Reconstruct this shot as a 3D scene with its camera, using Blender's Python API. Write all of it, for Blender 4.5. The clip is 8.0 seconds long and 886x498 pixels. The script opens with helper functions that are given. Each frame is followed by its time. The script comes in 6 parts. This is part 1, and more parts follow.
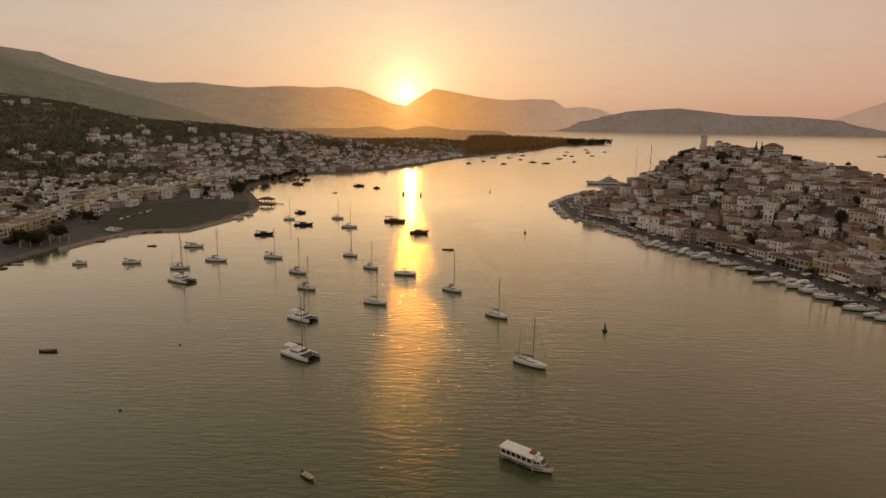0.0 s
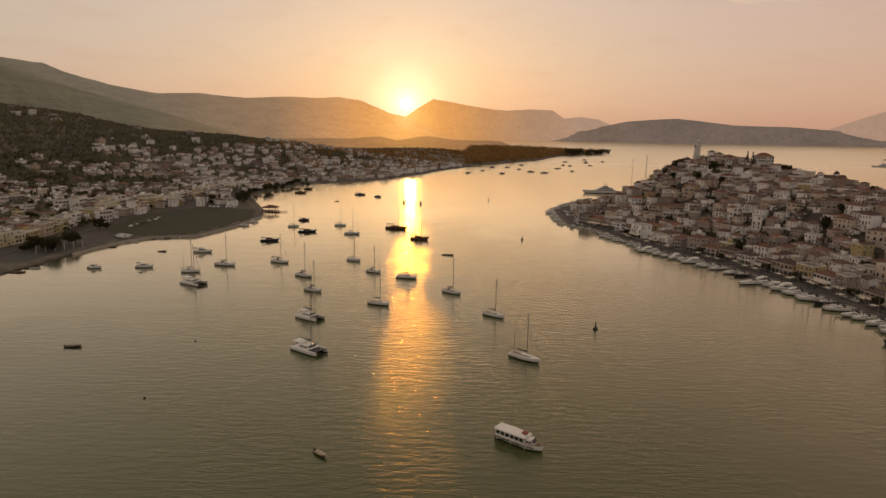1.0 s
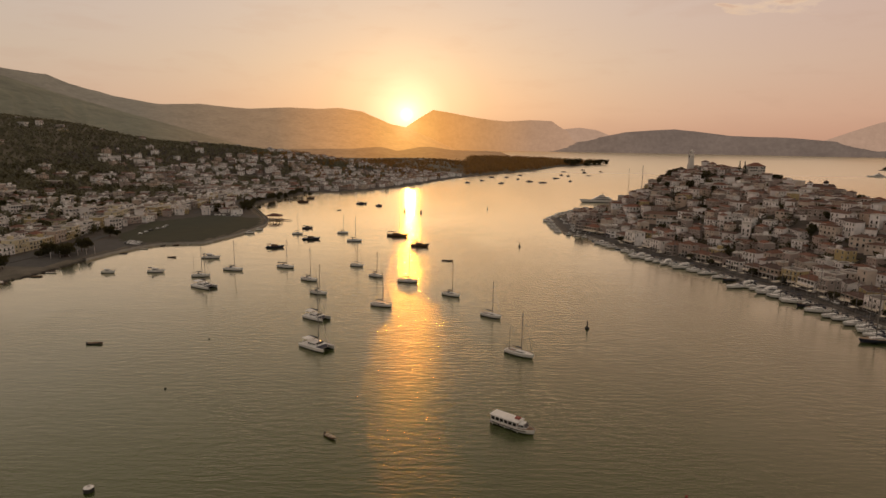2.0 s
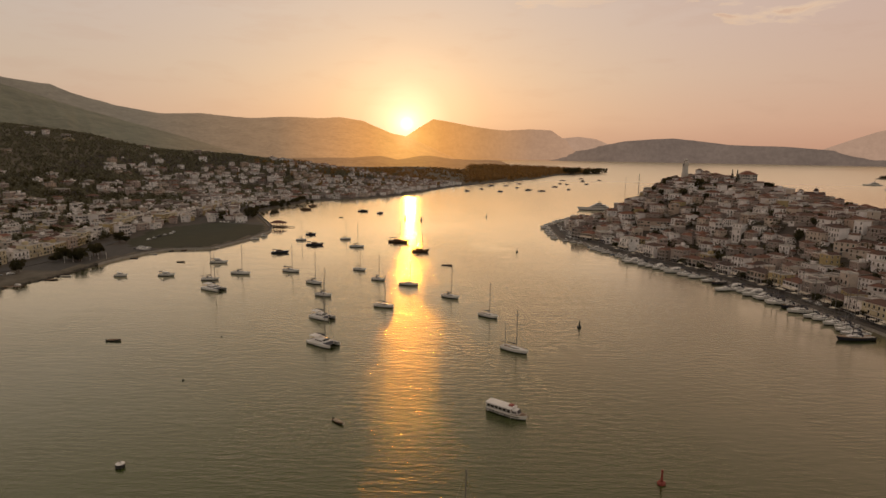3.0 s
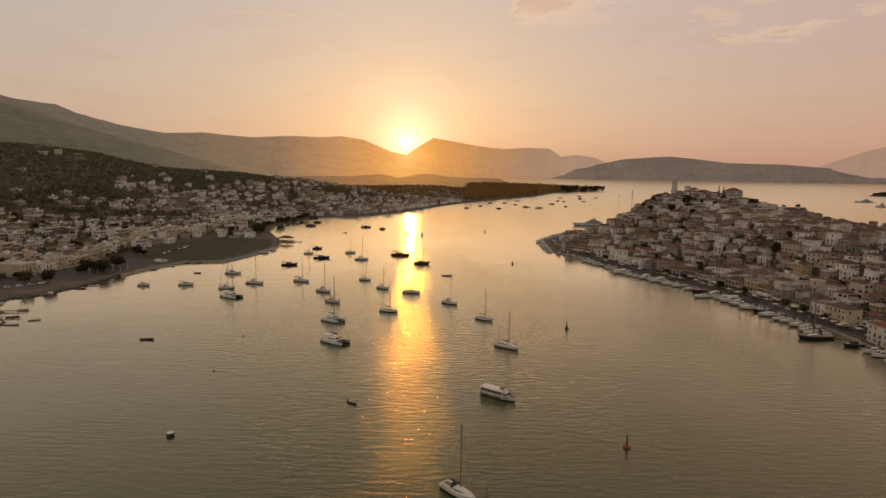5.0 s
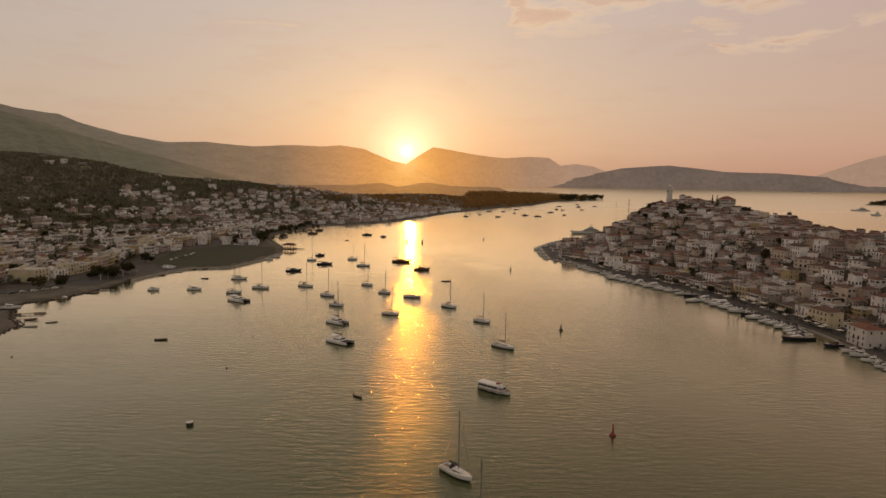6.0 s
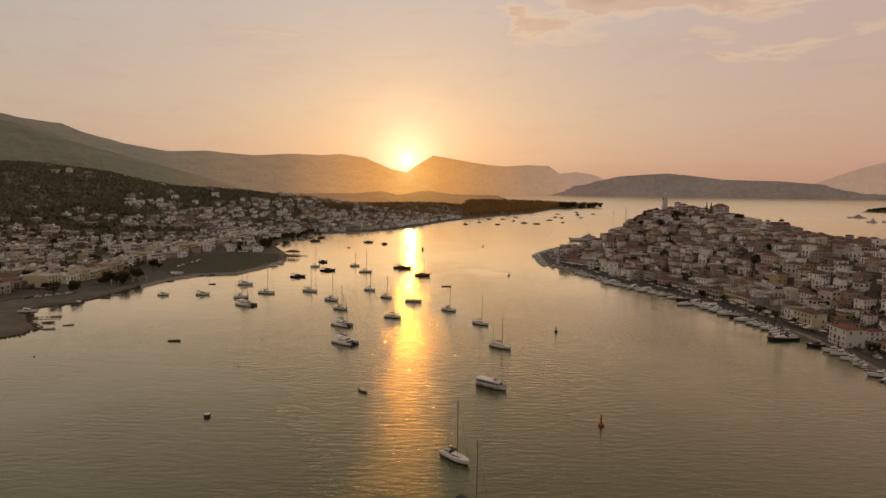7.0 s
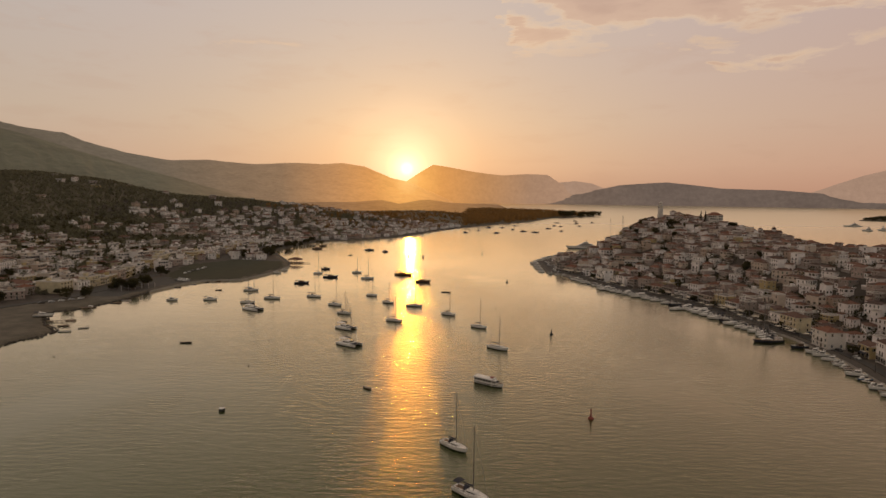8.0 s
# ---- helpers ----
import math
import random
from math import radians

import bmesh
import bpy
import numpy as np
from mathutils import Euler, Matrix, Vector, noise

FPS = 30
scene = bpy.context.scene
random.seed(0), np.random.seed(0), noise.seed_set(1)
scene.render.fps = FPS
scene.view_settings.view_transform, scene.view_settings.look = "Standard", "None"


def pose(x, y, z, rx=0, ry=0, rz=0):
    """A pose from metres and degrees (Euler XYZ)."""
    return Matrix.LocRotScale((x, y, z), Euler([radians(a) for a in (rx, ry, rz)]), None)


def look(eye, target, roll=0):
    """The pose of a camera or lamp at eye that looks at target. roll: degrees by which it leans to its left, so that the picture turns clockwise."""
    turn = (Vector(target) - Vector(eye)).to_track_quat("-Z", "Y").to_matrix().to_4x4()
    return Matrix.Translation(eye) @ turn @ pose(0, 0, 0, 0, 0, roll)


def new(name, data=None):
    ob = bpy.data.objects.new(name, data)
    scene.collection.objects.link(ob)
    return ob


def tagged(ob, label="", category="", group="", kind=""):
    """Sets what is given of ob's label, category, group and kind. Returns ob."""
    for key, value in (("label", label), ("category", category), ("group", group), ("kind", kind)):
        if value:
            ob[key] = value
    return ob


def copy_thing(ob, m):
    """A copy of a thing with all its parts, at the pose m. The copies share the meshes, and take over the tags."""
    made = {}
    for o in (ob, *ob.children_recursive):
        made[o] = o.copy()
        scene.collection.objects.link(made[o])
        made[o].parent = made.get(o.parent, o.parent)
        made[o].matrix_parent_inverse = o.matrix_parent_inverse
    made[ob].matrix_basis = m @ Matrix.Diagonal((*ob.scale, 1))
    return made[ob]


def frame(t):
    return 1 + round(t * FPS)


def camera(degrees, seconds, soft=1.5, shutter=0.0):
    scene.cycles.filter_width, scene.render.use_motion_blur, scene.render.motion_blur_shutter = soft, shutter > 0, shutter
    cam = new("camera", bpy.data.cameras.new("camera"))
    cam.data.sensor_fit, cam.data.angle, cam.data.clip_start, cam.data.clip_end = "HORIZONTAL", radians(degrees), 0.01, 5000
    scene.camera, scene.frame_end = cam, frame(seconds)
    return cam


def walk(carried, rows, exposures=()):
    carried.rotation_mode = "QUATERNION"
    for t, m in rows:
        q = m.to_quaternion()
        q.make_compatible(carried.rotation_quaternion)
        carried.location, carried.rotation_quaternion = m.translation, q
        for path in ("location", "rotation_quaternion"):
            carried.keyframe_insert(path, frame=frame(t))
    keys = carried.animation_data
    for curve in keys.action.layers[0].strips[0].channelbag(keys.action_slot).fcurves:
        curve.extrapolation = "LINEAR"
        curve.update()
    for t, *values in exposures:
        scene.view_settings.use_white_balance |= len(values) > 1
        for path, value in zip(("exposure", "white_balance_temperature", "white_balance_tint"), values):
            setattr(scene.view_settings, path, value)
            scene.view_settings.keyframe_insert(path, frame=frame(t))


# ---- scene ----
cam = camera(72.9, 8.0)
PATH = [
    (0, (-0.63, 4.243, 80.336), (-0.662, 6.2, 79.924), 0.8),
    (0.5, (-0.553, -3.224, 80.376), (-0.584, -1.264, 79.982), 0.8),
    (1, (-0.431, -10.677, 80.409), (-0.462, -8.714, 80.029), 0.8),
    (1.5, (-0.28, -18.186, 80.408), (-0.311, -16.219, 80.045), 0.8),
    (3, (0.49, -40.647, 80.254), (0.458, -38.673, 79.936), 0.8),
    (3.5, (0.717, -48.194, 80.212), (0.685, -46.217, 79.909), 0.8),
    (4, (0.896, -55.648, 80.189), (0.863, -53.669, 79.902), 0.7),
    (4.5, (1.001, -63.226, 80.16), (0.968, -61.245, 79.887), 0.7),
    (6, (1.494, -85.804, 80.166), (1.461, -83.817, 79.936), 0.7),
    (6.5, (1.69, -93.387, 80.167), (1.656, -91.399, 79.951), 0.7),
    (7, (1.904, -100.886, 80.192), (1.87, -98.897, 79.989), 0.6),
    (7.5, (2.067, -108.463, 80.212), (2.033, -106.472, 80.024), 0.6),
    (8, (2.186, -115.954, 80.24), (2.152, -113.962, 80.066), 0.6),
]
walk(cam, [(t, look(eye, target, roll)) for t, eye, target, roll in PATH], [(0, 0.07), (4, 0.0), (8, -0.07)])

# ---------------------------------------------------------------- light
SUN_AZ, SUN_EL = radians(-4.48), radians(2.6)      # where the disc stands, from +y towards +x
SUN_DIR = Vector((math.sin(SUN_AZ) * math.cos(SUN_EL), math.cos(SUN_AZ) * math.cos(SUN_EL), math.sin(SUN_EL)))
sun_data = bpy.data.lights.new("sun", "SUN")
sun_data.energy, sun_data.angle, sun_data.color = 0.22, radians(0.8), (1.0, 0.385, 0.035)
sun = new("sun", sun_data)
LAMP_EL = radians(3.9)
LAMP_AZ = radians(-4.1)
lamp_dir = Vector((math.sin(LAMP_AZ) * math.cos(LAMP_EL), math.cos(LAMP_AZ) * math.cos(LAMP_EL), math.sin(LAMP_EL)))
sun.rotation_mode = "QUATERNION"
sun.rotation_quaternion = lamp_dir.to_track_quat("Z", "Y")

world = bpy.data.worlds.new("sunset_sky")
scene.world = world
world.use_nodes = True
wt = world.node_tree
wt.nodes.clear()


def wn(kind, **values):
    n = wt.nodes.new(kind)
    for k, v in values.items():
        n.inputs[k].default_value = v
    return n


def wmath(op, a, b=None, clamp=False):
    n = wt.nodes.new("ShaderNodeMath")
    n.operation, n.use_clamp = op, clamp
    for i, s in enumerate((a, b)):
        if s is None:
            continue
        if isinstance(s, (int, float)):
            n.inputs[i].default_value = s
        else:
            wt.links.new(s, n.inputs[i])
    return n.outputs[0]


def wramp(fac, stops, interp="EASE"):
    n = wt.nodes.new("ShaderNodeValToRGB")
    n.color_ramp.interpolation = interp
    while len(n.color_ramp.elements) < len(stops):
        n.color_ramp.elements.new(0.5)
    for e, (p, c) in zip(n.color_ramp.elements, stops):
        e.position, e.color = p, (*c, 1)
    wt.links.new(fac, n.inputs[0])
    return n.outputs[0]


def wmix(mode, fac, a, b):
    n = wt.nodes.new("ShaderNodeMix")
    n.data_type, n.blend_type = "RGBA", mode
    for i, s in ((0, fac), (6, a), (7, b)):
        if isinstance(s, (int, float)):
            n.inputs[i].default_value = s
        elif isinstance(s, tuple):
            n.inputs[i].default_value = (*s, 1)
        else:
            wt.links.new(s, n.inputs[i])
    return n.outputs[2]


sky = wt.nodes.new("ShaderNodeTexSky")
sky.sky_type, sky.sun_disc = "NISHITA", False
sky.sun_elevation, sky.sun_rotation = SUN_EL, SUN_AZ
sky.dust_density, sky.air_density = 3.0, 1.0
coord = wt.nodes.new("ShaderNodeTexCoord")
way = wt.nodes.new("ShaderNodeVectorMath")
way.operation = "NORMALIZE"
wt.links.new(coord.outputs["Generated"], way.inputs[0])
sep = wt.nodes.new("ShaderNodeSeparateXYZ")
wt.links.new(way.outputs[0], sep.inputs[0])
dot = wt.nodes.new("ShaderNodeVectorMath")
dot.operation = "DOT_PRODUCT"
wt.links.new(way.outputs[0], dot.inputs[0])
dot.inputs[1].default_value = SUN_DIR
off_sun = wmath("MULTIPLY", wmath("ARCCOSINE", wmath("MINIMUM", dot.outputs["Value"], 1.0)), 1 / math.pi)  # 0 at the sun, 1 opposite
lift = wmath("MAXIMUM", sep.outputs["Z"], 0.0)
# evening haze: warm towards the sun, pink and grey away from it
by_angle = wramp(off_sun, [(0.0, (0.74, 0.585, 0.45)), (0.05, (0.705, 0.56, 0.45)), (0.14, (0.68, 0.53, 0.445)), (0.3, (0.61, 0.495, 0.42)), (0.5, (0.54, 0.455, 0.395)), (0.75, (0.385, 0.345, 0.31)), (1.0, (0.31, 0.292, 0.27))], "LINEAR")
by_lift = wramp(lift, [(0.0, (0.90, 0.685, 0.55)), (0.05, (0.985, 0.85, 0.74)), (0.12, (0.99, 0.95, 0.88)), (0.30, (0.94, 1.0, 1.10)), (0.42, (0.945, 0.982, 0.95)), (1.0, (0.905, 0.945, 0.87))], "LINEAR")
haze = wmix("MULTIPLY", 1.0, by_angle, by_lift)
# pink belts either side of the sun, cooler away from it
bearing = wmath("MULTIPLY", wmath("ARCTAN2", sep.outputs["X"], sep.outputs["Y"]), 180 / math.pi)
east = wramp(wmath("DIVIDE", wmath("ADD", bearing, 180.0), 360.0), [(0.0, (0.965, 1.0, 1.0)), (0.17, (1.05, 0.94, 0.91)), (0.33, (1.05, 0.95, 0.92)), (0.40, (0.975, 1.0, 1.0)), (0.5, (1.0, 1.0, 1.0)), (0.545, (1.015, 0.985, 0.97)), (0.60, (1.06, 0.93, 0.90)), (0.64, (1.04, 0.96, 0.93)), (0.72, (0.945, 1.0, 1.0)), (1.0, (0.965, 1.0, 1.0))], "LINEAR")
haze = wmix("MULTIPLY", 1.0, haze, east)
glow_wide = wramp(off_sun, [(0.0, (0.13, 0.095, 0.06)), (0.012, (0.06, 0.045, 0.028)), (0.028, (0.022, 0.015, 0.008)), (0.06, (0.0, 0.0, 0.0))], "EASE")
glow_core = wramp(off_sun, [(0.0, (2.3, 1.95, 1.3)), (0.0024, (1.35, 1.08, 0.66)), (0.006, (0.92, 0.70, 0.40)), (0.012, (0.40, 0.33, 0.215)), (0.022, (0.12, 0.10, 0.07)), (0.04, (0.0, 0.0, 0.0))], "LINEAR")
# evening cloud high over the bay: a long bank with a lit lower hem and a smaller one under it
cmap = wt.nodes.new("ShaderNodeMapping")
cmap.inputs["Scale"].default_value = (2.3, 2.3, 9.5)
cmap.inputs["Location"].default_value = (0.35, 0.0, 0.4)
wt.links.new(way.outputs[0], cmap.inputs[0])
cn = wn("ShaderNodeTexNoise", Scale=4.0, Detail=10.0, Roughness=0.6, Distortion=0.25)
wt.links.new(cmap.outputs[0], cn.inputs["Vector"])
rise = wmath("MULTIPLY", wmath("ARCSINE", sep.outputs["Z"]), 180 / math.pi)
ragged = wmath("MULTIPLY", wmath("SUBTRACT", cn.outputs[0], 0.5), 8.5)


def hem(points):
    """An edge in degrees of elevation over degrees of bearing."""
    fac = wmath("DIVIDE", wmath("ADD", wmath("ADD", bearing, wmath("MULTIPLY", ragged, 1.1)), 10.0), 60.0)
    n = wramp(fac, [((a + 10) / 60, (e / 40,) * 3) for a, e in points], "LINEAR")
    return wmath("MULTIPLY", n, 40.0)


bank = wmath("SUBTRACT", rise, hem([(3.2, 30), (4.3, 16.0), (6.3, 13.3), (9.3, 12.9), (13.1, 13.5), (20, 14.0), (30, 13.8), (40, 13.6)]))
patch_low = wmath("SUBTRACT", rise, hem([(22.4, 14), (24.5, 10.9), (27.3, 10.4), (30.4, 10.8), (32, 11.6), (38, 12.0)]))
patch_top = wmath("SUBTRACT", hem([(23.8, 12.4), (27.5, 12.4), (31.4, 12.7), (40, 12.6)]), rise)
patch = wmath("MINIMUM", patch_low, patch_top)
gap = wmath("SUBTRACT", wmath("ADD", wmath("ABSOLUTE", wmath("MULTIPLY", wmath("SUBTRACT", bearing, 7.0), 0.35)), wmath("ABSOLUTE", wmath("SUBTRACT", rise, wmath("ADD", wmath("MULTIPLY", bearing, -0.25), 18.2)))), 0.5)
bank = wmath("MINIMUM", bank, wmath("MULTIPLY", gap, 1.2))
depth_in = wmath("ADD", wmath("MAXIMUM", bank, patch), ragged)
thick = wramp(wmath("DIVIDE", depth_in, 4.0, True), [(0.0, (0, 0, 0)), (0.12, (0.3, 0.3, 0.3)), (0.34, (0.8, 0.8, 0.8)), (1.0, (1, 1, 1))])
broken = wramp(wmath("DIVIDE", rise, 90.0), [(0.20, (1, 1, 1)), (0.28, (0.35, 0.35, 0.35)), (0.6, (0.1, 0.1, 0.1))], "LINEAR")
cloud = wmath("MULTIPLY", thick, broken)
lit = wramp(wmath("DIVIDE", depth_in, 4.0, True), [(0.0, (0.93, 0.69, 0.48)), (0.20, (0.94, 0.67, 0.44)), (0.40, (0.75, 0.49, 0.345)), (1.0, (0.64, 0.425, 0.325))])
streak = wramp(cn.outputs[0], [(0.50, (0.0, 0.0, 0.0)), (0.66, (0.14, 0.14, 0.14))])
total = wmix("ADD", 1.0, haze, glow_wide)
total = wmix("MIX", wmath("MULTIPLY", cloud, 0.9), total, lit)
total = wmix("MIX", wmath("MULTIPLY", streak, 1.0), total, (0.55, 0.34, 0.25))
total = wmix("ADD", 1.0, total, glow_core)
bg_haze = wt.nodes.new("ShaderNodeBackground")
bg_haze.inputs["Strength"].default_value = 0.84
wt.links.new(total, bg_haze.inputs["Color"])
bg_sky = wt.nodes.new("ShaderNodeBackground")
bg_sky.inputs["Strength"].default_value = 0.015
wt.links.new(sky.outputs[0], bg_sky.inputs["Color"])
both = wt.nodes.new("ShaderNodeAddShader")
wt.links.new(bg_haze.outputs[0], both.inputs[0])
wt.links.new(bg_sky.outputs[0], both.inputs[1])
wout = wt.nodes.new("ShaderNodeOutputWorld")
wt.links.new(both.outputs[0], wout.inputs[0])


# ---------------------------------------------------------------- materials
class Nodes:
    """A small wrapper to wire a material."""

    def __init__(self, name):
        self.mat = bpy.data.materials.new(name)
        self.mat.use_nodes = True
        self.tree = self.mat.node_tree
        self.bsdf = self.tree.nodes["Principled BSDF"]
        self.co = self.add("ShaderNodeNewGeometry").outputs["Position"]

    def add(self, kind):
        return self.tree.nodes.new(kind)

    def link(self, a, b):
        self.tree.links.new(a, b)

    def noise(self, scale, detail=4.0, rough=0.55, stretch=None, vector=None):
        n = self.add("ShaderNodeTexNoise")
        n.inputs["Scale"].default_value, n.inputs["Detail"].default_value, n.inputs["Roughness"].default_value = scale, detail, rough
        src = vector or self.co
        if stretch:
            m = self.add("ShaderNodeMapping")
            m.inputs["Scale"].default_value = stretch
            self.link(src, m.inputs[0])
            src = m.outputs[0]
        self.link(src, n.inputs["Vector"])
        return n.outputs[0]

    def ramp(self, fac, stops, interp="LINEAR"):
        n = self.add("ShaderNodeValToRGB")
        n.color_ramp.interpolation = interp
        while len(n.color_ramp.elements) < len(stops):
            n.color_ramp.elements.new(0.5)
        for e, (p, c) in zip(n.color_ramp.elements, stops):
            e.position, e.color = p, (*c, 1)
        self.link(fac, n.inputs[0])
        return n.outputs[0]

    def mix(self, mode, fac, a, b):
        n = self.add("ShaderNodeMix")
        n.data_type, n.blend_type = "RGBA", mode
        for i, s in ((0, fac), (6, a), (7, b)):
            if isinstance(s, (int, float)):
                n.inputs[i].default_value = s
            elif isinstance(s, tuple):
                n.inputs[i].default_value = (*s, 1)
            else:
                self.link(s, n.inputs[i])
        return n.outputs[2]

    def math(self, op, a, b=0.0):
        n = self.add("ShaderNodeMath")
        n.operation = op
        for i, s in enumerate((a, b)):
            if isinstance(s, (int, float)):
                n.inputs[i].default_value = s
            else:
                self.link(s, n.inputs[i])
        return n.outputs[0]

    def bump(self, height, distance, strength=1.0, normal=None):
        n = self.add("ShaderNodeBump")
        n.inputs["Distance"].default_value = distance
        if isinstance(strength, (int, float)):
            n.inputs["Strength"].default_value = strength
        else:
            self.link(strength, n.inputs["Strength"])
        self.link(height, n.inputs["Height"])
        if normal:
            self.link(normal, n.inputs["Normal"])
        return n.outputs[0]

    def finish(self, colour, rough=0.6, metal=0.0, normal=None):
        if isinstance(colour, tuple):
            self.bsdf.inputs["Base Color"].default_value = (*colour, 1)
        else:
            self.link(colour, self.bsdf.inputs["Base Color"])
        if isinstance(rough, (int, float)):
            self.bsdf.inputs["Roughness"].default_value = rough
        else:
            self.link(rough, self.bsdf.inputs["Roughness"])
        self.bsdf.inputs["Metallic"].default_value = metal
        if normal:
            self.link(normal, self.bsdf.inputs["Normal"])
        return self.mat


def surface(name, stops, scale, rough=0.7, bump=0.02, metal=0.0, per="none", grime=0.25):
    """A worn surface. stops: its colours; per: object or island, to vary from piece to piece."""
    n = Nodes(name)
    big = n.noise(scale, 5.0)
    fine = n.noise(scale * 9, 4.0)
    if per == "object":
        fac = n.add("ShaderNodeObjectInfo").outputs["Random"]
    elif per == "island":
        fac = n.add("ShaderNodeNewGeometry").outputs["Random Per Island"]
    else:
        fac = big
    span = [(i / max(1, len(stops) - 1), c) for i, c in enumerate(stops)]
    base = n.ramp(fac, span, "CONSTANT" if per != "none" and len(stops) > 3 else "LINEAR")
    worn = n.ramp(n.math("ADD", n.math("MULTIPLY", big, 0.6), n.math("MULTIPLY", fine, 0.4)), [(0.3, (1 - grime,) * 3), (0.62, (1.06, 1.05, 1.04))])
    return n.finish(n.mix("MULTIPLY", 1.0, base, worn), rough, metal, n.bump(fine, bump) if bump else None)


def make_water():
    n = Nodes("sea_water")
    swell = n.noise(0.06, 3.0, 0.5, (0.5, 1.5, 1.0))
    wave = n.noise(0.42, 3.0, 0.55, (0.38, 1.3, 1.0))
    ripple = n.noise(1.1, 3.0, 0.6, (0.6, 1.25, 1.0))
    crisp = n.noise(3.2, 2.0, 0.6, (0.7, 1.2, 1.0))
    calm = n.noise(0.009, 4.0, 0.55, (1.0, 0.4, 1.0))
    gust = n.ramp(calm, [(0.36, (0.4, 0.4, 0.4)), (0.6, (1.0, 1.0, 1.0))])
    # oily slicks that lie still between the ruffled patches
    slick = n.ramp(n.noise(0.011, 5.0, 0.6, (1.0, 0.55, 1.0)), [(0.53, (1.0, 1.0, 1.0)), (0.57, (0.55, 0.55, 0.55)), (0.66, (0.45, 0.45, 0.45))])
    # the inner bay lies sheltered, smoother than the open roadstead
    place = n.add("ShaderNodeSeparateXYZ")
    n.link(n.co, place.inputs[0])
    lee = n.ramp(n.math("MULTIPLY", place.outputs["Y"], 1 / 2000), [(0.02, (1.0, 1.0, 1.0)), (0.1, (0.82, 0.82, 0.82)), (0.17, (0.5, 0.5, 0.5)), (0.3, (0.2, 0.2, 0.2)), (0.6, (0.08, 0.08, 0.08))])
    # the mainland side lies under the hill, out of the breeze
    shore = n.ramp(n.math("ADD", n.math("MULTIPLY", place.outputs["X"], 1 / 400), 0.5), [(0.18, (0.42, 0.42, 0.42)), (0.44, (1.0, 1.0, 1.0)), (0.60, (1.0, 1.0, 1.0)), (0.72, (0.8, 0.8, 0.8))])
    ruffle = n.math("MULTIPLY", n.math("MULTIPLY", n.math("MULTIPLY", gust, slick), lee), shore)
    h = n.math("ADD", n.math("MULTIPLY", wave, 0.85), n.math("ADD", n.math("MULTIPLY", ripple, 0.36), n.math("MULTIPLY", crisp, 0.05)))
    rolled = n.bump(swell, 0.45, 0.22)
    steep, gentle, mean = (n.bump(h, 1.3, n.math("MULTIPLY", ruffle, k), rolled) for k in (0.82, 0.24, 0.45))
    body = n.add("ShaderNodeBsdfDiffuse")
    n.link(n.ramp(calm, [(0.3, (0.034, 0.050, 0.012)), (0.7, (0.044, 0.061, 0.016))]), body.inputs["Color"])
    lobes = []
    for rough, normal in ((0.13, steep), (0.07, gentle)):
        g = n.add("ShaderNodeBsdfAnisotropic")
        g.inputs["Color"].default_value = (0.99, 0.925, 0.755, 1)
        n.link(n.ramp(n.math("MULTIPLY", place.outputs["Y"], 1 / 2000), [(0.15, (rough,) * 3), (0.4, (0.13,) * 3), (0.9, (0.28,) * 3)]), g.inputs["Roughness"])
        n.link(normal, g.inputs["Normal"])
        lobes.append(g.outputs[0])
    shine = n.add("ShaderNodeMixShader")
    shine.inputs[0].default_value = 0.55
    n.link(lobes[0], shine.inputs[1]), n.link(lobes[1], shine.inputs[2])
    fres = n.add("ShaderNodeFresnel")
    fres.inputs["IOR"].default_value = 1.5
    n.link(mean, fres.inputs["Normal"])
    top = n.add("ShaderNodeMixShader")
    n.link(n.math("MINIMUM", n.math("POWER", n.math("MULTIPLY", fres.outputs[0], 2.16), 1.29), 1.0), top.inputs[0])
    n.link(body.outputs[0], top.inputs[1]), n.link(shine.outputs[0], top.inputs[2])
    n.link(top.outputs[0], n.tree.nodes["Material Output"].inputs[0])
    n.tree.nodes.remove(n.bsdf)
    return n.mat


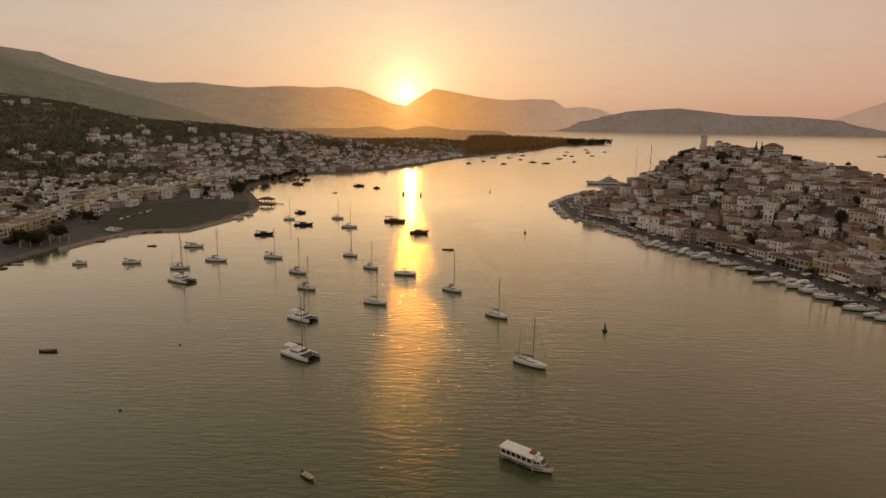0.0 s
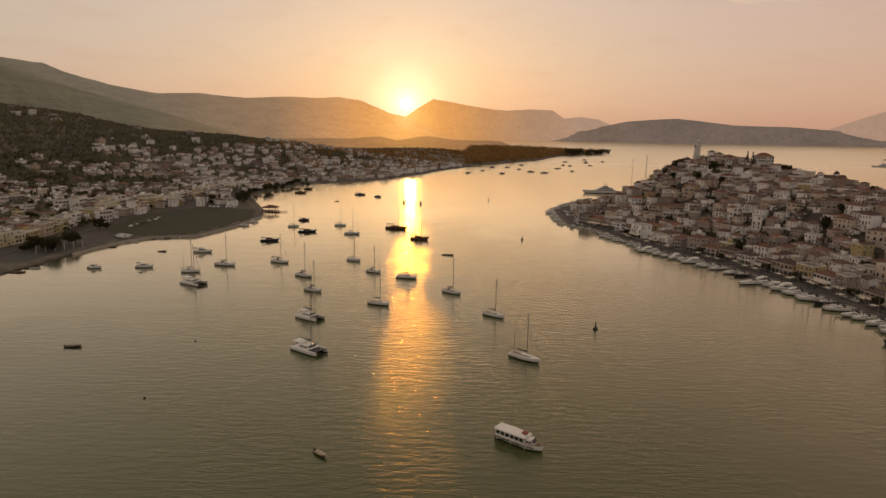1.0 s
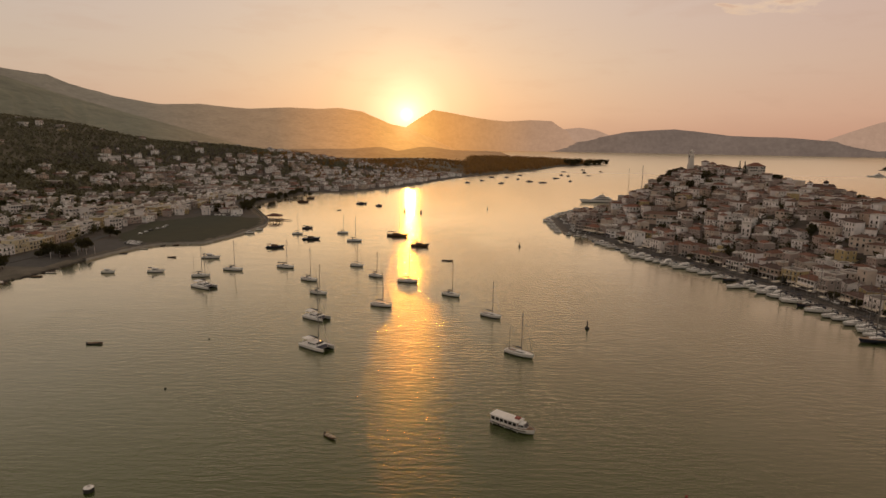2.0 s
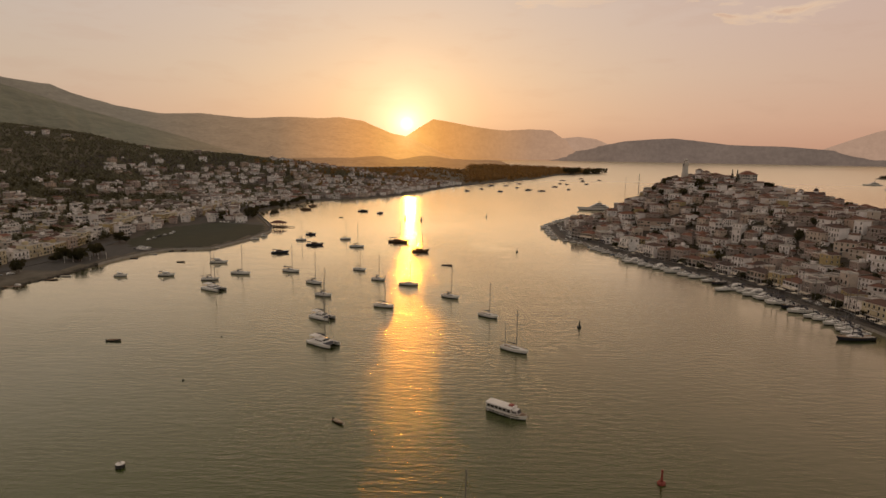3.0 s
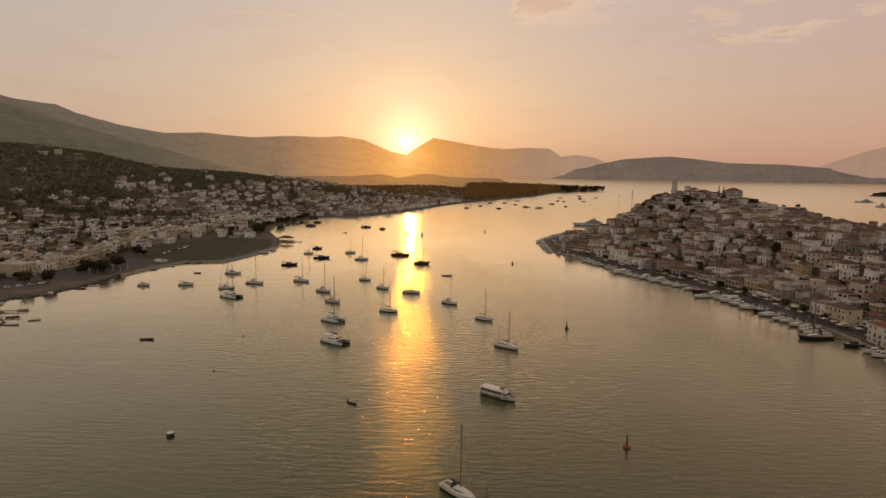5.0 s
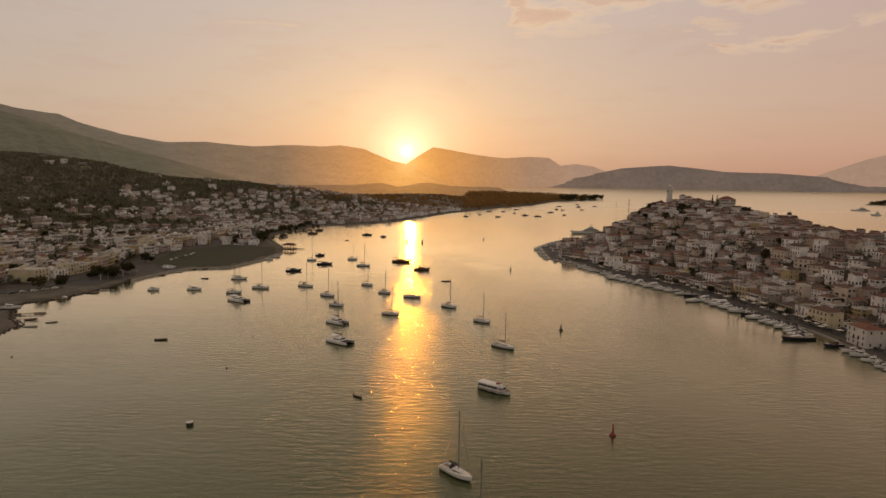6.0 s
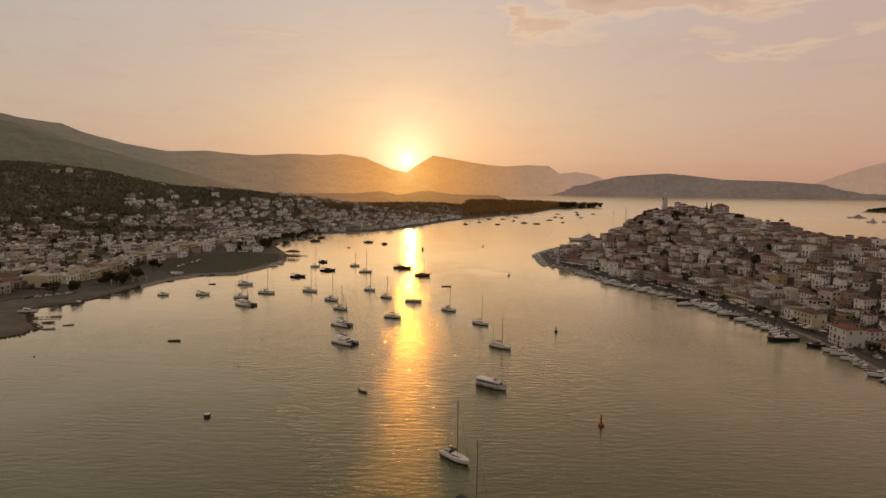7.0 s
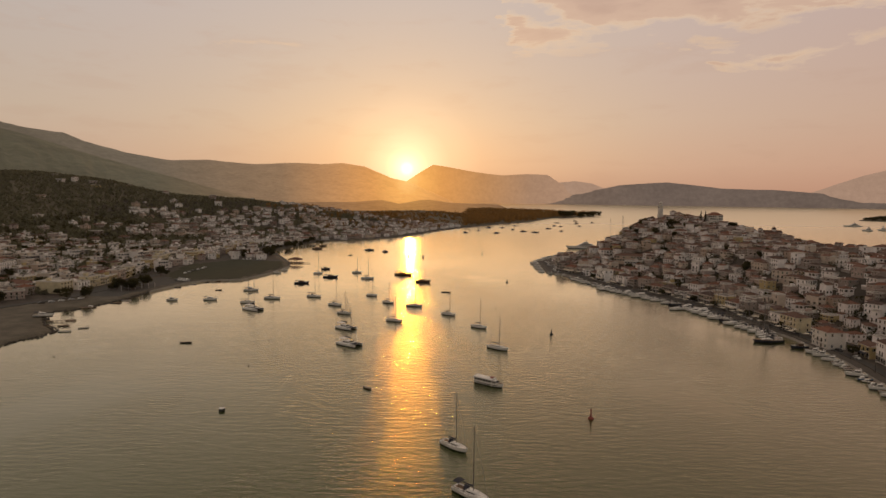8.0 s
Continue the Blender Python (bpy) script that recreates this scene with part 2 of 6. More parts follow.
def hazed_slope(name, dark, haze, amount, sunward=0.0, relief=0.05):
    """Far hillside, evening haze painted into its emission; scrub and gullies still show."""
    n = Nodes(name)
    rock = n.noise(0.006, 8.0, 0.65, (1, 1, 2.4))
    fine = n.noise(0.035, 5.0, 0.6)
    cover = n.ramp(n.math("ADD", n.math("MULTIPLY", rock, 0.55), n.math("MULTIPLY", fine, 0.45)), [(0.38, dark), (0.62, tuple(c * 2.4 for c in dark))])
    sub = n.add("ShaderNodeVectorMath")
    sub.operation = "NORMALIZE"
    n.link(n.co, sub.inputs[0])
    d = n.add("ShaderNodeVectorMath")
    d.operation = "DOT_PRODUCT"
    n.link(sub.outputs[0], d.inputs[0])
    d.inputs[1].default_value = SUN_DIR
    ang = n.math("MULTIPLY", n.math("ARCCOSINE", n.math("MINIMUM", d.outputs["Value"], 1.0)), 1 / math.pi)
    # haze colour the slope gives off, golden near the sun's bearing
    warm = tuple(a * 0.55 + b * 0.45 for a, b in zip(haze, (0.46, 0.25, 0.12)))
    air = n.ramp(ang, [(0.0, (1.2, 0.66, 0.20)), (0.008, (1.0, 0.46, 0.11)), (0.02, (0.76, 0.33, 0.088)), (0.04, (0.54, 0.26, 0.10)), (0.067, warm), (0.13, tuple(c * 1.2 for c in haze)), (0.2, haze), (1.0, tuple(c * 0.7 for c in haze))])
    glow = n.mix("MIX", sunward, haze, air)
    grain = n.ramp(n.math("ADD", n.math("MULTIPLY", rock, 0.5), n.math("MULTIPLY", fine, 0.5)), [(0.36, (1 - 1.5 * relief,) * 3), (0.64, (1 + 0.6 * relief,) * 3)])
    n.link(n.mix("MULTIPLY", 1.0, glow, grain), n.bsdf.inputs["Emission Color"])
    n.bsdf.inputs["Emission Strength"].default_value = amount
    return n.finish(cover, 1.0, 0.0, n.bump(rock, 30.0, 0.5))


def foliage(name, stops, back, through_share=0.45):
    """Leaves that let some light through."""
    n = Nodes(name)
    fac = n.add("ShaderNodeNewGeometry").outputs["Random Per Island"]
    base = n.ramp(fac, [(i / (len(stops) - 1), c) for i, c in enumerate(stops)])
    worn = n.ramp(n.noise(0.09, 3.0), [(0.3, (0.75, 0.75, 0.75)), (0.7, (1.2, 1.15, 1.05))])
    tone = n.mix("MULTIPLY", 1.0, base, worn)
    n.finish(tone, 0.85)
    thin = n.add("ShaderNodeBsdfTranslucent")
    n.link(n.mix("MULTIPLY", 1.0, tone, back), thin.inputs["Color"])
    mix = n.add("ShaderNodeMixShader")
    mix.inputs[0].default_value = through_share
    n.link(n.bsdf.outputs[0], mix.inputs[1])
    n.link(thin.outputs[0], mix.inputs[2])
    n.link(mix.outputs[0], n.tree.nodes["Material Output"].inputs[0])
    return n.mat


WATER = make_water()
SCRUB = surface("dry_hillside_scrub", [(0.085, 0.078, 0.054), (0.145, 0.125, 0.09), (0.105, 0.094, 0.064)], 0.05, 0.95, 0.3, grime=0.35)
EARTH = surface("bare_earth_and_lanes", [(0.045, 0.037, 0.030), (0.085, 0.068, 0.056)], 0.12, 0.9, 0.05, grime=0.4)
LAWN = surface("mown_grass", [(0.021, 0.026, 0.009), (0.036, 0.038, 0.015)], 0.09, 0.95, 0.06, grime=0.35)
SAND = surface("packed_sand_and_gravel", [(0.10, 0.088, 0.067), (0.165, 0.145, 0.112)], 0.1, 0.95, 0.05, grime=0.45)
ASPHALT = surface("worn_asphalt", [(0.04, 0.038, 0.036), (0.07, 0.066, 0.062)], 0.3, 0.85, 0.01)
STONE = surface("quay_stone", [(0.06, 0.05, 0.042), (0.10, 0.084, 0.07)], 0.4, 0.85, 0.03, grime=0.4)
WALLS = surface("limewashed_wall", [(0.87, 0.82, 0.80), (0.62, 0.53, 0.45), (0.90, 0.86, 0.85), (0.38, 0.32, 0.29), (0.84, 0.79, 0.77), (0.52, 0.41, 0.33), (0.90, 0.87, 0.86), (0.45, 0.36, 0.32), (0.80, 0.75, 0.73), (0.32, 0.27, 0.245), (0.91, 0.88, 0.87), (0.64, 0.57, 0.53)], 0.35, 0.85, 0.01, per="object", grime=0.2)
CREAMWALL = surface("cream_plaster", [(0.60, 0.52, 0.34), (0.68, 0.60, 0.42)], 0.3, 0.85, 0.01, grime=0.25)
OCHRE = surface("ochre_plaster", [(0.46, 0.36, 0.17), (0.52, 0.42, 0.23)], 0.3, 0.85, 0.01, grime=0.25)
TILES = surface("terracotta_roof_tiles", [(0.165, 0.074, 0.048), (0.14, 0.076, 0.054), (0.10, 0.054, 0.042), (0.205, 0.084, 0.050), (0.082, 0.051, 0.043), (0.13, 0.070, 0.051), (0.17, 0.084, 0.058), (0.105, 0.068, 0.055)], 0.8, 0.85, 0.05, per="object", grime=0.4)
FLATROOF = surface("screeded_flat_roof", [(0.36, 0.335, 0.31), (0.22, 0.195, 0.175), (0.52, 0.49, 0.46), (0.17, 0.145, 0.13), (0.44, 0.41, 0.38)], 0.3, 0.9, 0.01, per="object", grime=0.35)
FARWALL = surface("distant_plaster", [(0.87, 0.82, 0.80), (0.62, 0.53, 0.45), (0.90, 0.86, 0.85), (0.38, 0.32, 0.29), (0.84, 0.79, 0.77), (0.52, 0.41, 0.33), (0.90, 0.87, 0.86), (0.45, 0.36, 0.32), (0.80, 0.75, 0.73), (0.32, 0.27, 0.245), (0.91, 0.88, 0.87), (0.64, 0.57, 0.53)], 0.3, 0.9, 0.0, per="island")
FARTILE = surface("weathered_roof_tiles", [(0.165, 0.074, 0.048), (0.14, 0.076, 0.054), (0.10, 0.054, 0.042), (0.205, 0.084, 0.050), (0.082, 0.051, 0.043), (0.13, 0.070, 0.051), (0.17, 0.084, 0.058), (0.105, 0.068, 0.055)], 0.8, 0.85, 0.05, per="island", grime=0.4)
FARFLAT = surface("grey_flat_roofs", [(0.36, 0.335, 0.31), (0.22, 0.195, 0.175), (0.52, 0.49, 0.46), (0.17, 0.145, 0.13), (0.44, 0.41, 0.38)], 0.3, 0.9, 0.01, per="island", grime=0.35)
FARROOF = surface("distant_roofs", [(0.21, 0.09, 0.055), (0.32, 0.30, 0.28), (0.22, 0.20, 0.18), (0.16, 0.08, 0.05), (0.28, 0.26, 0.24), (0.12, 0.09, 0.07)], 0.3, 0.9, 0.0, per="island")
SHUTTER = surface("painted_shutter", [(0.10, 0.075, 0.05), (0.06, 0.08, 0.10), (0.05, 0.09, 0.07), (0.16, 0.11, 0.07)], 2.0, 0.6, 0.0, per="object")
TRIM = surface("pale_window_surround", [(0.66, 0.62, 0.57), (0.74, 0.70, 0.66)], 2.0, 0.7, 0.0)
CONCRETE = surface("raw_concrete", [(0.36, 0.33, 0.30), (0.46, 0.43, 0.39)], 0.4, 0.9, 0.01)
LEAF = foliage("dark_evergreen_leaves", [(0.034, 0.038, 0.018), (0.060, 0.062, 0.030), (0.045, 0.048, 0.023)], (1.6, 1.2, 0.7))
# a paler leaf for the hill, its veil of haze mixed into the colour
HILL_LEAF = foliage("haze_paled_olive_leaves", [(0.140, 0.138, 0.098), (0.195, 0.188, 0.135), (0.165, 0.160, 0.114)], (1.2, 1.15, 0.8), 0.2)
# needles lightened and warmed to paint in the golden haze over the headland
PINE = foliage("haze_lightened_pine_needles", [(0.145, 0.112, 0.056), (0.21, 0.16, 0.08), (0.175, 0.135, 0.066)], (2.2, 1.4, 0.6))
CYPRESS = foliage("cypress_needles", [(0.016, 0.022, 0.010), (0.028, 0.034, 0.016), (0.02, 0.026, 0.012)], (1.3, 1.1, 0.8))
BARK = surface("rough_bark", [(0.09, 0.065, 0.045), (0.14, 0.10, 0.07)], 2.0, 0.95, 0.03)
GELCOAT = surface("white_gelcoat", [(0.70, 0.68, 0.66), (0.80, 0.78, 0.76)], 0.5, 0.3, 0.0, grime=0.15)
NAVY = surface("dark_blue_hull_paint", [(0.02, 0.025, 0.05), (0.03, 0.035, 0.06)], 0.6, 0.3, 0.0)
ANTIFOUL = surface("antifouling_paint", [(0.03, 0.03, 0.04), (0.05, 0.045, 0.05)], 1.0, 0.7, 0.0)
TEAK = surface("weathered_teak", [(0.22, 0.14, 0.08), (0.32, 0.22, 0.14)], 1.2, 0.7, 0.0)
VARNISH = surface("dark_varnished_wood", [(0.10, 0.05, 0.025), (0.16, 0.085, 0.04)], 1.0, 0.45, 0.0)
ALLOY = surface("grey_mast_alloy", [(0.16, 0.15, 0.145), (0.24, 0.225, 0.21)], 3.0, 0.45, 0.0, metal=0.3)
CANVAS = surface("dark_canvas", [(0.03, 0.035, 0.055), (0.05, 0.05, 0.065)], 1.5, 0.9, 0.0)
CREAM = surface("cream_canvas", [(0.62, 0.55, 0.44), (0.70, 0.64, 0.54)], 1.0, 0.9, 0.0)
REDPAINT = surface("faded_red_paint", [(0.20, 0.03, 0.022), (0.26, 0.05, 0.035)], 1.5, 0.55, 0.0)
BLUEPAINT = surface("sea_blue_paint", [(0.05, 0.14, 0.30), (0.08, 0.18, 0.34)], 1.5, 0.5, 0.0)
RUBBER = surface("black_rubber", [(0.02, 0.02, 0.02), (0.03, 0.03, 0.03)], 3.0, 0.8, 0.0)
CARPAINT = surface("car_paint", [(0.72, 0.72, 0.71), (0.45, 0.45, 0.46), (0.06, 0.06, 0.065), (0.7, 0.7, 0.69), (0.3, 0.05, 0.04)], 2.0, 0.3, 0.0, per="object", grime=0.1)


def make_glass():
    n = Nodes("dark_window_glass")
    return n.finish(n.ramp(n.noise(0.7), [(0.3, (0.018, 0.018, 0.02)), (0.7, (0.035, 0.033, 0.032))]), 0.12)


GLASS = make_glass()


# ---------------------------------------------------------------- mesh tools
class Shape:
    """Collects faces for one mesh."""

    def __init__(self):
        self.v, self.f, self.m = [], [], []

    def face(self, pts, mat=0):
        b = len(self.v)
        self.v.extend(tuple(p) for p in pts)
        self.f.append(tuple(range(b, b + len(pts))))
        self.m.append(mat)

    def box(self, c, s, mat=0, turn=0.0, taper=1.0):
        cx, cy, cz = c
        ca, sa = math.cos(turn), math.sin(turn)
        b = len(self.v)
        for dz, k in ((-0.5, 1.0), (0.5, taper)):
            for dx, dy in ((-0.5, -0.5), (0.5, -0.5), (0.5, 0.5), (-0.5, 0.5)):
                x, y = dx * s[0] * k, dy * s[1] * k
                self.v.append((cx + x * ca - y * sa, cy + x * sa + y * ca, cz + dz * s[2]))
        for q in ((3, 2, 1, 0), (4, 5, 6, 7), (0, 1, 5, 4), (1, 2, 6, 5), (2, 3, 7, 6), (3, 0, 4, 7)):
            self.f.append(tuple(b + i for i in q))
            self.m.append(mat)
        return self

    def rings(self, rings, mat=0, closed=True, cap=True):
        """Skin between rings of equal length."""
        b, n = len(self.v), len(rings[0])
        for r in rings:
            self.v.extend(tuple(p) for p in r)
        for i in range(len(rings) - 1):
            for j in range(n if closed else n - 1):
                k = (j + 1) % n
                self.f.append((b + i * n + j, b + i * n + k, b + (i + 1) * n + k, b + (i + 1) * n + j))
                self.m.append(mat)
        if cap:
            self.f.append(tuple(b + j for j in reversed(range(n))))
            self.f.append(tuple(b + (len(rings) - 1) * n + j for j in range(n)))
            self.m += [mat, mat]
        return self

    def tube(self, p, q, r0, r1=None, n=8, mat=0):
        p, q = Vector(p), Vector(q)
        r1 = r0 if r1 is None else r1
        d = (q - p).normalized()
        u = d.orthogonal().normalized()
        w = d.cross(u)
        ring = lambda c, r: [c + (u * math.cos(a) + w * math.sin(a)) * r for a in (i * 2 * math.pi / n for i in range(n))]
        return self.rings([ring(p, r0), ring(q, r1)], mat)

    def mesh(self, name, mats, smooth=False):
        me = bpy.data.meshes.new(name)
        me.from_pydata(self.v, [], self.f)
        for m in mats:
            me.materials.append(m)
        me.polygons.foreach_set("material_index", self.m)
        if smooth:
            me.polygons.foreach_set("use_smooth", [True] * len(self.f))
        me.update()
        return me


def part(name, shape, mats, parent=None, label="", smooth=False):
    mats = mats if isinstance(mats, (list, tuple)) else [mats]
    ob = new(name, shape if isinstance(shape, bpy.types.Mesh) else shape.mesh(name, mats, smooth))
    ob.parent = parent
    if label:
        tagged(ob, label)
    return ob


def thing(name, label, category, group="", kind=""):
    ob = new(name)
    ob.empty_display_size = 0.3
    return tagged(ob, label, category, group, kind)


rng = np.random.default_rng(7)
rnd = random.Random(11)

# ---------------------------------------------------------------- the lie of the land
MAINLAND = [(-4300, -300), (-420, -120), (-330, -20), (-262, 110), (-236, 172), (-233, 199), (-228, 208), (-229, 223), (-245, 238), (-262, 262), (-268, 279), (-257, 287),
            (-248, 317), (-246, 362), (-243, 385), (-237, 411), (-227, 429), (-197, 437), (-186, 485), (-182, 544), (-192, 585), (-229, 667), (-249, 711), (-248, 744),
            (-239, 836), (-226, 912), (-180, 941), (-141, 981), (-102, 1050), (-59, 1174), (-5, 1351), (49, 1478), (149, 1672), (248, 1838), (393, 2250), (640, 2560), (640, 2600),
            (480, 2700), (300, 2850), (150, 3300), (0, 4300), (-4300, 4300)]
ISLAND = [(108, 627), (103, 523), (121, 503), (129, 461), (146, 410), (160, 383), (174, 349), (184, 317), (190, 286), (193, 262), (199, 230), (198, 206), (197, 178),
          (190, 142), (183, 100), (168, 20), (158, -160), (520, -220), (640, 180), (610, 480), (480, 720), (340, 840), (230, 810), (165, 735)]


def inside_distance(poly, x, y):
    """Distance from the outline, plus inside, minus outside."""
    p = np.array(poly, float)
    q = np.roll(p, -1, axis=0)
    best = np.full(x.shape, 1e12)
    odd = np.zeros(x.shape, bool)
    for (ax, ay), (bx, by) in zip(p, q):
        ex, ey = bx - ax, by - ay
        k = np.clip(((x - ax) * ex + (y - ay) * ey) / (ex * ex + ey * ey), 0, 1)
        best = np.minimum(best, (x - ax - k * ex) ** 2 + (y - ay - k * ey) ** 2)
        if ay != by:
            odd ^= ((ay > y) != (by > y)) & (x < (bx - ax) * (y - ay) / (by - ay) + ax)
    return np.where(odd, 1, -1) * np.sqrt(best)


def ease(a, b, x):
    k = np.clip((x - a) / (b - a), 0, 1)
    return k * k * (3 - 2 * k)


def hump(x, y, cx, cy, sx, sy, h):
    return h * np.exp(-0.5 * (((x - cx) / sx) ** 2 + ((y - cy) / sy) ** 2))


def rolling(x, y, size):
    return np.sin(x / size + 1.3 * np.sin(y / size * 0.7)) * np.cos(y / size * 0.9 + 0.8 * np.sin(x / size * 1.3))


class Chart:
    """The outline's distance on a grid, to look up quickly."""

    def __init__(self, poly, x0, x1, y0, y1, step):
        self.x0, self.y0, self.step = x0, y0, step
        gx, gy = np.meshgrid(np.arange(x0, x1 + step, step), np.arange(y0, y1 + step, step))
        self.d = inside_distance(poly, gx, gy)

    def __call__(self, x, y):
        u = np.clip((np.asarray(x, float) - self.x0) / self.step, 0, self.d.shape[1] - 1.001)
        v = np.clip((np.asarray(y, float) - self.y0) / self.step, 0, self.d.shape[0] - 1.001)
        i, j = u.astype(int), v.astype(int)
        u, v = u - i, v - j
        q = self.d
        return (q[j, i] * (1 - u) + q[j, i + 1] * u) * (1 - v) + (q[j + 1, i] * (1 - u) + q[j + 1, i + 1] * u) * v


MAIN_D = Chart(MAINLAND, -1720, 720, -160, 2960, 5.0)
ISLE_D = Chart(ISLAND, 85, 665, -235, 865, 2.5)


def mainland_height(x, y):
    d = MAIN_D(x, y)
    low = 0.1 + 0.9 * (1 - ease(-120, 60, x))
    up = ease(45, 480, d) * 32 * low * (1 - 0.65 * ease(1400, 2000, y))
    hills = hump(x, y, -870, 1110, 170, 230, 70) + hump(x, y, -1250, 1250, 280, 300, 42) + hump(x, y, -340, 1290, 150, 110, 8) + hump(x, y, -540, 1290, 110, 150, 19) + hump(x, y, -400, 1300, 110, 110, 7) + hump(x, y, -250, 1400, 120, 110, 9) + hump(x, y, -90, 1460, 100, 100, 4) + hump(x, y, -705, 1130, 60, 80, 13) + hump(x, y, -110, 1900, 105, 150, 6) + hump(x, y, 130, 2350, 170, 280, 10) + hump(x, y, 390, 2550, 90, 130, 10)
    z = 1.5 + up + hills * ease(40, 260, d) + rolling(x, y, 70) * 1.8 * ease(60, 250, d)
    return np.where(d > 2, z, np.maximum(-4.0, -0.4 + (z + 0.4) * np.maximum(d, -4) / 2 * 1.0)), d


def island_height(x, y):
    d = ISLE_D(x, y)
    crest = np.interp(y, [-200, 150, 300, 430, 480, 520, 560, 600, 640, 690, 740, 800, 850], [20, 23, 28, 31, 33, 35, 39, 45, 50, 57, 50, 28, 12])
    over = np.maximum(0, x - np.interp(y, [150, 300, 500, 620, 690], [440, 400, 345, 326, 285]))
    z = 1.3 + crest * ease(14, 132, d) ** 1.25 * np.exp(-0.5 * (over / 48) ** 2) + rolling(x, y, 24) * 0.9 * ease(30, 90, d)
    return np.where(d > 2, z, np.maximum(-4.0, -0.4 + (z + 0.4) * np.maximum(d, -4) / 2 * 1.0)), d


def land_mesh(name, xs, ys, height, classes, mats, label):
    gx, gy = np.meshgrid(xs, ys)
    z, d = height(gx, gy)
    nx, ny = len(xs), len(ys)
    co = np.stack([gx, gy, z], -1).reshape(-1, 3)
    i = (np.arange(ny - 1)[:, None] * nx + np.arange(nx - 1)).ravel()
    quads = np.stack([i, i + 1, i + nx + 1, i + nx], -1)
    keep = (d.ravel()[quads] > -6).any(1)
    quads = quads[keep]
    me = bpy.data.meshes.new(name)
    me.from_pydata(co.tolist(), [], quads.tolist())
    for m in mats:
        me.materials.append(m)
    mid = co[quads].mean(1)
    me.polygons.foreach_set("material_index", classes(mid[:, 0], mid[:, 1], d.ravel()[quads].mean(1)).astype(np.int32))
    me.polygons.foreach_set("use_smooth", np.ones(len(quads), bool))
    me.update()
    return tagged(new(name, me), label, "ground", kind="structure")


LAWN_EDGE = [(-238, 428), (-228, 433), (-201, 441), (-190, 487), (-186, 543), (-200, 590), (-262, 602), (-285, 540), (-281, 470), (-262, 436)]


def mainland_class(x, y, d):
    k = np.zeros(x.shape)                                       # 0 scrub
    town = (d > 6) & (d < 430) & (x > -640) & (y < 1500)
    k[town] = 1
    k[(d <= 34) & (y < 335)] = 2
    k[(d <= 5) & (y < 440)] = 2
    k[(d > 5) & (d < 48) & (y >= 335) & (y < 612)] = 4
    k[inside_distance(LAWN_EDGE, x, y) > 0] = 3
    return k


xs = np.unique(np.concatenate([np.arange(-1700, -420, 14), np.arange(-420, -120, 4.5), np.arange(-120, 700, 14)]))
ys = np.unique(np.concatenate([np.arange(-150, 150, 12), np.arange(150, 760, 4.5), np.arange(760, 2950, 14)]))
land_mesh("ground", xs, ys, mainland_height, mainland_class, [SCRUB, EARTH, SAND, LAWN, ASPHALT], "scrubby mainland hillside running down to a sandy town shore")
land_mesh("ground", np.arange(90, 660, 5.0), np.arange(-230, 860, 5.0), island_height, lambda x, y, d: np.where(d < 17, 1, 0), [EARTH, STONE], "steep built-up island hill above a paved waterfront")

# the sea, out to the far shore
sea = Shape()
N = 96
RIM = ((0, 0.0), (700, 0.0), (1800, 0.0), (2900, 0.0), (3600, 4.0), (4200, 13.0), (4885, 30.0))
for (r0, z0), (r1, z1) in zip(RIM, RIM[1:]):
    for i in range(N):
        a, b = 2 * math.pi * i / N, 2 * math.pi * (i + 1) / N
        pts = [(r0 * math.cos(a), r0 * math.sin(a), z0), (r1 * math.cos(a), r1 * math.sin(a), z1), (r1 * math.cos(b), r1 * math.sin(b), z1), (r0 * math.cos(b), r0 * math.sin(b), z0)]
        sea.face(pts if r0 else pts[:3])
tagged(part("water", sea, WATER), "calm rippled sea with sunset glitter", "water", kind="structure")


# far mountains: ridge lines given as bearing and elevation in degrees, at one distance
def mountains(name, label, ridge, radius, depth, mat, rough, seed):
    """ridge: (bearing, elevation) pairs, from the bay at eye height."""
    az = np.arange(ridge[0][0], ridge[-1][0] + 0.01, 0.16)
    el = np.interp(az, [r[0] for r in ridge], [r[1] for r in ridge])
    rows = 26
    top = 80 + radius * np.tan(np.radians(el))
    vv = []
    for j in range(rows + 1):
        k = j / rows
        r = radius - depth * (1 - k) if k <= 1 else radius
        for a, h in zip(az, top):
            wob = noise.fractal(Vector((a * 0.5, k * 3.0, seed)), 0.8, 2.1, 5)
            gully = 1 - abs(noise.noise(Vector((a * 0.9 + k * 0.6, k * 1.2, seed + 5))))
            z = -6 + (h + 6) * (k ** 0.85)
            z += (wob * rough * 0.5 + (gully - 0.8) * rough) * (h / 200) * (k * (1 - k) * 3.2 + (0.12 if j == rows else 0))
            vv.append((r * math.sin(radians(a)), r * math.cos(radians(a)), z))
    n = len(az)
    ff = [(j * n + i, j * n + i + 1, (j + 1) * n + i + 1, (j + 1) * n + i) for j in range(rows) for i in range(n - 1)]
    b = len(vv)
    for i, a in enumerate(az):
        rr = radius + 60
        vv.append((rr * math.sin(radians(a)), rr * math.cos(radians(a)), -6))
    ff += [(rows * n + i, rows * n + i + 1, b + i + 1, b + i) for i in range(n - 1)]
    me = bpy.data.meshes.new(name)
    me.from_pydata(vv, [], ff)
    me.materials.append(mat)
    me.polygons.foreach_set("use_smooth", [True] * len(ff))
    return tagged(new(name, me), label, "mountain", kind="structure")


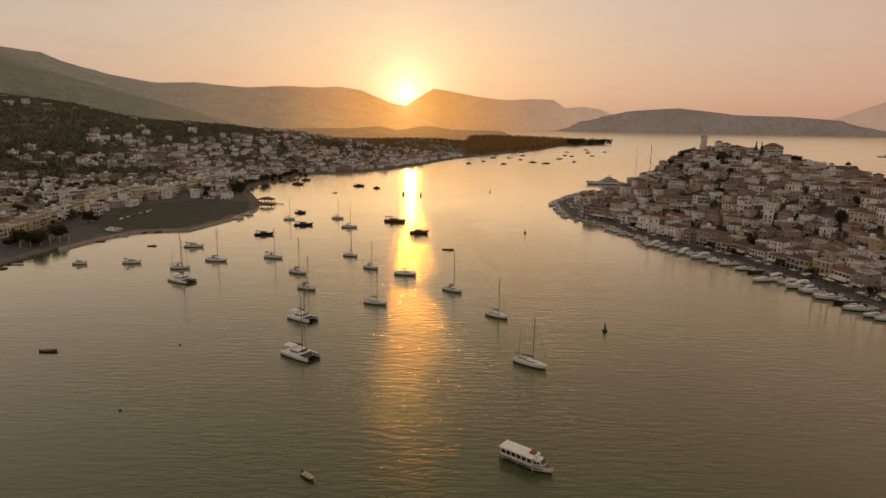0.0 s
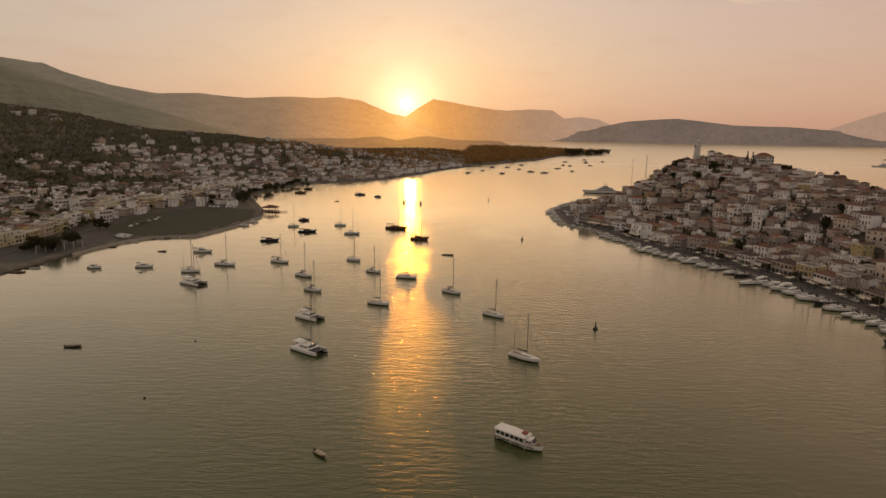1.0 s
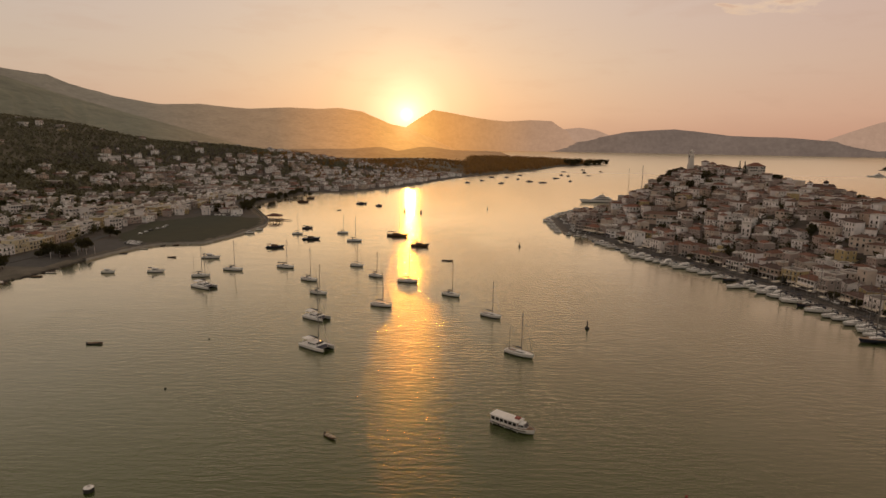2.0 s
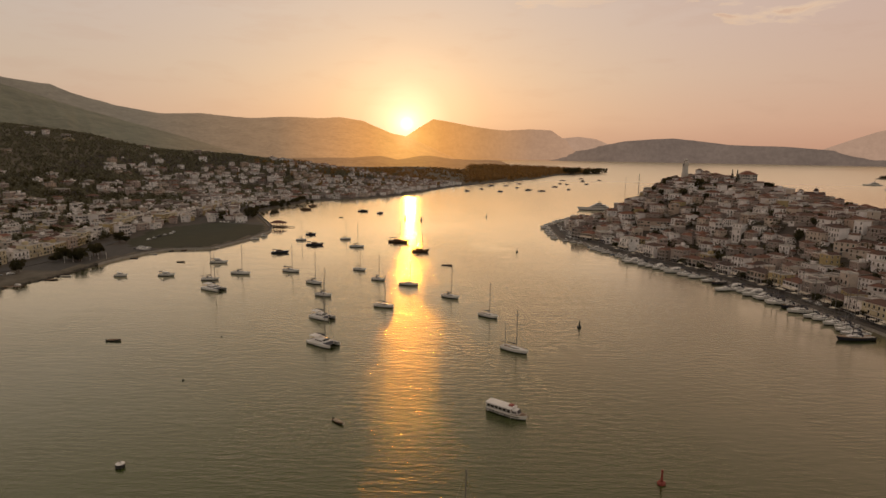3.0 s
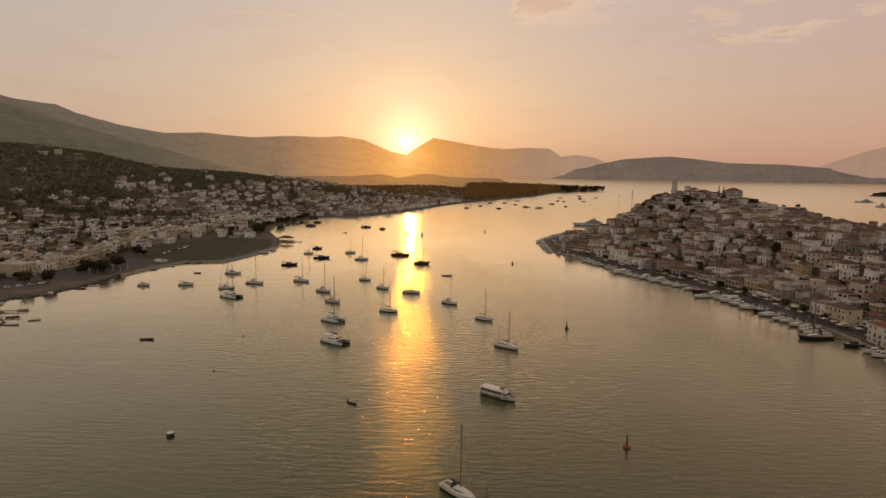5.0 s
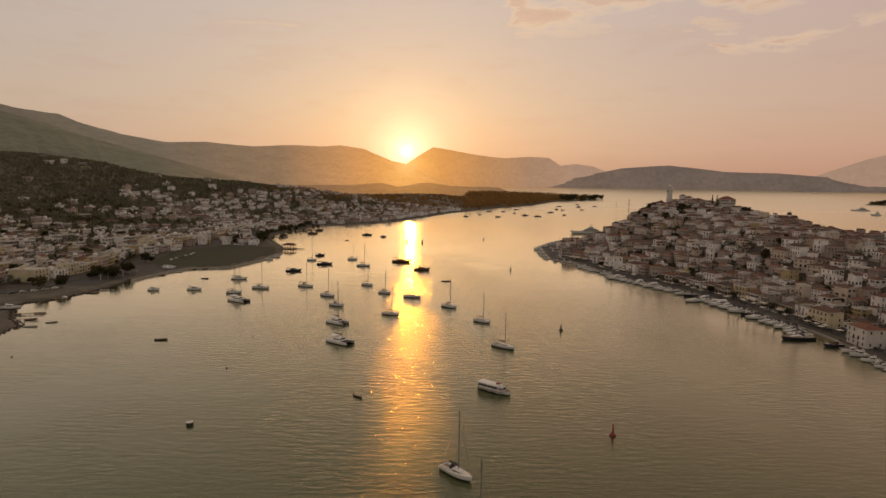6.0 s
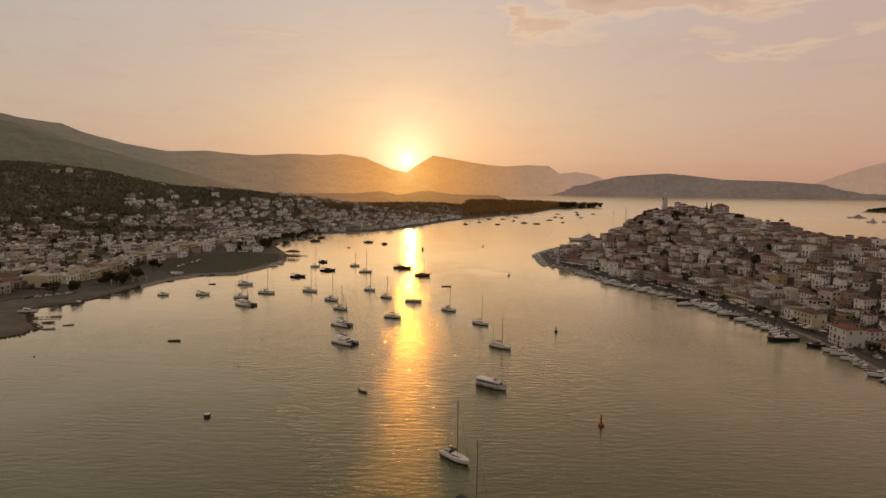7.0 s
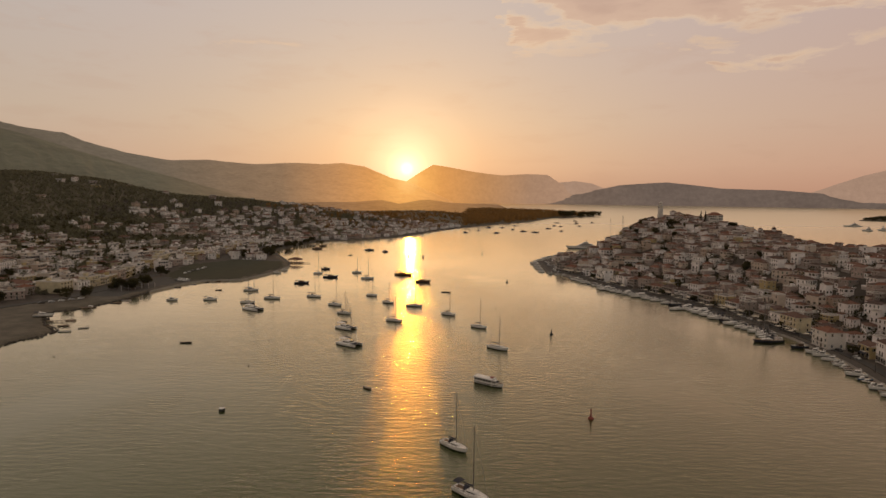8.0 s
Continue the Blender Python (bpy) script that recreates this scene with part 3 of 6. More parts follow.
# each slope glows with painted haze over its dark scrub
SLOPE_NEAR = hazed_slope("near_scrub_with_haze_glow", (0.022, 0.022, 0.012), (0.074, 0.062, 0.040), 0.84, 1.0, 0.2)
SLOPE_MAIN = hazed_slope("mountain_with_haze_glow", (0.032, 0.027, 0.019), (0.106, 0.084, 0.060), 0.96, 1.0, 0.09)
SLOPE_SUN = hazed_slope("sun_side_mountain_haze_glow", (0.04, 0.036, 0.025), (0.34, 0.21, 0.155), 1.0, 1.0)
SLOPE_FAINT = hazed_slope("far_mountain_haze_glow", (0.04, 0.036, 0.03), (0.40, 0.25, 0.175), 0.95, 0.3)
SLOPE_ISLE = hazed_slope("island_scrub_with_haze_glow", (0.022, 0.02, 0.017), (0.160, 0.115, 0.092), 0.88, 0.3, 0.12)
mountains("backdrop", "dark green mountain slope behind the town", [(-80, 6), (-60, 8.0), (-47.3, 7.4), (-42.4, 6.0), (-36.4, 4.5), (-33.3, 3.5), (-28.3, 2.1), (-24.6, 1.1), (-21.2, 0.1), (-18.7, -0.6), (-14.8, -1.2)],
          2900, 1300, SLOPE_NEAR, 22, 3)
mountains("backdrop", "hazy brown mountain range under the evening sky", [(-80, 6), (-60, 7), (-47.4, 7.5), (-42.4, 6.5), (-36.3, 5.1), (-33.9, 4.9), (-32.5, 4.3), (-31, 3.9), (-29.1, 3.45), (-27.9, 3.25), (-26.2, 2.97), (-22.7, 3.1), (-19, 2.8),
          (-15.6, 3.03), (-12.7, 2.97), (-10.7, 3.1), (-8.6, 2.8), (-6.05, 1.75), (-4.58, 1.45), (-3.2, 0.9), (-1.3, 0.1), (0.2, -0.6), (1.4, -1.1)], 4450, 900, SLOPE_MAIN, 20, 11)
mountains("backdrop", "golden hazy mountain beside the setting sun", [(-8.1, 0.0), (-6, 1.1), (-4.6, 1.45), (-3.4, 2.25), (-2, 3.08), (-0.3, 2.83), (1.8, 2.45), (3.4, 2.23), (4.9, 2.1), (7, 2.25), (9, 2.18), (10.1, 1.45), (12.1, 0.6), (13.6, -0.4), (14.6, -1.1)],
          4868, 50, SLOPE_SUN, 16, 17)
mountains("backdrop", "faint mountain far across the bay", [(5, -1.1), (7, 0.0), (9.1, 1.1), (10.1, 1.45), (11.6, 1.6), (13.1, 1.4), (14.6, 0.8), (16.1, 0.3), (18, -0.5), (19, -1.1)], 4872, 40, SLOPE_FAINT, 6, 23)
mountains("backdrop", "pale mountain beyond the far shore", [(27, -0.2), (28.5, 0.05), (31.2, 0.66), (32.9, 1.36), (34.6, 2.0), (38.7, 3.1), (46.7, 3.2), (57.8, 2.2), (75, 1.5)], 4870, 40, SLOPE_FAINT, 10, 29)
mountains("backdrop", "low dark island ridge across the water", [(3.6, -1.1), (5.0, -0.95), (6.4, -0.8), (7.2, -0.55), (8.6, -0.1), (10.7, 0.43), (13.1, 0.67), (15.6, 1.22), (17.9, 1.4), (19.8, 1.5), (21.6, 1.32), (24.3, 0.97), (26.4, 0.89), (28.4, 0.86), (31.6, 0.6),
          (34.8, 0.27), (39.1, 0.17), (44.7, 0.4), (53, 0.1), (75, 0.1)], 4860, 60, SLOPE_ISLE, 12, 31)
SLOPE_LOW = hazed_slope("low_hills_with_haze_glow", (0.03, 0.026, 0.018), (0.16, 0.10, 0.06), 0.52, 1.0, 0.12)
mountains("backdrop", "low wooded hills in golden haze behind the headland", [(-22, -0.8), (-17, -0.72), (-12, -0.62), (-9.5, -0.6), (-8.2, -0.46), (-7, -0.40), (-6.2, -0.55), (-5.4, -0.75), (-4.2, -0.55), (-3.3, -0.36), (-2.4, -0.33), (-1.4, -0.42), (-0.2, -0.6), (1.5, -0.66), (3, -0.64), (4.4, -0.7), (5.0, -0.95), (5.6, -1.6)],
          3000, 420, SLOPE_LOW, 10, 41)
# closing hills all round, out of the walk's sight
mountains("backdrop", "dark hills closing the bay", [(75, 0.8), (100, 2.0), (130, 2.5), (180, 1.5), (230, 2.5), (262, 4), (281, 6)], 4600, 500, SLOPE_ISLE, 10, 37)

# ---------------------------------------------------------------- quays and shore
def along(line, step):
    """Points every step metres along a line, with the heading there."""
    out, left = [], 0.0
    for (ax, ay), (bx, by) in zip(line, line[1:]):
        n = math.hypot(bx - ax, by - ay)
        s = left
        while s < n:
            out.append((ax + (bx - ax) * s / n, ay + (by - ay) * s / n, math.atan2(by - ay, bx - ax)))
            s += step
        left = s - n
    return out


def offset(line, d):
    """The line moved d metres to its left."""
    res = []
    for i, p in enumerate(line):
        a = Vector(line[max(0, i - 1)])
        b = Vector(line[min(len(line) - 1, i + 1)])
        t = (b - a).normalized()
        res.append((p[0] - t.y * d, p[1] + t.x * d))
    return res


def strip(line, d0, d1, z0, z1, mat_list, top=0, side=1):
    """A band with a vertical outer face between two offsets of a line; the outer face reaches down to z0."""
    s = Shape()
    a, b = offset(line, d0), offset(line, d1)
    for i in range(len(line) - 1):
        s.face([(*a[i], z1), (*a[i + 1], z1), (*b[i + 1], z1), (*b[i], z1)], top)
        s.face([(*a[i], z0), (*a[i + 1], z0), (*a[i + 1], z1), (*a[i], z1)], side)
        s.face([(*b[i], z1), (*b[i + 1], z1), (*b[i + 1], z0), (*b[i], z0)], side)
    return s


ISLE_QUAY = ISLAND[:16]                       # runs from the point towards the near end, land on its left
ISLE_EDGE = [(x, y) for x, y, _ in along(ISLE_QUAY, 6.0)]
SHORE = MAINLAND[13:23]
quay = tagged(part("pavement", strip(ISLE_EDGE, -0.4, 4.2, -1.5, 1.45, None), [STONE, STONE]), "stone quay edge along the island waterfront", "pavement", kind="structure")
quay.data.materials[0], quay.data.materials[1] = STONE, CONCRETE
tagged(part("road", strip(ISLE_EDGE, 5.4, 9.4, 1.0, 1.52, None), [ASPHALT, STONE]), "worn asphalt waterfront road behind the quay", "road", kind="structure")
MAIN_EDGE = [(x, y) for x, y, _ in along(SHORE, 6.0)]
tagged(part("pavement", strip(MAIN_EDGE, 0.6, -2.2, -1.5, 1.7, None), [STONE, CONCRETE]), "low concrete sea wall along the mainland shore", "pavement", kind="structure")
tagged(part("road", strip([(-330, 236), (-300, 290), (-283, 330), (-279, 380), (-279, 425), (-287, 480), (-291, 540), (-281, 600), (-279, 680), (-285, 740), (-268, 840)], 0, 7, 1.0, 1.75, None), [ASPHALT, ASPHALT]), "grey shore road in front of the mainland houses", "road", kind="structure")


# ---------------------------------------------------------------- boats
def section(t, stern, full):
    """Half breadth of a hull at t, 0 stern to 1 bow."""
    if t < full:
        k = t / full
        return stern + (1 - stern) * math.sin(k * math.pi / 2)
    k = (t - full) / (1 - full)
    return max(0.0, math.cos(k * math.pi / 2)) ** 0.75


def hull_shape(L, B, F, draft=0.45, stern=0.72, full=0.5, rise=0.28, rake=0.06, shift=0.0, n=14):
    s = Shape()
    boot = 0.14 + 0.16 * F                       # top of the dark boot stripe, raised to paint in the hull's dark reflection
    rows = []
    for i in range(n + 1):
        t = i / n
        h = max(0.02, section(t, stern, full)) * B / 2
        top = F * (0.92 + rise * t * t)
        x = (t - 0.5) * L
        dx = rake * L * t ** 4
        rows.append([(x + dx, h + shift, top), (x + dx * 0.6, h * 0.95 + shift, top * 0.55), (x, h * 0.84 + shift, boot), (x - 0.02 * L * t, h * 0.55 + shift, -draft * 0.8), (x - 0.03 * L * t, shift, -draft),
                     (x - 0.02 * L * t, -h * 0.55 + shift, -draft * 0.8), (x, -h * 0.84 + shift, boot), (x + dx * 0.6, -h * 0.95 + shift, top * 0.55), (x + dx, -h + shift, top)])
    for a, b in zip(rows, rows[1:]):
        for j in range(8):
            s.face([a[j], a[j + 1], b[j + 1], b[j]], 1 if 2 <= j <= 5 else 0)
    s.face(list(reversed(rows[0])), 0)
    return s, rows


def deck_shape(rows, sink=0.06, inset=0.03):
    s = Shape()
    for a, b in zip(rows, rows[1:]):
        s.face([(a[0][0], a[0][1] - inset, a[0][2] - sink), (b[0][0], b[0][1] - inset, b[0][2] - sink), (b[8][0], b[8][1] + inset, b[8][2] - sink), (a[8][0], a[8][1] + inset, a[8][2] - sink)])
    return s


def rounded_block(x0, x1, w0, w1, z0, z1, slope0=0.25, slope1=0.6, y=0.0):
    """A cabin with sloped ends and cambered top."""
    h = z1 - z0
    s = Shape()
    def ring(x, w, z, crown):
        return [(x, y + w / 2, z0), (x, y + w / 2 * 0.93, z - 0.12 * h), (x, y + w / 2 * 0.7, z), (x, y, z + crown), (x, y - w / 2 * 0.7, z), (x, y - w / 2 * 0.93, z - 0.12 * h), (x, y - w / 2, z0)]
    s.rings([ring(x0, w0, z0 + 0.08 * h, 0), ring(x0 + slope0, w0, z1, 0.05), ring((x0 + x1) / 2, (w0 + w1) / 2 * 1.03, z1, 0.08), ring(x1 - slope1, w1, z1 - 0.08 * h, 0.05), ring(x1, w1 * 0.8, z0 + 0.08 * h, 0)], 0)
    return s


def rail_shape(rows, h, i0, i1, side, r=0.02):
    """One bent rail with its stanchions."""
    s = Shape()
    if not rows:
        return s
    pts = [Vector(rows[i][side]) for i in range(i0, min(i1, len(rows)))]
    rings, feet = [], []
    for i, p in enumerate(pts):
        t = (pts[min(i + 1, len(pts) - 1)] - pts[max(i - 1, 0)]).normalized()
        u = Vector((-t.y, t.x, 0)).normalized() * r
        for q in ((p, p + t * 2 * r) if i % 2 == 0 else (p,)):
            c = q + Vector((0, 0, h))
            rings.append([c + u + Vector((0, 0, r)), c - u + Vector((0, 0, r)), c - u - Vector((0, 0, r)), c + u - Vector((0, 0, r))])
        if i % 2 == 0:
            feet.append((len(rings) - 2, p, t, u))
    s.rings(rings, 0)
    for k, p, t, u in feet:
        b = len(s.v)
        s.v.extend(tuple(q) for q in (p - u, p + u, p + u + t * 2 * r, p - u + t * 2 * r))
        top = (k * 4 + 2, k * 4 + 3, (k + 1) * 4 + 3, (k + 1) * 4 + 2)
        for j in range(4):
            m = (j + 1) % 4
            s.f.append((b + j, b + m, top[m], top[j]))
            s.m.append(0)
    return s


def sailing_yacht(L=12.0, dark=False, mast=None, mizzen=False, cover=None, hood=True, bimini=False, wood=False, label="", group="yachts at anchor"):
    mast = mast or L * 1.36
    if L < 30:
        L *= 0.92
    B, F = L * 0.345, 1.12 + L * 0.026
    col = "dark-hulled" if dark else ("varnished wooden" if wood else "white")
    y = thing("sailing_yacht", label or f"{col} sailing yacht at anchor with sails furled", "sailboat", group)
    hull, rows = hull_shape(L, B, F)
    part("hull", hull, [NAVY if dark else (VARNISH if wood else GELCOAT), ANTIFOUL], y, smooth=True)
    part("deck", deck_shape(rows), TEAK if (dark or wood) else GELCOAT, y)
    cab = part("coachroof", rounded_block(-0.10 * L, 0.26 * L, B * 0.58, B * 0.34, F * 0.9, F + 0.62), GELCOAT, y)
    for sg in (1, -1):
        w = Shape().box((0.06 * L, sg * B * 0.245, F + 0.26), (0.22 * L, 0.05, 0.2), 0, sg * -0.075)
        part("cabin_window", w, GLASS, cab, "dark cabin window")
    well = Shape()
    for sg in (1, -1):
        well.box((-0.28 * L, sg * B * 0.29, F + 0.08), (0.30 * L, B * 0.12, 0.32))
    well.box((-0.28 * L, 0, F + 0.02), (0.30 * L, B * 0.44, 0.04), 1)
    part("cockpit", well, [GELCOAT, TEAK], y)
    mx = 0.09 * L
    m = part("mast", Shape().tube((mx, 0, F + 0.4), (mx, 0, F + mast), 0.145 * max(1, L / 14), 0.11 * max(1, L / 14)), ALLOY, y)
    for hgt, wid in ((0.38, 0.34), (0.68, 0.26)):
        part("spreader", Shape().tube((mx, -B * wid, F + mast * hgt), (mx, B * wid, F + mast * hgt), 0.035, 0.035, 5), ALLOY, m)
    bm = part("boom", Shape().tube((mx, 0, F + 1.55), (mx - 0.36 * L, 0, F + 1.75), 0.08, 0.07), ALLOY, y)
    sc = Shape()
    bx = [(mx - 0.02 * L - k * 0.33 * L, 0.28 - 0.16 * k) for k in (0, 0.3, 0.65, 1)]
    sc.rings([[(x, math.cos(a) * r * 0.55, F + 1.62 + (mx - x) * 0.045 + r * 0.7 + math.sin(a) * r) for a in (i * math.pi / 3 for i in range(6))] for x, r in bx], 0)
    part("sail_cover", sc, CANVAS if cover is None else cover, bm, "furled sail in its cover")
    st = part("forestay", Shape().tube((0.515 * L, 0, F * 1.2), (mx + 0.1, 0, F + mast * 0.97), 0.05, 0.025, 6), ALLOY, y, "rolled headsail")
    part("backstay", Shape().tube((-0.49 * L, 0, F), (mx, 0, F + mast * 0.99), 0.018, 0.018, 4), ALLOY, y)
    for sg in (1, -1):
        part("shroud", Shape().tube((mx - 0.1, sg * B * 0.46, F), (mx, sg * B * 0.1, F + mast * 0.97), 0.015, 0.015, 4), ALLOY, y)
    if hood:
        h = Shape()
        arcs = []
        for x, r, z in ((-0.06 * L, 0.9, 0.45), (-0.10 * L, 1.0, 1.0), (-0.15 * L, 1.0, 1.05)):
            arcs.append([(x, math.cos(a) * B * 0.27 * r, F + 0.35 + math.sin(a) * z) for a in (i * math.pi / 7 for i in range(8))])
        h.rings(arcs, 0, closed=False, cap=False)
        part("sprayhood", h, CANVAS, y)
    if bimini:
        b = Shape()
        b.rings([[(x, math.cos(a) * B * 0.38, F + 1.75 + math.sin(a) * 0.32) for a in (i * math.pi / 6 for i in range(7))] for x in (-0.24 * L, -0.34 * L, -0.44 * L)], 0, closed=False, cap=False)
        for sx in (-0.26 * L, -0.42 * L):
            for sg in (1, -1):
                b.tube((sx, sg * B * 0.37, F), (sx, sg * B * 0.37, F + 1.76), 0.025, 0.025, 4)
        part("bimini", b, CANVAS, y)
    for side in (0, 8):
        part("guard_rail", rail_shape(rows, 0.62, 0, 14, side, 0.02), ALLOY, y)
    part("wheel", Shape().rings([[(-0.33 * L + dx, math.cos(a) * r, F + 0.75 + math.sin(a) * r) for a in (i * math.pi / 5 for i in range(10))] for dx, r in ((0, 0.4), (0.06, 0.4))], 0, cap=False), ALLOY, y)
    if mizzen:
        zx = -0.36 * L
        part("mizzen_mast", Shape().tube((zx, 0, F), (zx, 0, F + mast * (0.66 if L < 30 else 0.9)), 0.09 * max(1, L / 14), 0.06 * max(1, L / 14)), ALLOY, y)
        part("mizzen_boom", Shape().tube((zx, 0, F + 1.5), (zx - 0.2 * L, 0, F + 1.6), 0.13, 0.09), CANVAS, y)
    return y


def catamaran(L=13.0, label="", group="yachts at anchor"):
    y = thing("catamaran", label or "white sailing catamaran at anchor with dark saloon windows", "catamaran", group)
    B, F, mast = L * 0.54, 1.5, L * 1.42
    for sg in (1, -1):
        hull, rows = hull_shape(L, L * 0.13, F, 0.4, 0.8, 0.5, 0.12, 0.02, sg * (B / 2 - L * 0.065))
        h = part("hull", hull, [GELCOAT, ANTIFOUL], y, smooth=True)
        part("deck", deck_shape(rows, 0.03), GELCOAT, h)
    part("bridge_deck", rounded_block(-0.46 * L, 0.16 * L, B * 0.84, B * 0.8, 0.62, F + 0.05, 0.1, 0.4), GELCOAT, y)
    cab = part("saloon", rounded_block(-0.22 * L, 0.17 * L, B * 0.66, B * 0.5, F, F + 1.25, 0.2, 1.5), GELCOAT, y)
    for sg in (1, -1):
        for k in range(4):
            part("cabin_window", Shape().box((-0.15 * L + k * 0.075 * L, sg * (B * 0.325 - k * 0.028), F + 0.72), (0.06 * L, 0.06, 0.36), 0, sg * -0.04), GLASS, cab)
    part("cabin_window", Shape().rings([[(0.085 * L, s * B * 0.24, F + 1.02) for s in (1, -1)], [(0.14 * L, s * B * 0.22, F + 0.55) for s in (1, -1)]], 0, closed=False, cap=False), GLASS, cab, "raked front window")
    part("hard_top", rounded_block(-0.46 * L, -0.14 * L, B * 0.6, B * 0.6, F + 1.9, F + 2.06, 0.1, 0.2), GELCOAT, y)
    for sx in (-0.43 * L, -0.17 * L):
        for sg in (1, -1):
            part("top_post", Shape().tube((sx, sg * B * 0.27, F), (sx, sg * B * 0.27, F + 1.92), 0.06, 0.06, 6), GELCOAT, y)
    part("mast", Shape().tube((0.08 * L, 0, F + 1.1), (0.08 * L, 0, F + mast), 0.15, 0.1), ALLOY, y)
    bm = part("boom", Shape().tube((0.08 * L, 0, F + 2.5), (-0.36 * L, 0, F + 2.75), 0.11, 0.09), ALLOY, y)
    part("sail_cover", Shape().rings([[(x, math.cos(a) * r * 0.6, F + 2.85 + math.sin(a) * r) for a in (i * math.pi / 3 for i in range(6))] for x, r in ((0.06 * L, 0.34), (-0.1 * L, 0.28), (-0.34 * L, 0.15))], 0), CANVAS, bm)
    part("forestay", Shape().tube((0.46 * L, 0, F + 0.3), (0.09 * L, 0, F + mast * 0.95), 0.09, 0.05, 6), CREAM, y, "rolled headsail")
    part("crossbeam", Shape().tube((0.45 * L, -B * 0.42, F + 0.2), (0.45 * L, B * 0.42, F + 0.2), 0.12, 0.12), ALLOY, y)
    part("trampoline", Shape().box((0.3 * L, 0, F - 0.02), (0.28 * L, B * 0.72, 0.03)), CANVAS, y, "dark netting between the bows")
    dg = part("dinghy", rounded_block(-0.56 * L, -0.49 * L, 3.0, 3.0, 0.7, 1.25, 0.2, 0.2), CANVAS, y, "small grey tender on davits")
    return y


def motor_cruiser(L=11.0, fly=False, dark=False, label="", group="boats along the quay"):
    y = thing("motor_cruiser", label or ("dark-hulled" if dark else "white") + " motor cruiser with dark cabin windows", "motorboat", group)
    B, F = L * 0.32, 1.0 + L * 0.035
    hull, rows = hull_shape(L, B, F, 0.4, 0.88, 0.45, 0.42, 0.08)
    part("hull", hull, [NAVY if dark else GELCOAT, ANTIFOUL], y, smooth=True)
    part("deck", deck_shape(rows), GELCOAT, y)
    # dark boats get a dark cabin too, painting in a backlit silhouette
    cab = part("cabin", rounded_block(-0.2 * L, 0.26 * L, B * 0.74, B * 0.42, F * 0.95, F + 1.25, 0.15, 1.6), VARNISH if dark else GELCOAT, y)
    part("windscreen", Shape().rings([[(0.12 * L, s * B * 0.24, F + 1.12) for s in (1, -1)], [(0.215 * L, s * B * 0.2, F + 0.5) for s in (1, -1)]], 0, closed=False, cap=False), GLASS, cab)
    for sg in (1, -1):
        part("side_window", Shape().box((-0.02 * L, sg * B * 0.345, F + 0.72), (0.26 * L, 0.07, 0.42), 0, sg * -0.06), GLASS, cab)
    part("arch", Shape().box((-0.2 * L, 0, F + 1.75), (0.35, B * 0.7, 0.12)).box((-0.2 * L, B * 0.33, F + 1.2), (0.3, 0.12, 1.1)).box((-0.2 * L, -B * 0.33, F + 1.2), (0.3, 0.12, 1.1)), GELCOAT, y)
    if fly:
        part("flybridge", rounded_block(-0.24 * L, 0.1 * L, B * 0.66, B * 0.5, F + 1.25, F + 2.0, 0.1, 0.9), VARNISH if dark else GELCOAT, y)
    if L > 8.5:
        can = Shape()
        can.rings([[(x, math.cos(a) * B * 0.36, F + 1.45 + math.sin(a) * 0.3) for a in (i * math.pi / 6 for i in range(7))] for x in (-0.46 * L, -0.33 * L, -0.2 * L)], 0, closed=False, cap=False)
        part("canopy", can, CANVAS, y, "dark canvas cockpit canopy")
    part("cockpit_seat", Shape().box((-0.4 * L, 0, F + 0.12), (0.08 * L, B * 0.62, 0.4)), CREAM, y)
    for side in (0, 8):
        part("guard_rail", rail_shape(rows, 0.55, 6, 15, side, 0.02), ALLOY, y)
    part("swim_platform", Shape().box((-0.53 * L, 0, 0.3), (0.07 * L, B * 0.7, 0.1)), TEAK, y)
    return y


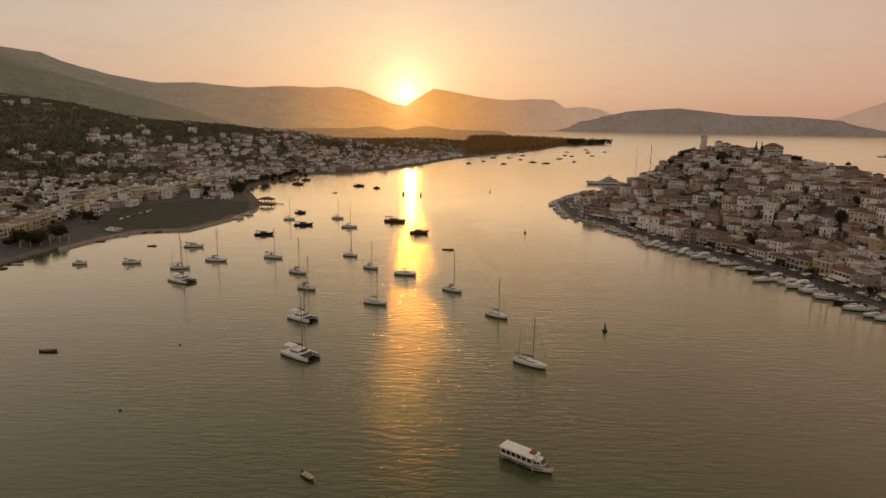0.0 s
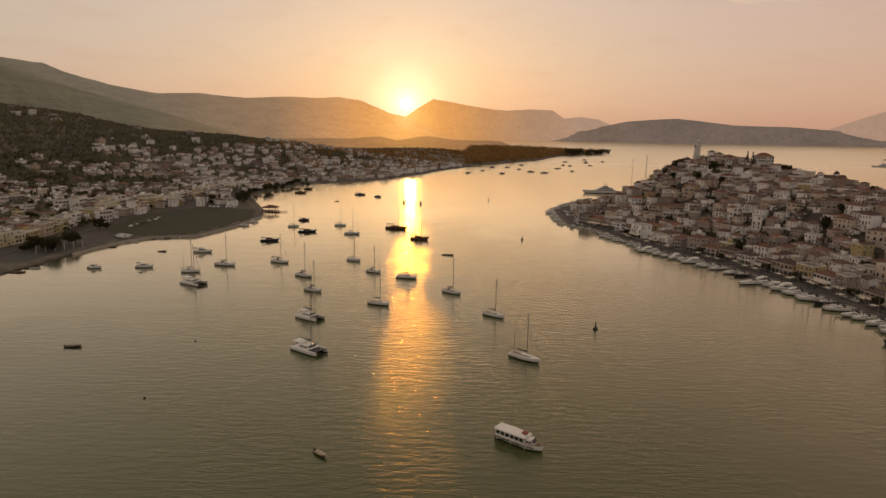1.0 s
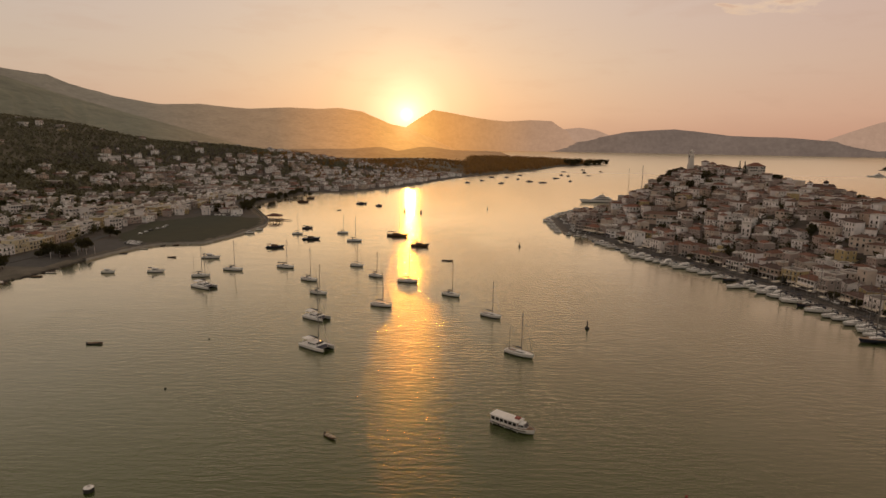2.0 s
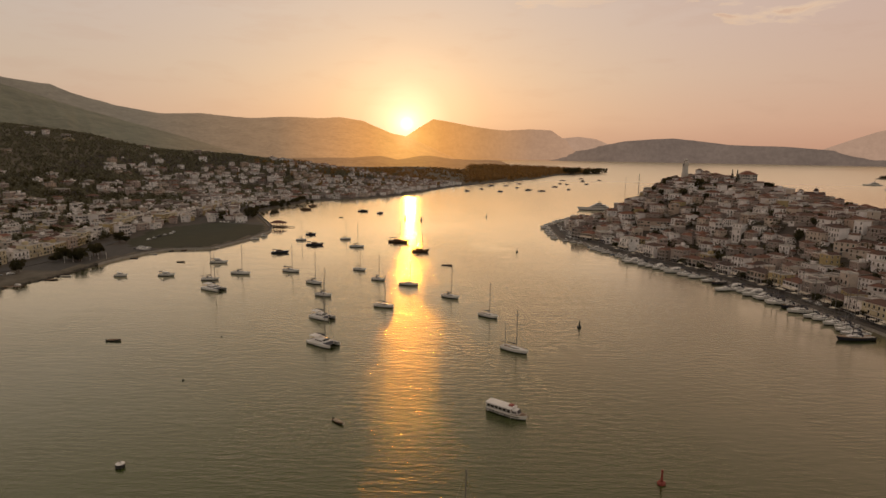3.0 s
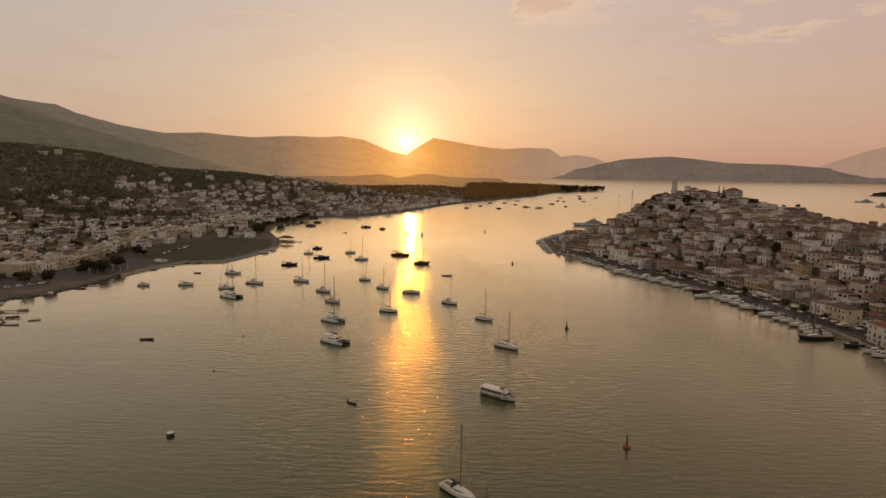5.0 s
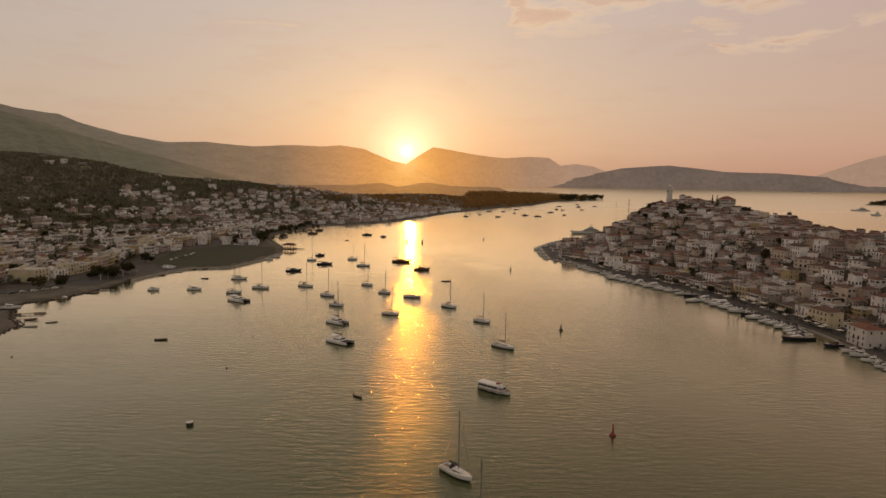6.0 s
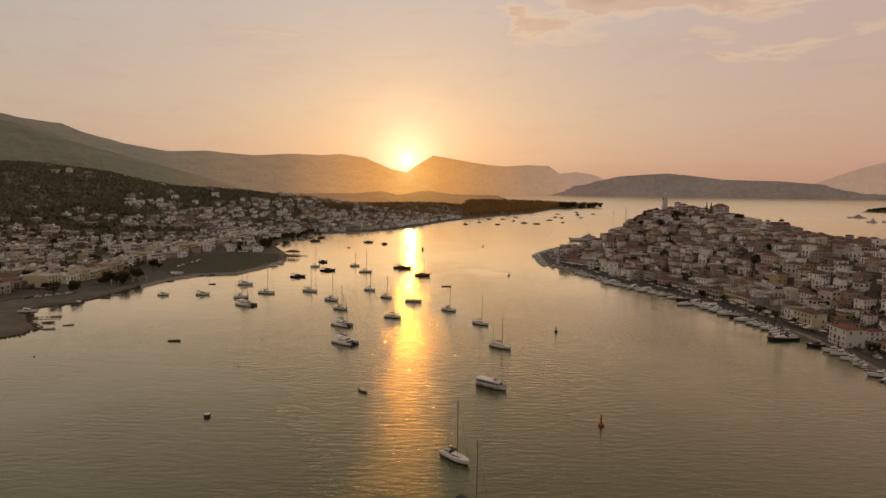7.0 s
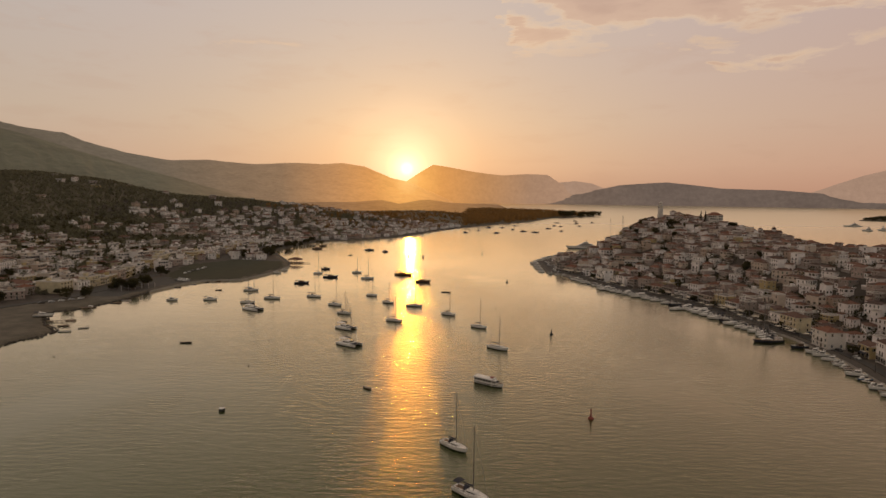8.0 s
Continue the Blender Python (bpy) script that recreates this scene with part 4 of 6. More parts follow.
def rowing_boat(L=5.0, mats=(GELCOAT, TEAK), label="", group="small boats", engine=False, cuddy=False):
    y = thing("small_boat", label or "small open wooden fishing boat with benches", "boat", group)
    B, F = L * 0.36, 0.55
    hull, rows = hull_shape(L, B, F, 0.2, 0.7, 0.45, 0.5, 0.05, n=10)
    inner = Shape()
    for a, b in zip(rows, rows[1:]):
        inner.face([(a[0][0], a[0][1] * 0.86, a[0][2]), (b[0][0], b[0][1] * 0.86, b[0][2]), (b[0][0], b[0][1] * 0.6, 0.16), (a[0][0], a[0][1] * 0.6, 0.16)])
        inner.face([(a[0][0], a[0][1] * 0.6, 0.16), (b[0][0], b[0][1] * 0.6, 0.16), (b[8][0], b[8][1] * 0.6, 0.16), (a[8][0], a[8][1] * 0.6, 0.16)])
        inner.face([(a[8][0], a[8][1] * 0.6, 0.16), (b[8][0], b[8][1] * 0.6, 0.16), (b[8][0], b[8][1] * 0.86, b[8][2]), (a[8][0], a[8][1] * 0.86, a[8][2])])
        for j, sg in ((0, 1), (8, -1)):
            hull.face([a[j], b[j], (b[j][0], b[j][1] * 0.86, b[j][2] + 0.02), (a[j][0], a[j][1] * 0.86, a[j][2] + 0.02)], 0)
    part("hull", hull, [mats[0], ANTIFOUL], y, smooth=True)
    part("inside", inner, mats[1], y)
    for k in (-0.22, 0.05, 0.28):
        part("bench", Shape().box((k * L, 0, 0.4), (0.26, B * (0.8 - max(0, k)), 0.05)), TEAK, y)
    if engine:
        part("outboard_engine", Shape().box((-0.53 * L, 0, 0.75), (0.3, 0.3, 0.5), 0, 0, 0.8).box((-0.54 * L, 0, 0.2), (0.14, 0.1, 0.8)), RUBBER, y)
    if cuddy:
        c = part("cuddy", rounded_block(0.0, 0.3 * L, B * 0.7, B * 0.45, F * 0.9, F + 0.9, 0.1, 0.5), GELCOAT, y)
        part("cuddy_window", Shape().box((0.12 * L, B * 0.335, F + 0.5), (0.15 * L, 0.05, 0.3)).box((0.12 * L, -B * 0.335, F + 0.5), (0.15 * L, 0.05, 0.3)), GLASS, c)
    return y


def passenger_boat():
    """The excursion boat in the channel."""
    y = thing("passenger_boat", "white excursion boat with long windowed cabin and flat roof", "ferry boat")
    L, B, F = 15.0, 4.7, 1.4
    hull, rows = hull_shape(L, B, F, 0.5, 0.88, 0.62, 0.42, 0.03)
    part("hull", hull, [GELCOAT, ANTIFOUL], y, smooth=True)
    part("deck", deck_shape(rows, 0.1), TEAK, y)
    part("rubbing_strake", strip([(r[0][0], r[0][1] + 0.03) for r in rows[:13]], 0.0, -0.14, 0.9, 1.15, None), [RUBBER, RUBBER], y)
    part("rubbing_strake", strip([(r[8][0], r[8][1] - 0.03) for r in rows[:13]], 0.0, 0.14, 0.9, 1.15, None), [RUBBER, RUBBER], y)
    x0, x1, w, z0, z1 = -7.1, 2.6, 4.0, 1.1, 3.25
    walls = Shape()
    for sg in (1, -1):
        walls.box(((x0 + x1) / 2, sg * w / 2, 1.45), (x1 - x0, 0.1, 0.8)).box(((x0 + x1) / 2, sg * w / 2, 3.1), (x1 - x0, 0.1, 0.3))
        for k in range(7):
            walls.box((x0 + 0.12 + k * (x1 - x0 - 0.24) / 6, sg * w / 2, 2.4), (0.26, 0.11, 1.3))
    walls.box((x0, 0, 1.9), (0.1, w, 1.7)).box((x1, 0, 1.6), (0.1, w, 1.1))
    cab = part("cabin", walls, GELCOAT, y)
    for sg in (1, -1):
        for k in range(6):
            cx = x0 + 0.12 + (k + 0.5) * (x1 - x0 - 0.24) / 6
            part("window", Shape().box((cx, sg * (w / 2 - 0.04), 2.4), ((x1 - x0) / 6 - 0.24, 0.09, 1.15)), GLASS, cab)
    part("roof", rounded_block(x0 - 0.5, x1 + 0.5, w + 0.35, w + 0.25, 3.25, 3.42, 0.1, 0.2), GELCOAT, y, "flat white cabin roof")
    wh = part("wheelhouse", rounded_block(2.7, 5.4, 3.3, 2.4, 1.2, 3.0, 0.05, 1.0), GELCOAT, y)
    for sg in (1, -1):
        for k in (0, 1):
            part("window", Shape().box((3.3 + k * 0.85, sg * (1.6 - k * 0.16), 2.25), (0.66, 0.08, 0.62), 0, sg * -0.16), GLASS, wh)
    part("window", Shape().rings([[(4.5, s * 1.1, 2.85) for s in (1, -1)], [(5.18, s * 1.0, 1.95) for s in (1, -1)]], 0, closed=False, cap=False), GLASS, wh)
    part("roof_locker", Shape().box((1.5, 0.5, 3.68), (1.6, 1.5, 0.5), 0, 0, 0.94), REDPAINT, y, "faded red locker on the roof")
    part("life_raft", Shape().tube((2.9, -1.0, 3.68), (2.9, 0.1, 3.68), 0.3, 0.3, 10), GELCOAT, y)
    part("lamp_mast", Shape().tube((3.1, 0.9, 3.4), (3.1, 0.9, 5.0), 0.05, 0.03, 6).tube((3.1, 0.5, 4.5), (3.1, 1.3, 4.5), 0.03, 0.03, 5), ALLOY, y)
    for k in range(5):
        for sg in (1, -1):
            part("fender", Shape().tube((-6.2 + k * 2.3, sg * (B / 2 + 0.08), 0.3), (-6.2 + k * 2.3, sg * (B / 2 + 0.1), 1.0), 0.15, 0.15, 8), RUBBER if k % 2 else GELCOAT, y)
    for side in (0, 8):
        part("bow_rail", rail_shape(rows, 0.8, 9, 15, side, 0.025), ALLOY, y)
    part("bow_seat", Shape().box((6.2, 0, 1.65), (0.5, 1.7, 0.35)), VARNISH, y)
    return y


def gulet(L=17.0, masts=1, label="", group="yachts at anchor"):
    y = thing("wooden_gulet", label or "dark wooden motor sailer anchored in the sun's glitter", "boat", group)
    B, F = L * 0.29, 1.7
    hull, rows = hull_shape(L, B, F, 0.7, 0.8, 0.5, 0.5, 0.09)
    part("hull", hull, [VARNISH, ANTIFOUL], y, smooth=True)
    part("deck", deck_shape(rows, 0.25), TEAK, y)
    part("deckhouse", rounded_block(-0.22 * L, 0.18 * L, B * 0.6, B * 0.5, F - 0.2, F + 1.2, 0.1, 0.6), VARNISH, y)
    aw = Shape()
    aw.rings([[(x, math.cos(a) * B * 0.42, F + 2.2 + math.sin(a) * 0.3) for a in (i * math.pi / 6 for i in range(7))] for x in (-0.46 * L, -0.3 * L, -0.1 * L)], 0, closed=False, cap=False)
    for sx in (-0.45 * L, -0.12 * L):
        for sg in (1, -1):
            aw.tube((sx, sg * B * 0.41, F - 0.2), (sx, sg * B * 0.41, F + 2.2), 0.04, 0.04, 5)
    part("awning", aw, CANVAS, y)
    for k in range(masts):
        mx = (0.14, -0.22)[k] * L
        part("mast", Shape().tube((mx, 0, F), (mx, 0, F + L * (1.0 - 0.2 * k)), 0.16, 0.09), VARNISH, y)
        part("boom", Shape().tube((mx, 0, F + 2.6), (mx - 0.3 * L, 0, F + 2.8), 0.2, 0.12), CREAM, y)
    part("bowsprit", Shape().tube((0.5 * L, 0, F * 1.4), (0.66 * L, 0, F * 1.75), 0.12, 0.07), VARNISH, y)
    for side in (0, 8):
        part("guard_rail", rail_shape(rows, 0.6, 0, 15, side, 0.03), VARNISH, y)
    return y


def superyacht(L=46.0, label="", group="large yachts"):
    y = thing("motor_yacht", label or "large white motor yacht with stacked decks", "yacht", group)
    B, F = L * 0.19, 3.6
    hull, rows = hull_shape(L, B, F, 1.0, 0.85, 0.45, 0.45, 0.06)
    part("hull", hull, [GELCOAT, ANTIFOUL], y, smooth=True)
    part("deck", deck_shape(rows, 0.1), TEAK, y)
    for k, (a, b, w) in enumerate(((-0.36, 0.24, 0.8), (-0.28, 0.14, 0.7), (-0.16, 0.04, 0.55))):
        z = F + k * 2.4
        dk = part("deckhouse", rounded_block(a * L, b * L, B * w, B * w * 0.7, z, z + 2.3, 0.4, 3.0), GELCOAT, y)
        for sg in (1, -1):
            part("window_band", Shape().box(((a + b) / 2 * L - 1, sg * B * w * 0.475, z + 1.3), ((b - a) * L * 0.72, 0.12, 0.8), 0, sg * -0.02), GLASS, dk)
    part("radar_mast", Shape().box((-0.09 * L, 0, F + 8.2), (0.9, 3.4, 0.4)).tube((-0.09 * L, 0, F + 7), (-0.1 * L, 0, F + 10.5), 0.3, 0.1), GELCOAT, y)
    for sg in (1, -1):
        part("dome", Shape().rings([[(-0.09 * L + math.cos(a) * r, sg * 1.4 + math.sin(a) * r, F + 8.5 + z) for a in (i * math.pi / 4 for i in range(8))] for r, z in ((0.55, 0), (0.75, 0.5), (0.55, 1.0), (0.1, 1.25))], 0), RUBBER, y)
    return y


def channel_buoy(red=True, label=""):
    y = thing("channel_buoy", label or ("red" if red else "dark") + " channel buoy with a topmark", "buoy", "channel buoys")
    c = REDPAINT if red else RUBBER
    part("float", Shape().rings([[(math.cos(a) * r, math.sin(a) * r, z) for a in (i * math.pi / 6 for i in range(12))] for r, z in ((0.9, -0.3), (1.1, 0.1), (1.0, 0.5), (0.45, 0.75))], 0), c, y)
    part("tower", Shape().tube((0, 0, 0.7), (0, 0, 3.0), 0.42, 0.2, 8), c, y)
    part("topmark", Shape().tube((0, 0, 3.1), (0, 0, 3.7), 0.3, 0.3 if red else 0.02, 8), c, y)
    return y


def mooring_ball(r=0.5):
    y = thing("mooring_buoy", "small round mooring buoy floating on the water", "buoy", "mooring buoys")
    part("ball", Shape().rings([[(math.cos(a) * r * q, math.sin(a) * r * q, z * r) for a in (i * math.pi / 5 for i in range(10))] for q, z in ((0.3, -0.6), (0.9, -0.1), (1.0, 0.3), (0.7, 0.8), (0.15, 1.05))], 0), RUBBER, y, smooth=True)
    part("ring", Shape().tube((0, 0, r), (0, 0, r + 0.25), 0.08, 0.05, 6), ALLOY, y)
    return y


def put(ob, x, y, heading, z=0.0):
    ob.matrix_basis = pose(x, y, z, 0, 0, heading)
    return ob


passenger_boat().matrix_basis = pose(18.2, 135.8, 0, 0, 0, -37) @ Matrix.Scale(0.91, 4)
put(sailing_yacht(11.8, mast=17.2, label="white sailing yacht at anchor with a dark sprayhood"), 3.2, 70.0, -45)
put(sailing_yacht(12.6, mast=18.5, bimini=True, label="white sailing yacht with a dark furled mainsail and bimini"), 7.6, 39.0, -42)
put(sailing_yacht(13.2, mast=16.0, mizzen=True, hood=False, label="white ketch at anchor with two bare masts"), 26.4, 196.6, -38)
put(sailing_yacht(11.3, mast=16.0, hood=False), 18.6, 248.0, -35)
put(catamaran(13.6), -53.0, 200.5, -35)
put(catamaran(12.4, "white catamaran at anchor with a second short mast"), -62.0, 240.0, -33)
put(sailing_yacht(10.8, mast=15.0), -71.4, 285.5, -22)
put(sailing_yacht(12.0, mast=18.5), -83.7, 316.5, -26)
put(sailing_yacht(12.6, mast=17.0, bimini=True), -107.4, 351.5, -15)
put(motor_cruiser(12.5, dark=True, label="dark motor cruiser at anchor", group="motorboats at anchor"), -136.0, 424.5, 12)
put(sailing_yacht(11.5, mast=16.0, hood=False), -35.1, 263.5, -17)
put(sailing_yacht(9.8, mast=14.5), -46.2, 329.5, -24)
put(sailing_yacht(12.6, mast=19.0, hood=False), -26.0, 317.0, -12)
put(sailing_yacht(11.4, mast=17.5), -0.4, 286.5, -33)
put(rowing_boat(7.5, (VARNISH, TEAK), "dark open motor launch at anchor"), -3.5, 383.5, -8)
put(gulet(17.5, 1), -48.5, 491.0, -12)
put(gulet(13.5, 2, "dark two-masted wooden boat against the glitter"), -26.0, 441.0, -10)
put(catamaran(14.2), -137.0, 295.5, -30)
put(sailing_yacht(11.0, mast=18.0, mizzen=True), -150.0, 321.5, 8)
put(sailing_yacht(13.8, mast=18.0), -137.6, 341.0, -10)
put(motor_cruiser(11.5, fly=True, label="white cabin cruiser with a flying bridge at anchor", group="motorboats at anchor"), -166.7, 378.5, 4)
put(motor_cruiser(9.5, label="white motorboat at anchor in the bay", group="motorboats at anchor"), -181.9, 331.5, 4)
put(motor_cruiser(7.6, label="small white cabin boat at anchor", group="motorboats at anchor"), -209.0, 327.0, 3)
put(rowing_boat(5.4, (VARNISH, TEAK), "ochre wooden rowing boat riding at anchor"), -194.3, 379.0, 3)
put(rowing_boat(5.8, (ANTIFOUL, TEAK), "dark wooden boat with an engine, riding at anchor", engine=True), -141.5, 199.8, 5)
put(sailing_yacht(9.8, mast=14.5, hood=False), -62.8, 360.0, -20)
put(sailing_yacht(12.8, mast=19.0), -80.8, 460.0, 2)
put(sailing_yacht(10.2, mast=15.5), -98.1, 502.5, 8)
put(motor_cruiser(13.5, dark=True, label="long dark motor launch at anchor", group="motorboats at anchor"), -118.2, 467.0, 8)
put(sailing_yacht(9.6, mast=17.0, hood=False), -136.4, 493.0, 10)
put(motor_cruiser(9.0, dark=True, label="small dark cabin boat at anchor", group="motorboats at anchor"), -136.6, 530.5, 6)
put(gulet(14.0, 1, "wooden fishing boat moored near the town"), -201.4, 774.0, 4)
put(gulet(11.0, 1, "wooden fishing boat with a short mast near the town"), -204.3, 828.0, 12)
put(motor_cruiser(13.0, dark=True, label="dark workboat anchored off the town", group="motorboats at anchor"), -121.4, 765.0, -6)
put(motor_cruiser(8.0, dark=True, label="small dark workboat off the town", group="motorboats at anchor"), -95.5, 742.0, -8)
# dark hull and cabin colours stand in for two backlit silhouettes
put(motor_cruiser(8.5, fly=True, dark=True, label="small dark fishing boat against the light", group="motorboats at anchor"), -57.6, 687.0, 88)
put(motor_cruiser(7.5, fly=True, dark=True, label="small dark fishing boat against the light", group="motorboats at anchor"), -37.5, 673.5, 88)
put(rowing_boat(5.0, (ANTIFOUL, TEAK)), -136.4, 686.5, 10)
put(motor_cruiser(8.0, label="white cabin boat beside the sea wall", group="motorboats at anchor"), -178.6, 493.0, 20)
put(motor_cruiser(7.0, label="white cabin boat beside the sea wall", group="motorboats at anchor"), -176.6, 513.0, 35)
put(rowing_boat(4.8, (VARNISH, CREAM), "small brown dinghy with an outboard engine", engine=True), -32.9, 127.8, -42)
drum = thing("mooring_drum", "large dark mooring drum with a pale flat top", "buoy")
part("drum", Shape().rings([[(math.cos(a) * r, math.sin(a) * r, z) for a in (i * math.pi / 10 for i in range(20))] for r, z in ((1.0, -0.5), (1.15, 0.0), (1.15, 0.85), (1.05, 0.95))], 0), RUBBER, drum, "dark rubber flank", smooth=True)
part("lid", Shape().rings([[(math.cos(a) * r, math.sin(a) * r, z) for a in (i * math.pi / 10 for i in range(20))] for r, z in ((1.1, 0.93), (1.1, 1.02), (0.9, 1.1))], 0), GELCOAT, drum, "pale painted top")
part("ring", Shape().tube((-0.2, 0, 1.1), (-0.2, 0, 1.4), 0.07, 0.07, 6).tube((0.2, 0, 1.1), (0.2, 0, 1.4), 0.07, 0.07, 6).tube((-0.25, 0, 1.4), (0.25, 0, 1.4), 0.07, 0.07, 6), ALLOY, drum)
put(drum, -83.2, 99.8, 0)
put(channel_buoy(True), 53.1, 97.6, 0)
put(channel_buoy(False), 60.5, 232.5, 0)
put(channel_buoy(False), 53.5, 448.0, 0)
put(channel_buoy(False), 42.9, 722.0, 0)
for bx, by in ((33.6, 313.4), (-99.1, 208.5), (-93.2, 158.0), (-192.5, 168.3), (-177.0, 318.0)):
    put(mooring_ball(0.42), bx, by, 0)
# all coloured dark, as their shaded sides look against the low sun
for i, (bx, by, bl) in enumerate(((28.6, 1228, 9), (62, 1308, 7), (99, 1226, 11), (92, 1443, 11), (129, 1452, 10), (174, 1565, 11), (166, 1295, 13), (190, 1264, 14), (247, 1436, 13), (289, 1597, 10),
                                  (330, 1793, 13), (358, 1588, 10), (449, 1829, 11), (395, 1813, 10), (300, 1560, 9), (420, 1950, 12), (262, 1330, 8), (150, 1380, 8), (380, 1740, 11))):
    put(motor_cruiser(bl * 1.15, i % 3 == 0, True, "small motorboat darkened to a backlit silhouette off the wooded headland", "motorboats off the headland"), bx, by, rnd.uniform(-30, 30))
put(superyacht(50, "large white motor yacht moored behind the island point"), 209.0, 838.0, 182)
put(superyacht(52), 1244, 1771, 175)
put(superyacht(24), 1105, 1500, 170)
put(superyacht(26), 1165, 1530, 186)
ketch = sailing_yacht(46, mast=50, mizzen=True, hood=False, label="large sailing yacht with tall masts behind the island", group="large yachts")
put(ketch, 279.0, 884.0, 5)

# boats moored stern to the island quay
MOOR = along(ISLE_QUAY[1:], 1.0)
protos = {}


def moored(kind, L, **kw):
    key = (kind, L, tuple(sorted(kw.items(), key=str)))
    if key not in protos:
        protos[key] = {"yacht": sailing_yacht, "motor": motor_cruiser, "row": rowing_boat}[kind](L, **kw)
        return protos[key], True
    return protos[key], False


def moor(x, y, out, kind, L, gap=0.6, **kw):
    ob, fresh = moored(kind, L, **kw)
    a = math.radians(out)
    m = pose(x + math.cos(a) * (L * 0.54 + gap), y + math.sin(a) * (L * 0.54 + gap), 0, 0, 0, out)
    if fresh:
        ob.matrix_basis = m
    else:
        k = rnd.uniform(0.84, 1.14)
        copy_thing(ob, m @ Matrix.Diagonal((k, k, k * rnd.uniform(0.92, 1.1), 1)))


YQ = dict(label="white sailing yacht moored stern to the stone quay", group="boats along the quay")
MQ = dict(label="white motor cruiser moored stern to the stone quay", group="boats along the quay")
RQ = dict(group="boats along the quay")
s = 8
while s < len(MOOR) - 2:
    x, y, head = MOOR[int(s)]
    out = math.degrees(head) - 90 + rnd.uniform(-11, 11)
    if y > 420:
        kind, L, kw = rnd.choice([("row", 5.5, dict(RQ, label="small open fishing boat moored at the quay")), ("motor", 7.5, MQ), ("motor", 9.0, MQ), ("row", 6.5, dict(RQ, label="blue-hulled fishing boat with a small cuddy", mats=(BLUEPAINT, CREAM), cuddy=True))])
        step = rnd.choice([3.2, 3.6, 4.4, 5.0, 7.0])
    elif y > 345:
        kind, L, kw = rnd.choice([("motor", 14.5, MQ), ("motor", 15.5, dict(MQ, fly=True)), ("yacht", 13.5, YQ), ("yacht", 15.0, dict(YQ, bimini=True)), ("motor", 12.0, MQ)])
        step = rnd.choice([5.2, 5.8, 6.4, 7.0, 12.0])
    elif y > 240:
        kind, L, kw = rnd.choice([("yacht", 14.5, YQ), ("yacht", 13.0, YQ), ("motor", 14.0, dict(MQ, fly=True)), ("yacht", 13.5, dict(YQ, bimini=True)), ("yacht", 12.0, dict(YQ, dark=True, label="dark-hulled sailing yacht moored stern to the stone quay"))])
        step = rnd.choice([4.8, 5.4, 6.0, 6.8, 11.0])
    elif y > 205:
        kind, L, kw = None, 0, None
        step = 4
    else:
        kind, L, kw = rnd.choice([("row", 5.5, dict(RQ, label="small open fishing boat moored at the quay")), ("row", 6.5, dict(RQ, label="blue-hulled fishing boat with a small cuddy", mats=(BLUEPAINT, CREAM), cuddy=True)), ("motor", 7.5, MQ), ("row", 6.0, dict(RQ, label="white fishing boat with a small cuddy", cuddy=True))])
        step = rnd.uniform(3.6, 6.0)
    if kind and y > 60:
        moor(x, y, out, kind, L, **kw)
    s += step
for x, y, head in along([ISLAND[-1], ISLAND[0], ISLAND[1]], 6.5)[2:]:
    moor(x, y, math.degrees(head) - 90 + rnd.uniform(-14, 14), *rnd.choice([("row", 5.5), ("motor", 7.5), ("motor", 9.0)]), gap=1.0, **dict(RQ, label="small white boat moored at the island point"))
big = sailing_yacht(18.5, dark=True, mast=25, label="long dark-hulled sailing yacht moored at the quay", group="boats along the quay")
put(big, 181.5, 221.5, 186)
put(sailing_yacht(14.5, mast=19, label="white sailing yacht moored beside a dark-hulled one", group="boats along the quay"), 186.0, 228.5, 184)
put(sailing_yacht(13.0, mast=18, label="white sailing yacht moored beside a dark-hulled one", group="boats along the quay"), 187.0, 235.0, 184)
put(motor_cruiser(9.5, dark=True, label="dark-hulled motor cruiser moored at the quay", group="boats along the quay"), 191.5, 208.5, 186)
put(sailing_yacht(17.0, mast=25, label="tall-masted white sailing yacht at the quay", group="boats along the quay"), 166.5, 318.0, 200)

# boats by the mainland spit and beach
for bx, by, bl, h, c in ((-222, 221.5, 7.0, 4, 0), (-238, 252, 6.0, 8, 1), (-253, 295.5, 9.5, 5, 2), (-243.5, 314, 5.5, 10, 1), (-242, 324, 6.0, 5, 0), (-217, 231, 5.5, 25, 0), (-233, 237, 5.5, 20, 2),
                      (-244, 313, 4.5, 8, 1), (-246, 329, 5.5, 20, 2), (-205, 433, 4.6, 70, 0), (-214, 428, 4.6, 40, 1), (-222, 424, 4.2, 60, 2), (-193, 441, 5.0, 30, 0), (-229, 409, 6.5, -10, 0), (-234, 390, 5.0, 15, 2)):
    put(rowing_boat(bl, ((GELCOAT, CREAM), (VARNISH, TEAK), (ANTIFOUL, TEAK))[c], ("small white open boat off the beach", "small wooden boat off the beach", "small dark boat off the beach")[c], "boats off the mainland beach", cuddy=(c == 2 and bl > 8)), bx, by, h)


# ---------------------------------------------------------------- houses
def window_mesh(w, h, shut):
    s = Shape()
    s.box((0, -0.02, 0), (w + 0.16, 0.1, h + 0.16), 0)
    s.box((0, -0.065, 0), (w, 0.04, h), 2 if shut == 2 else 1)
    if shut == 1:
        for sg in (1, -1):
            s.box((sg * (w * 0.75 + 0.1), -0.1, 0), (w * 0.5, 0.06, h), 2)
    s.box((0, -0.11, -h / 2 - 0.1), (w + 0.3, 0.16, 0.07), 0)
    return s.mesh("window", [TRIM, GLASS, SHUTTER])


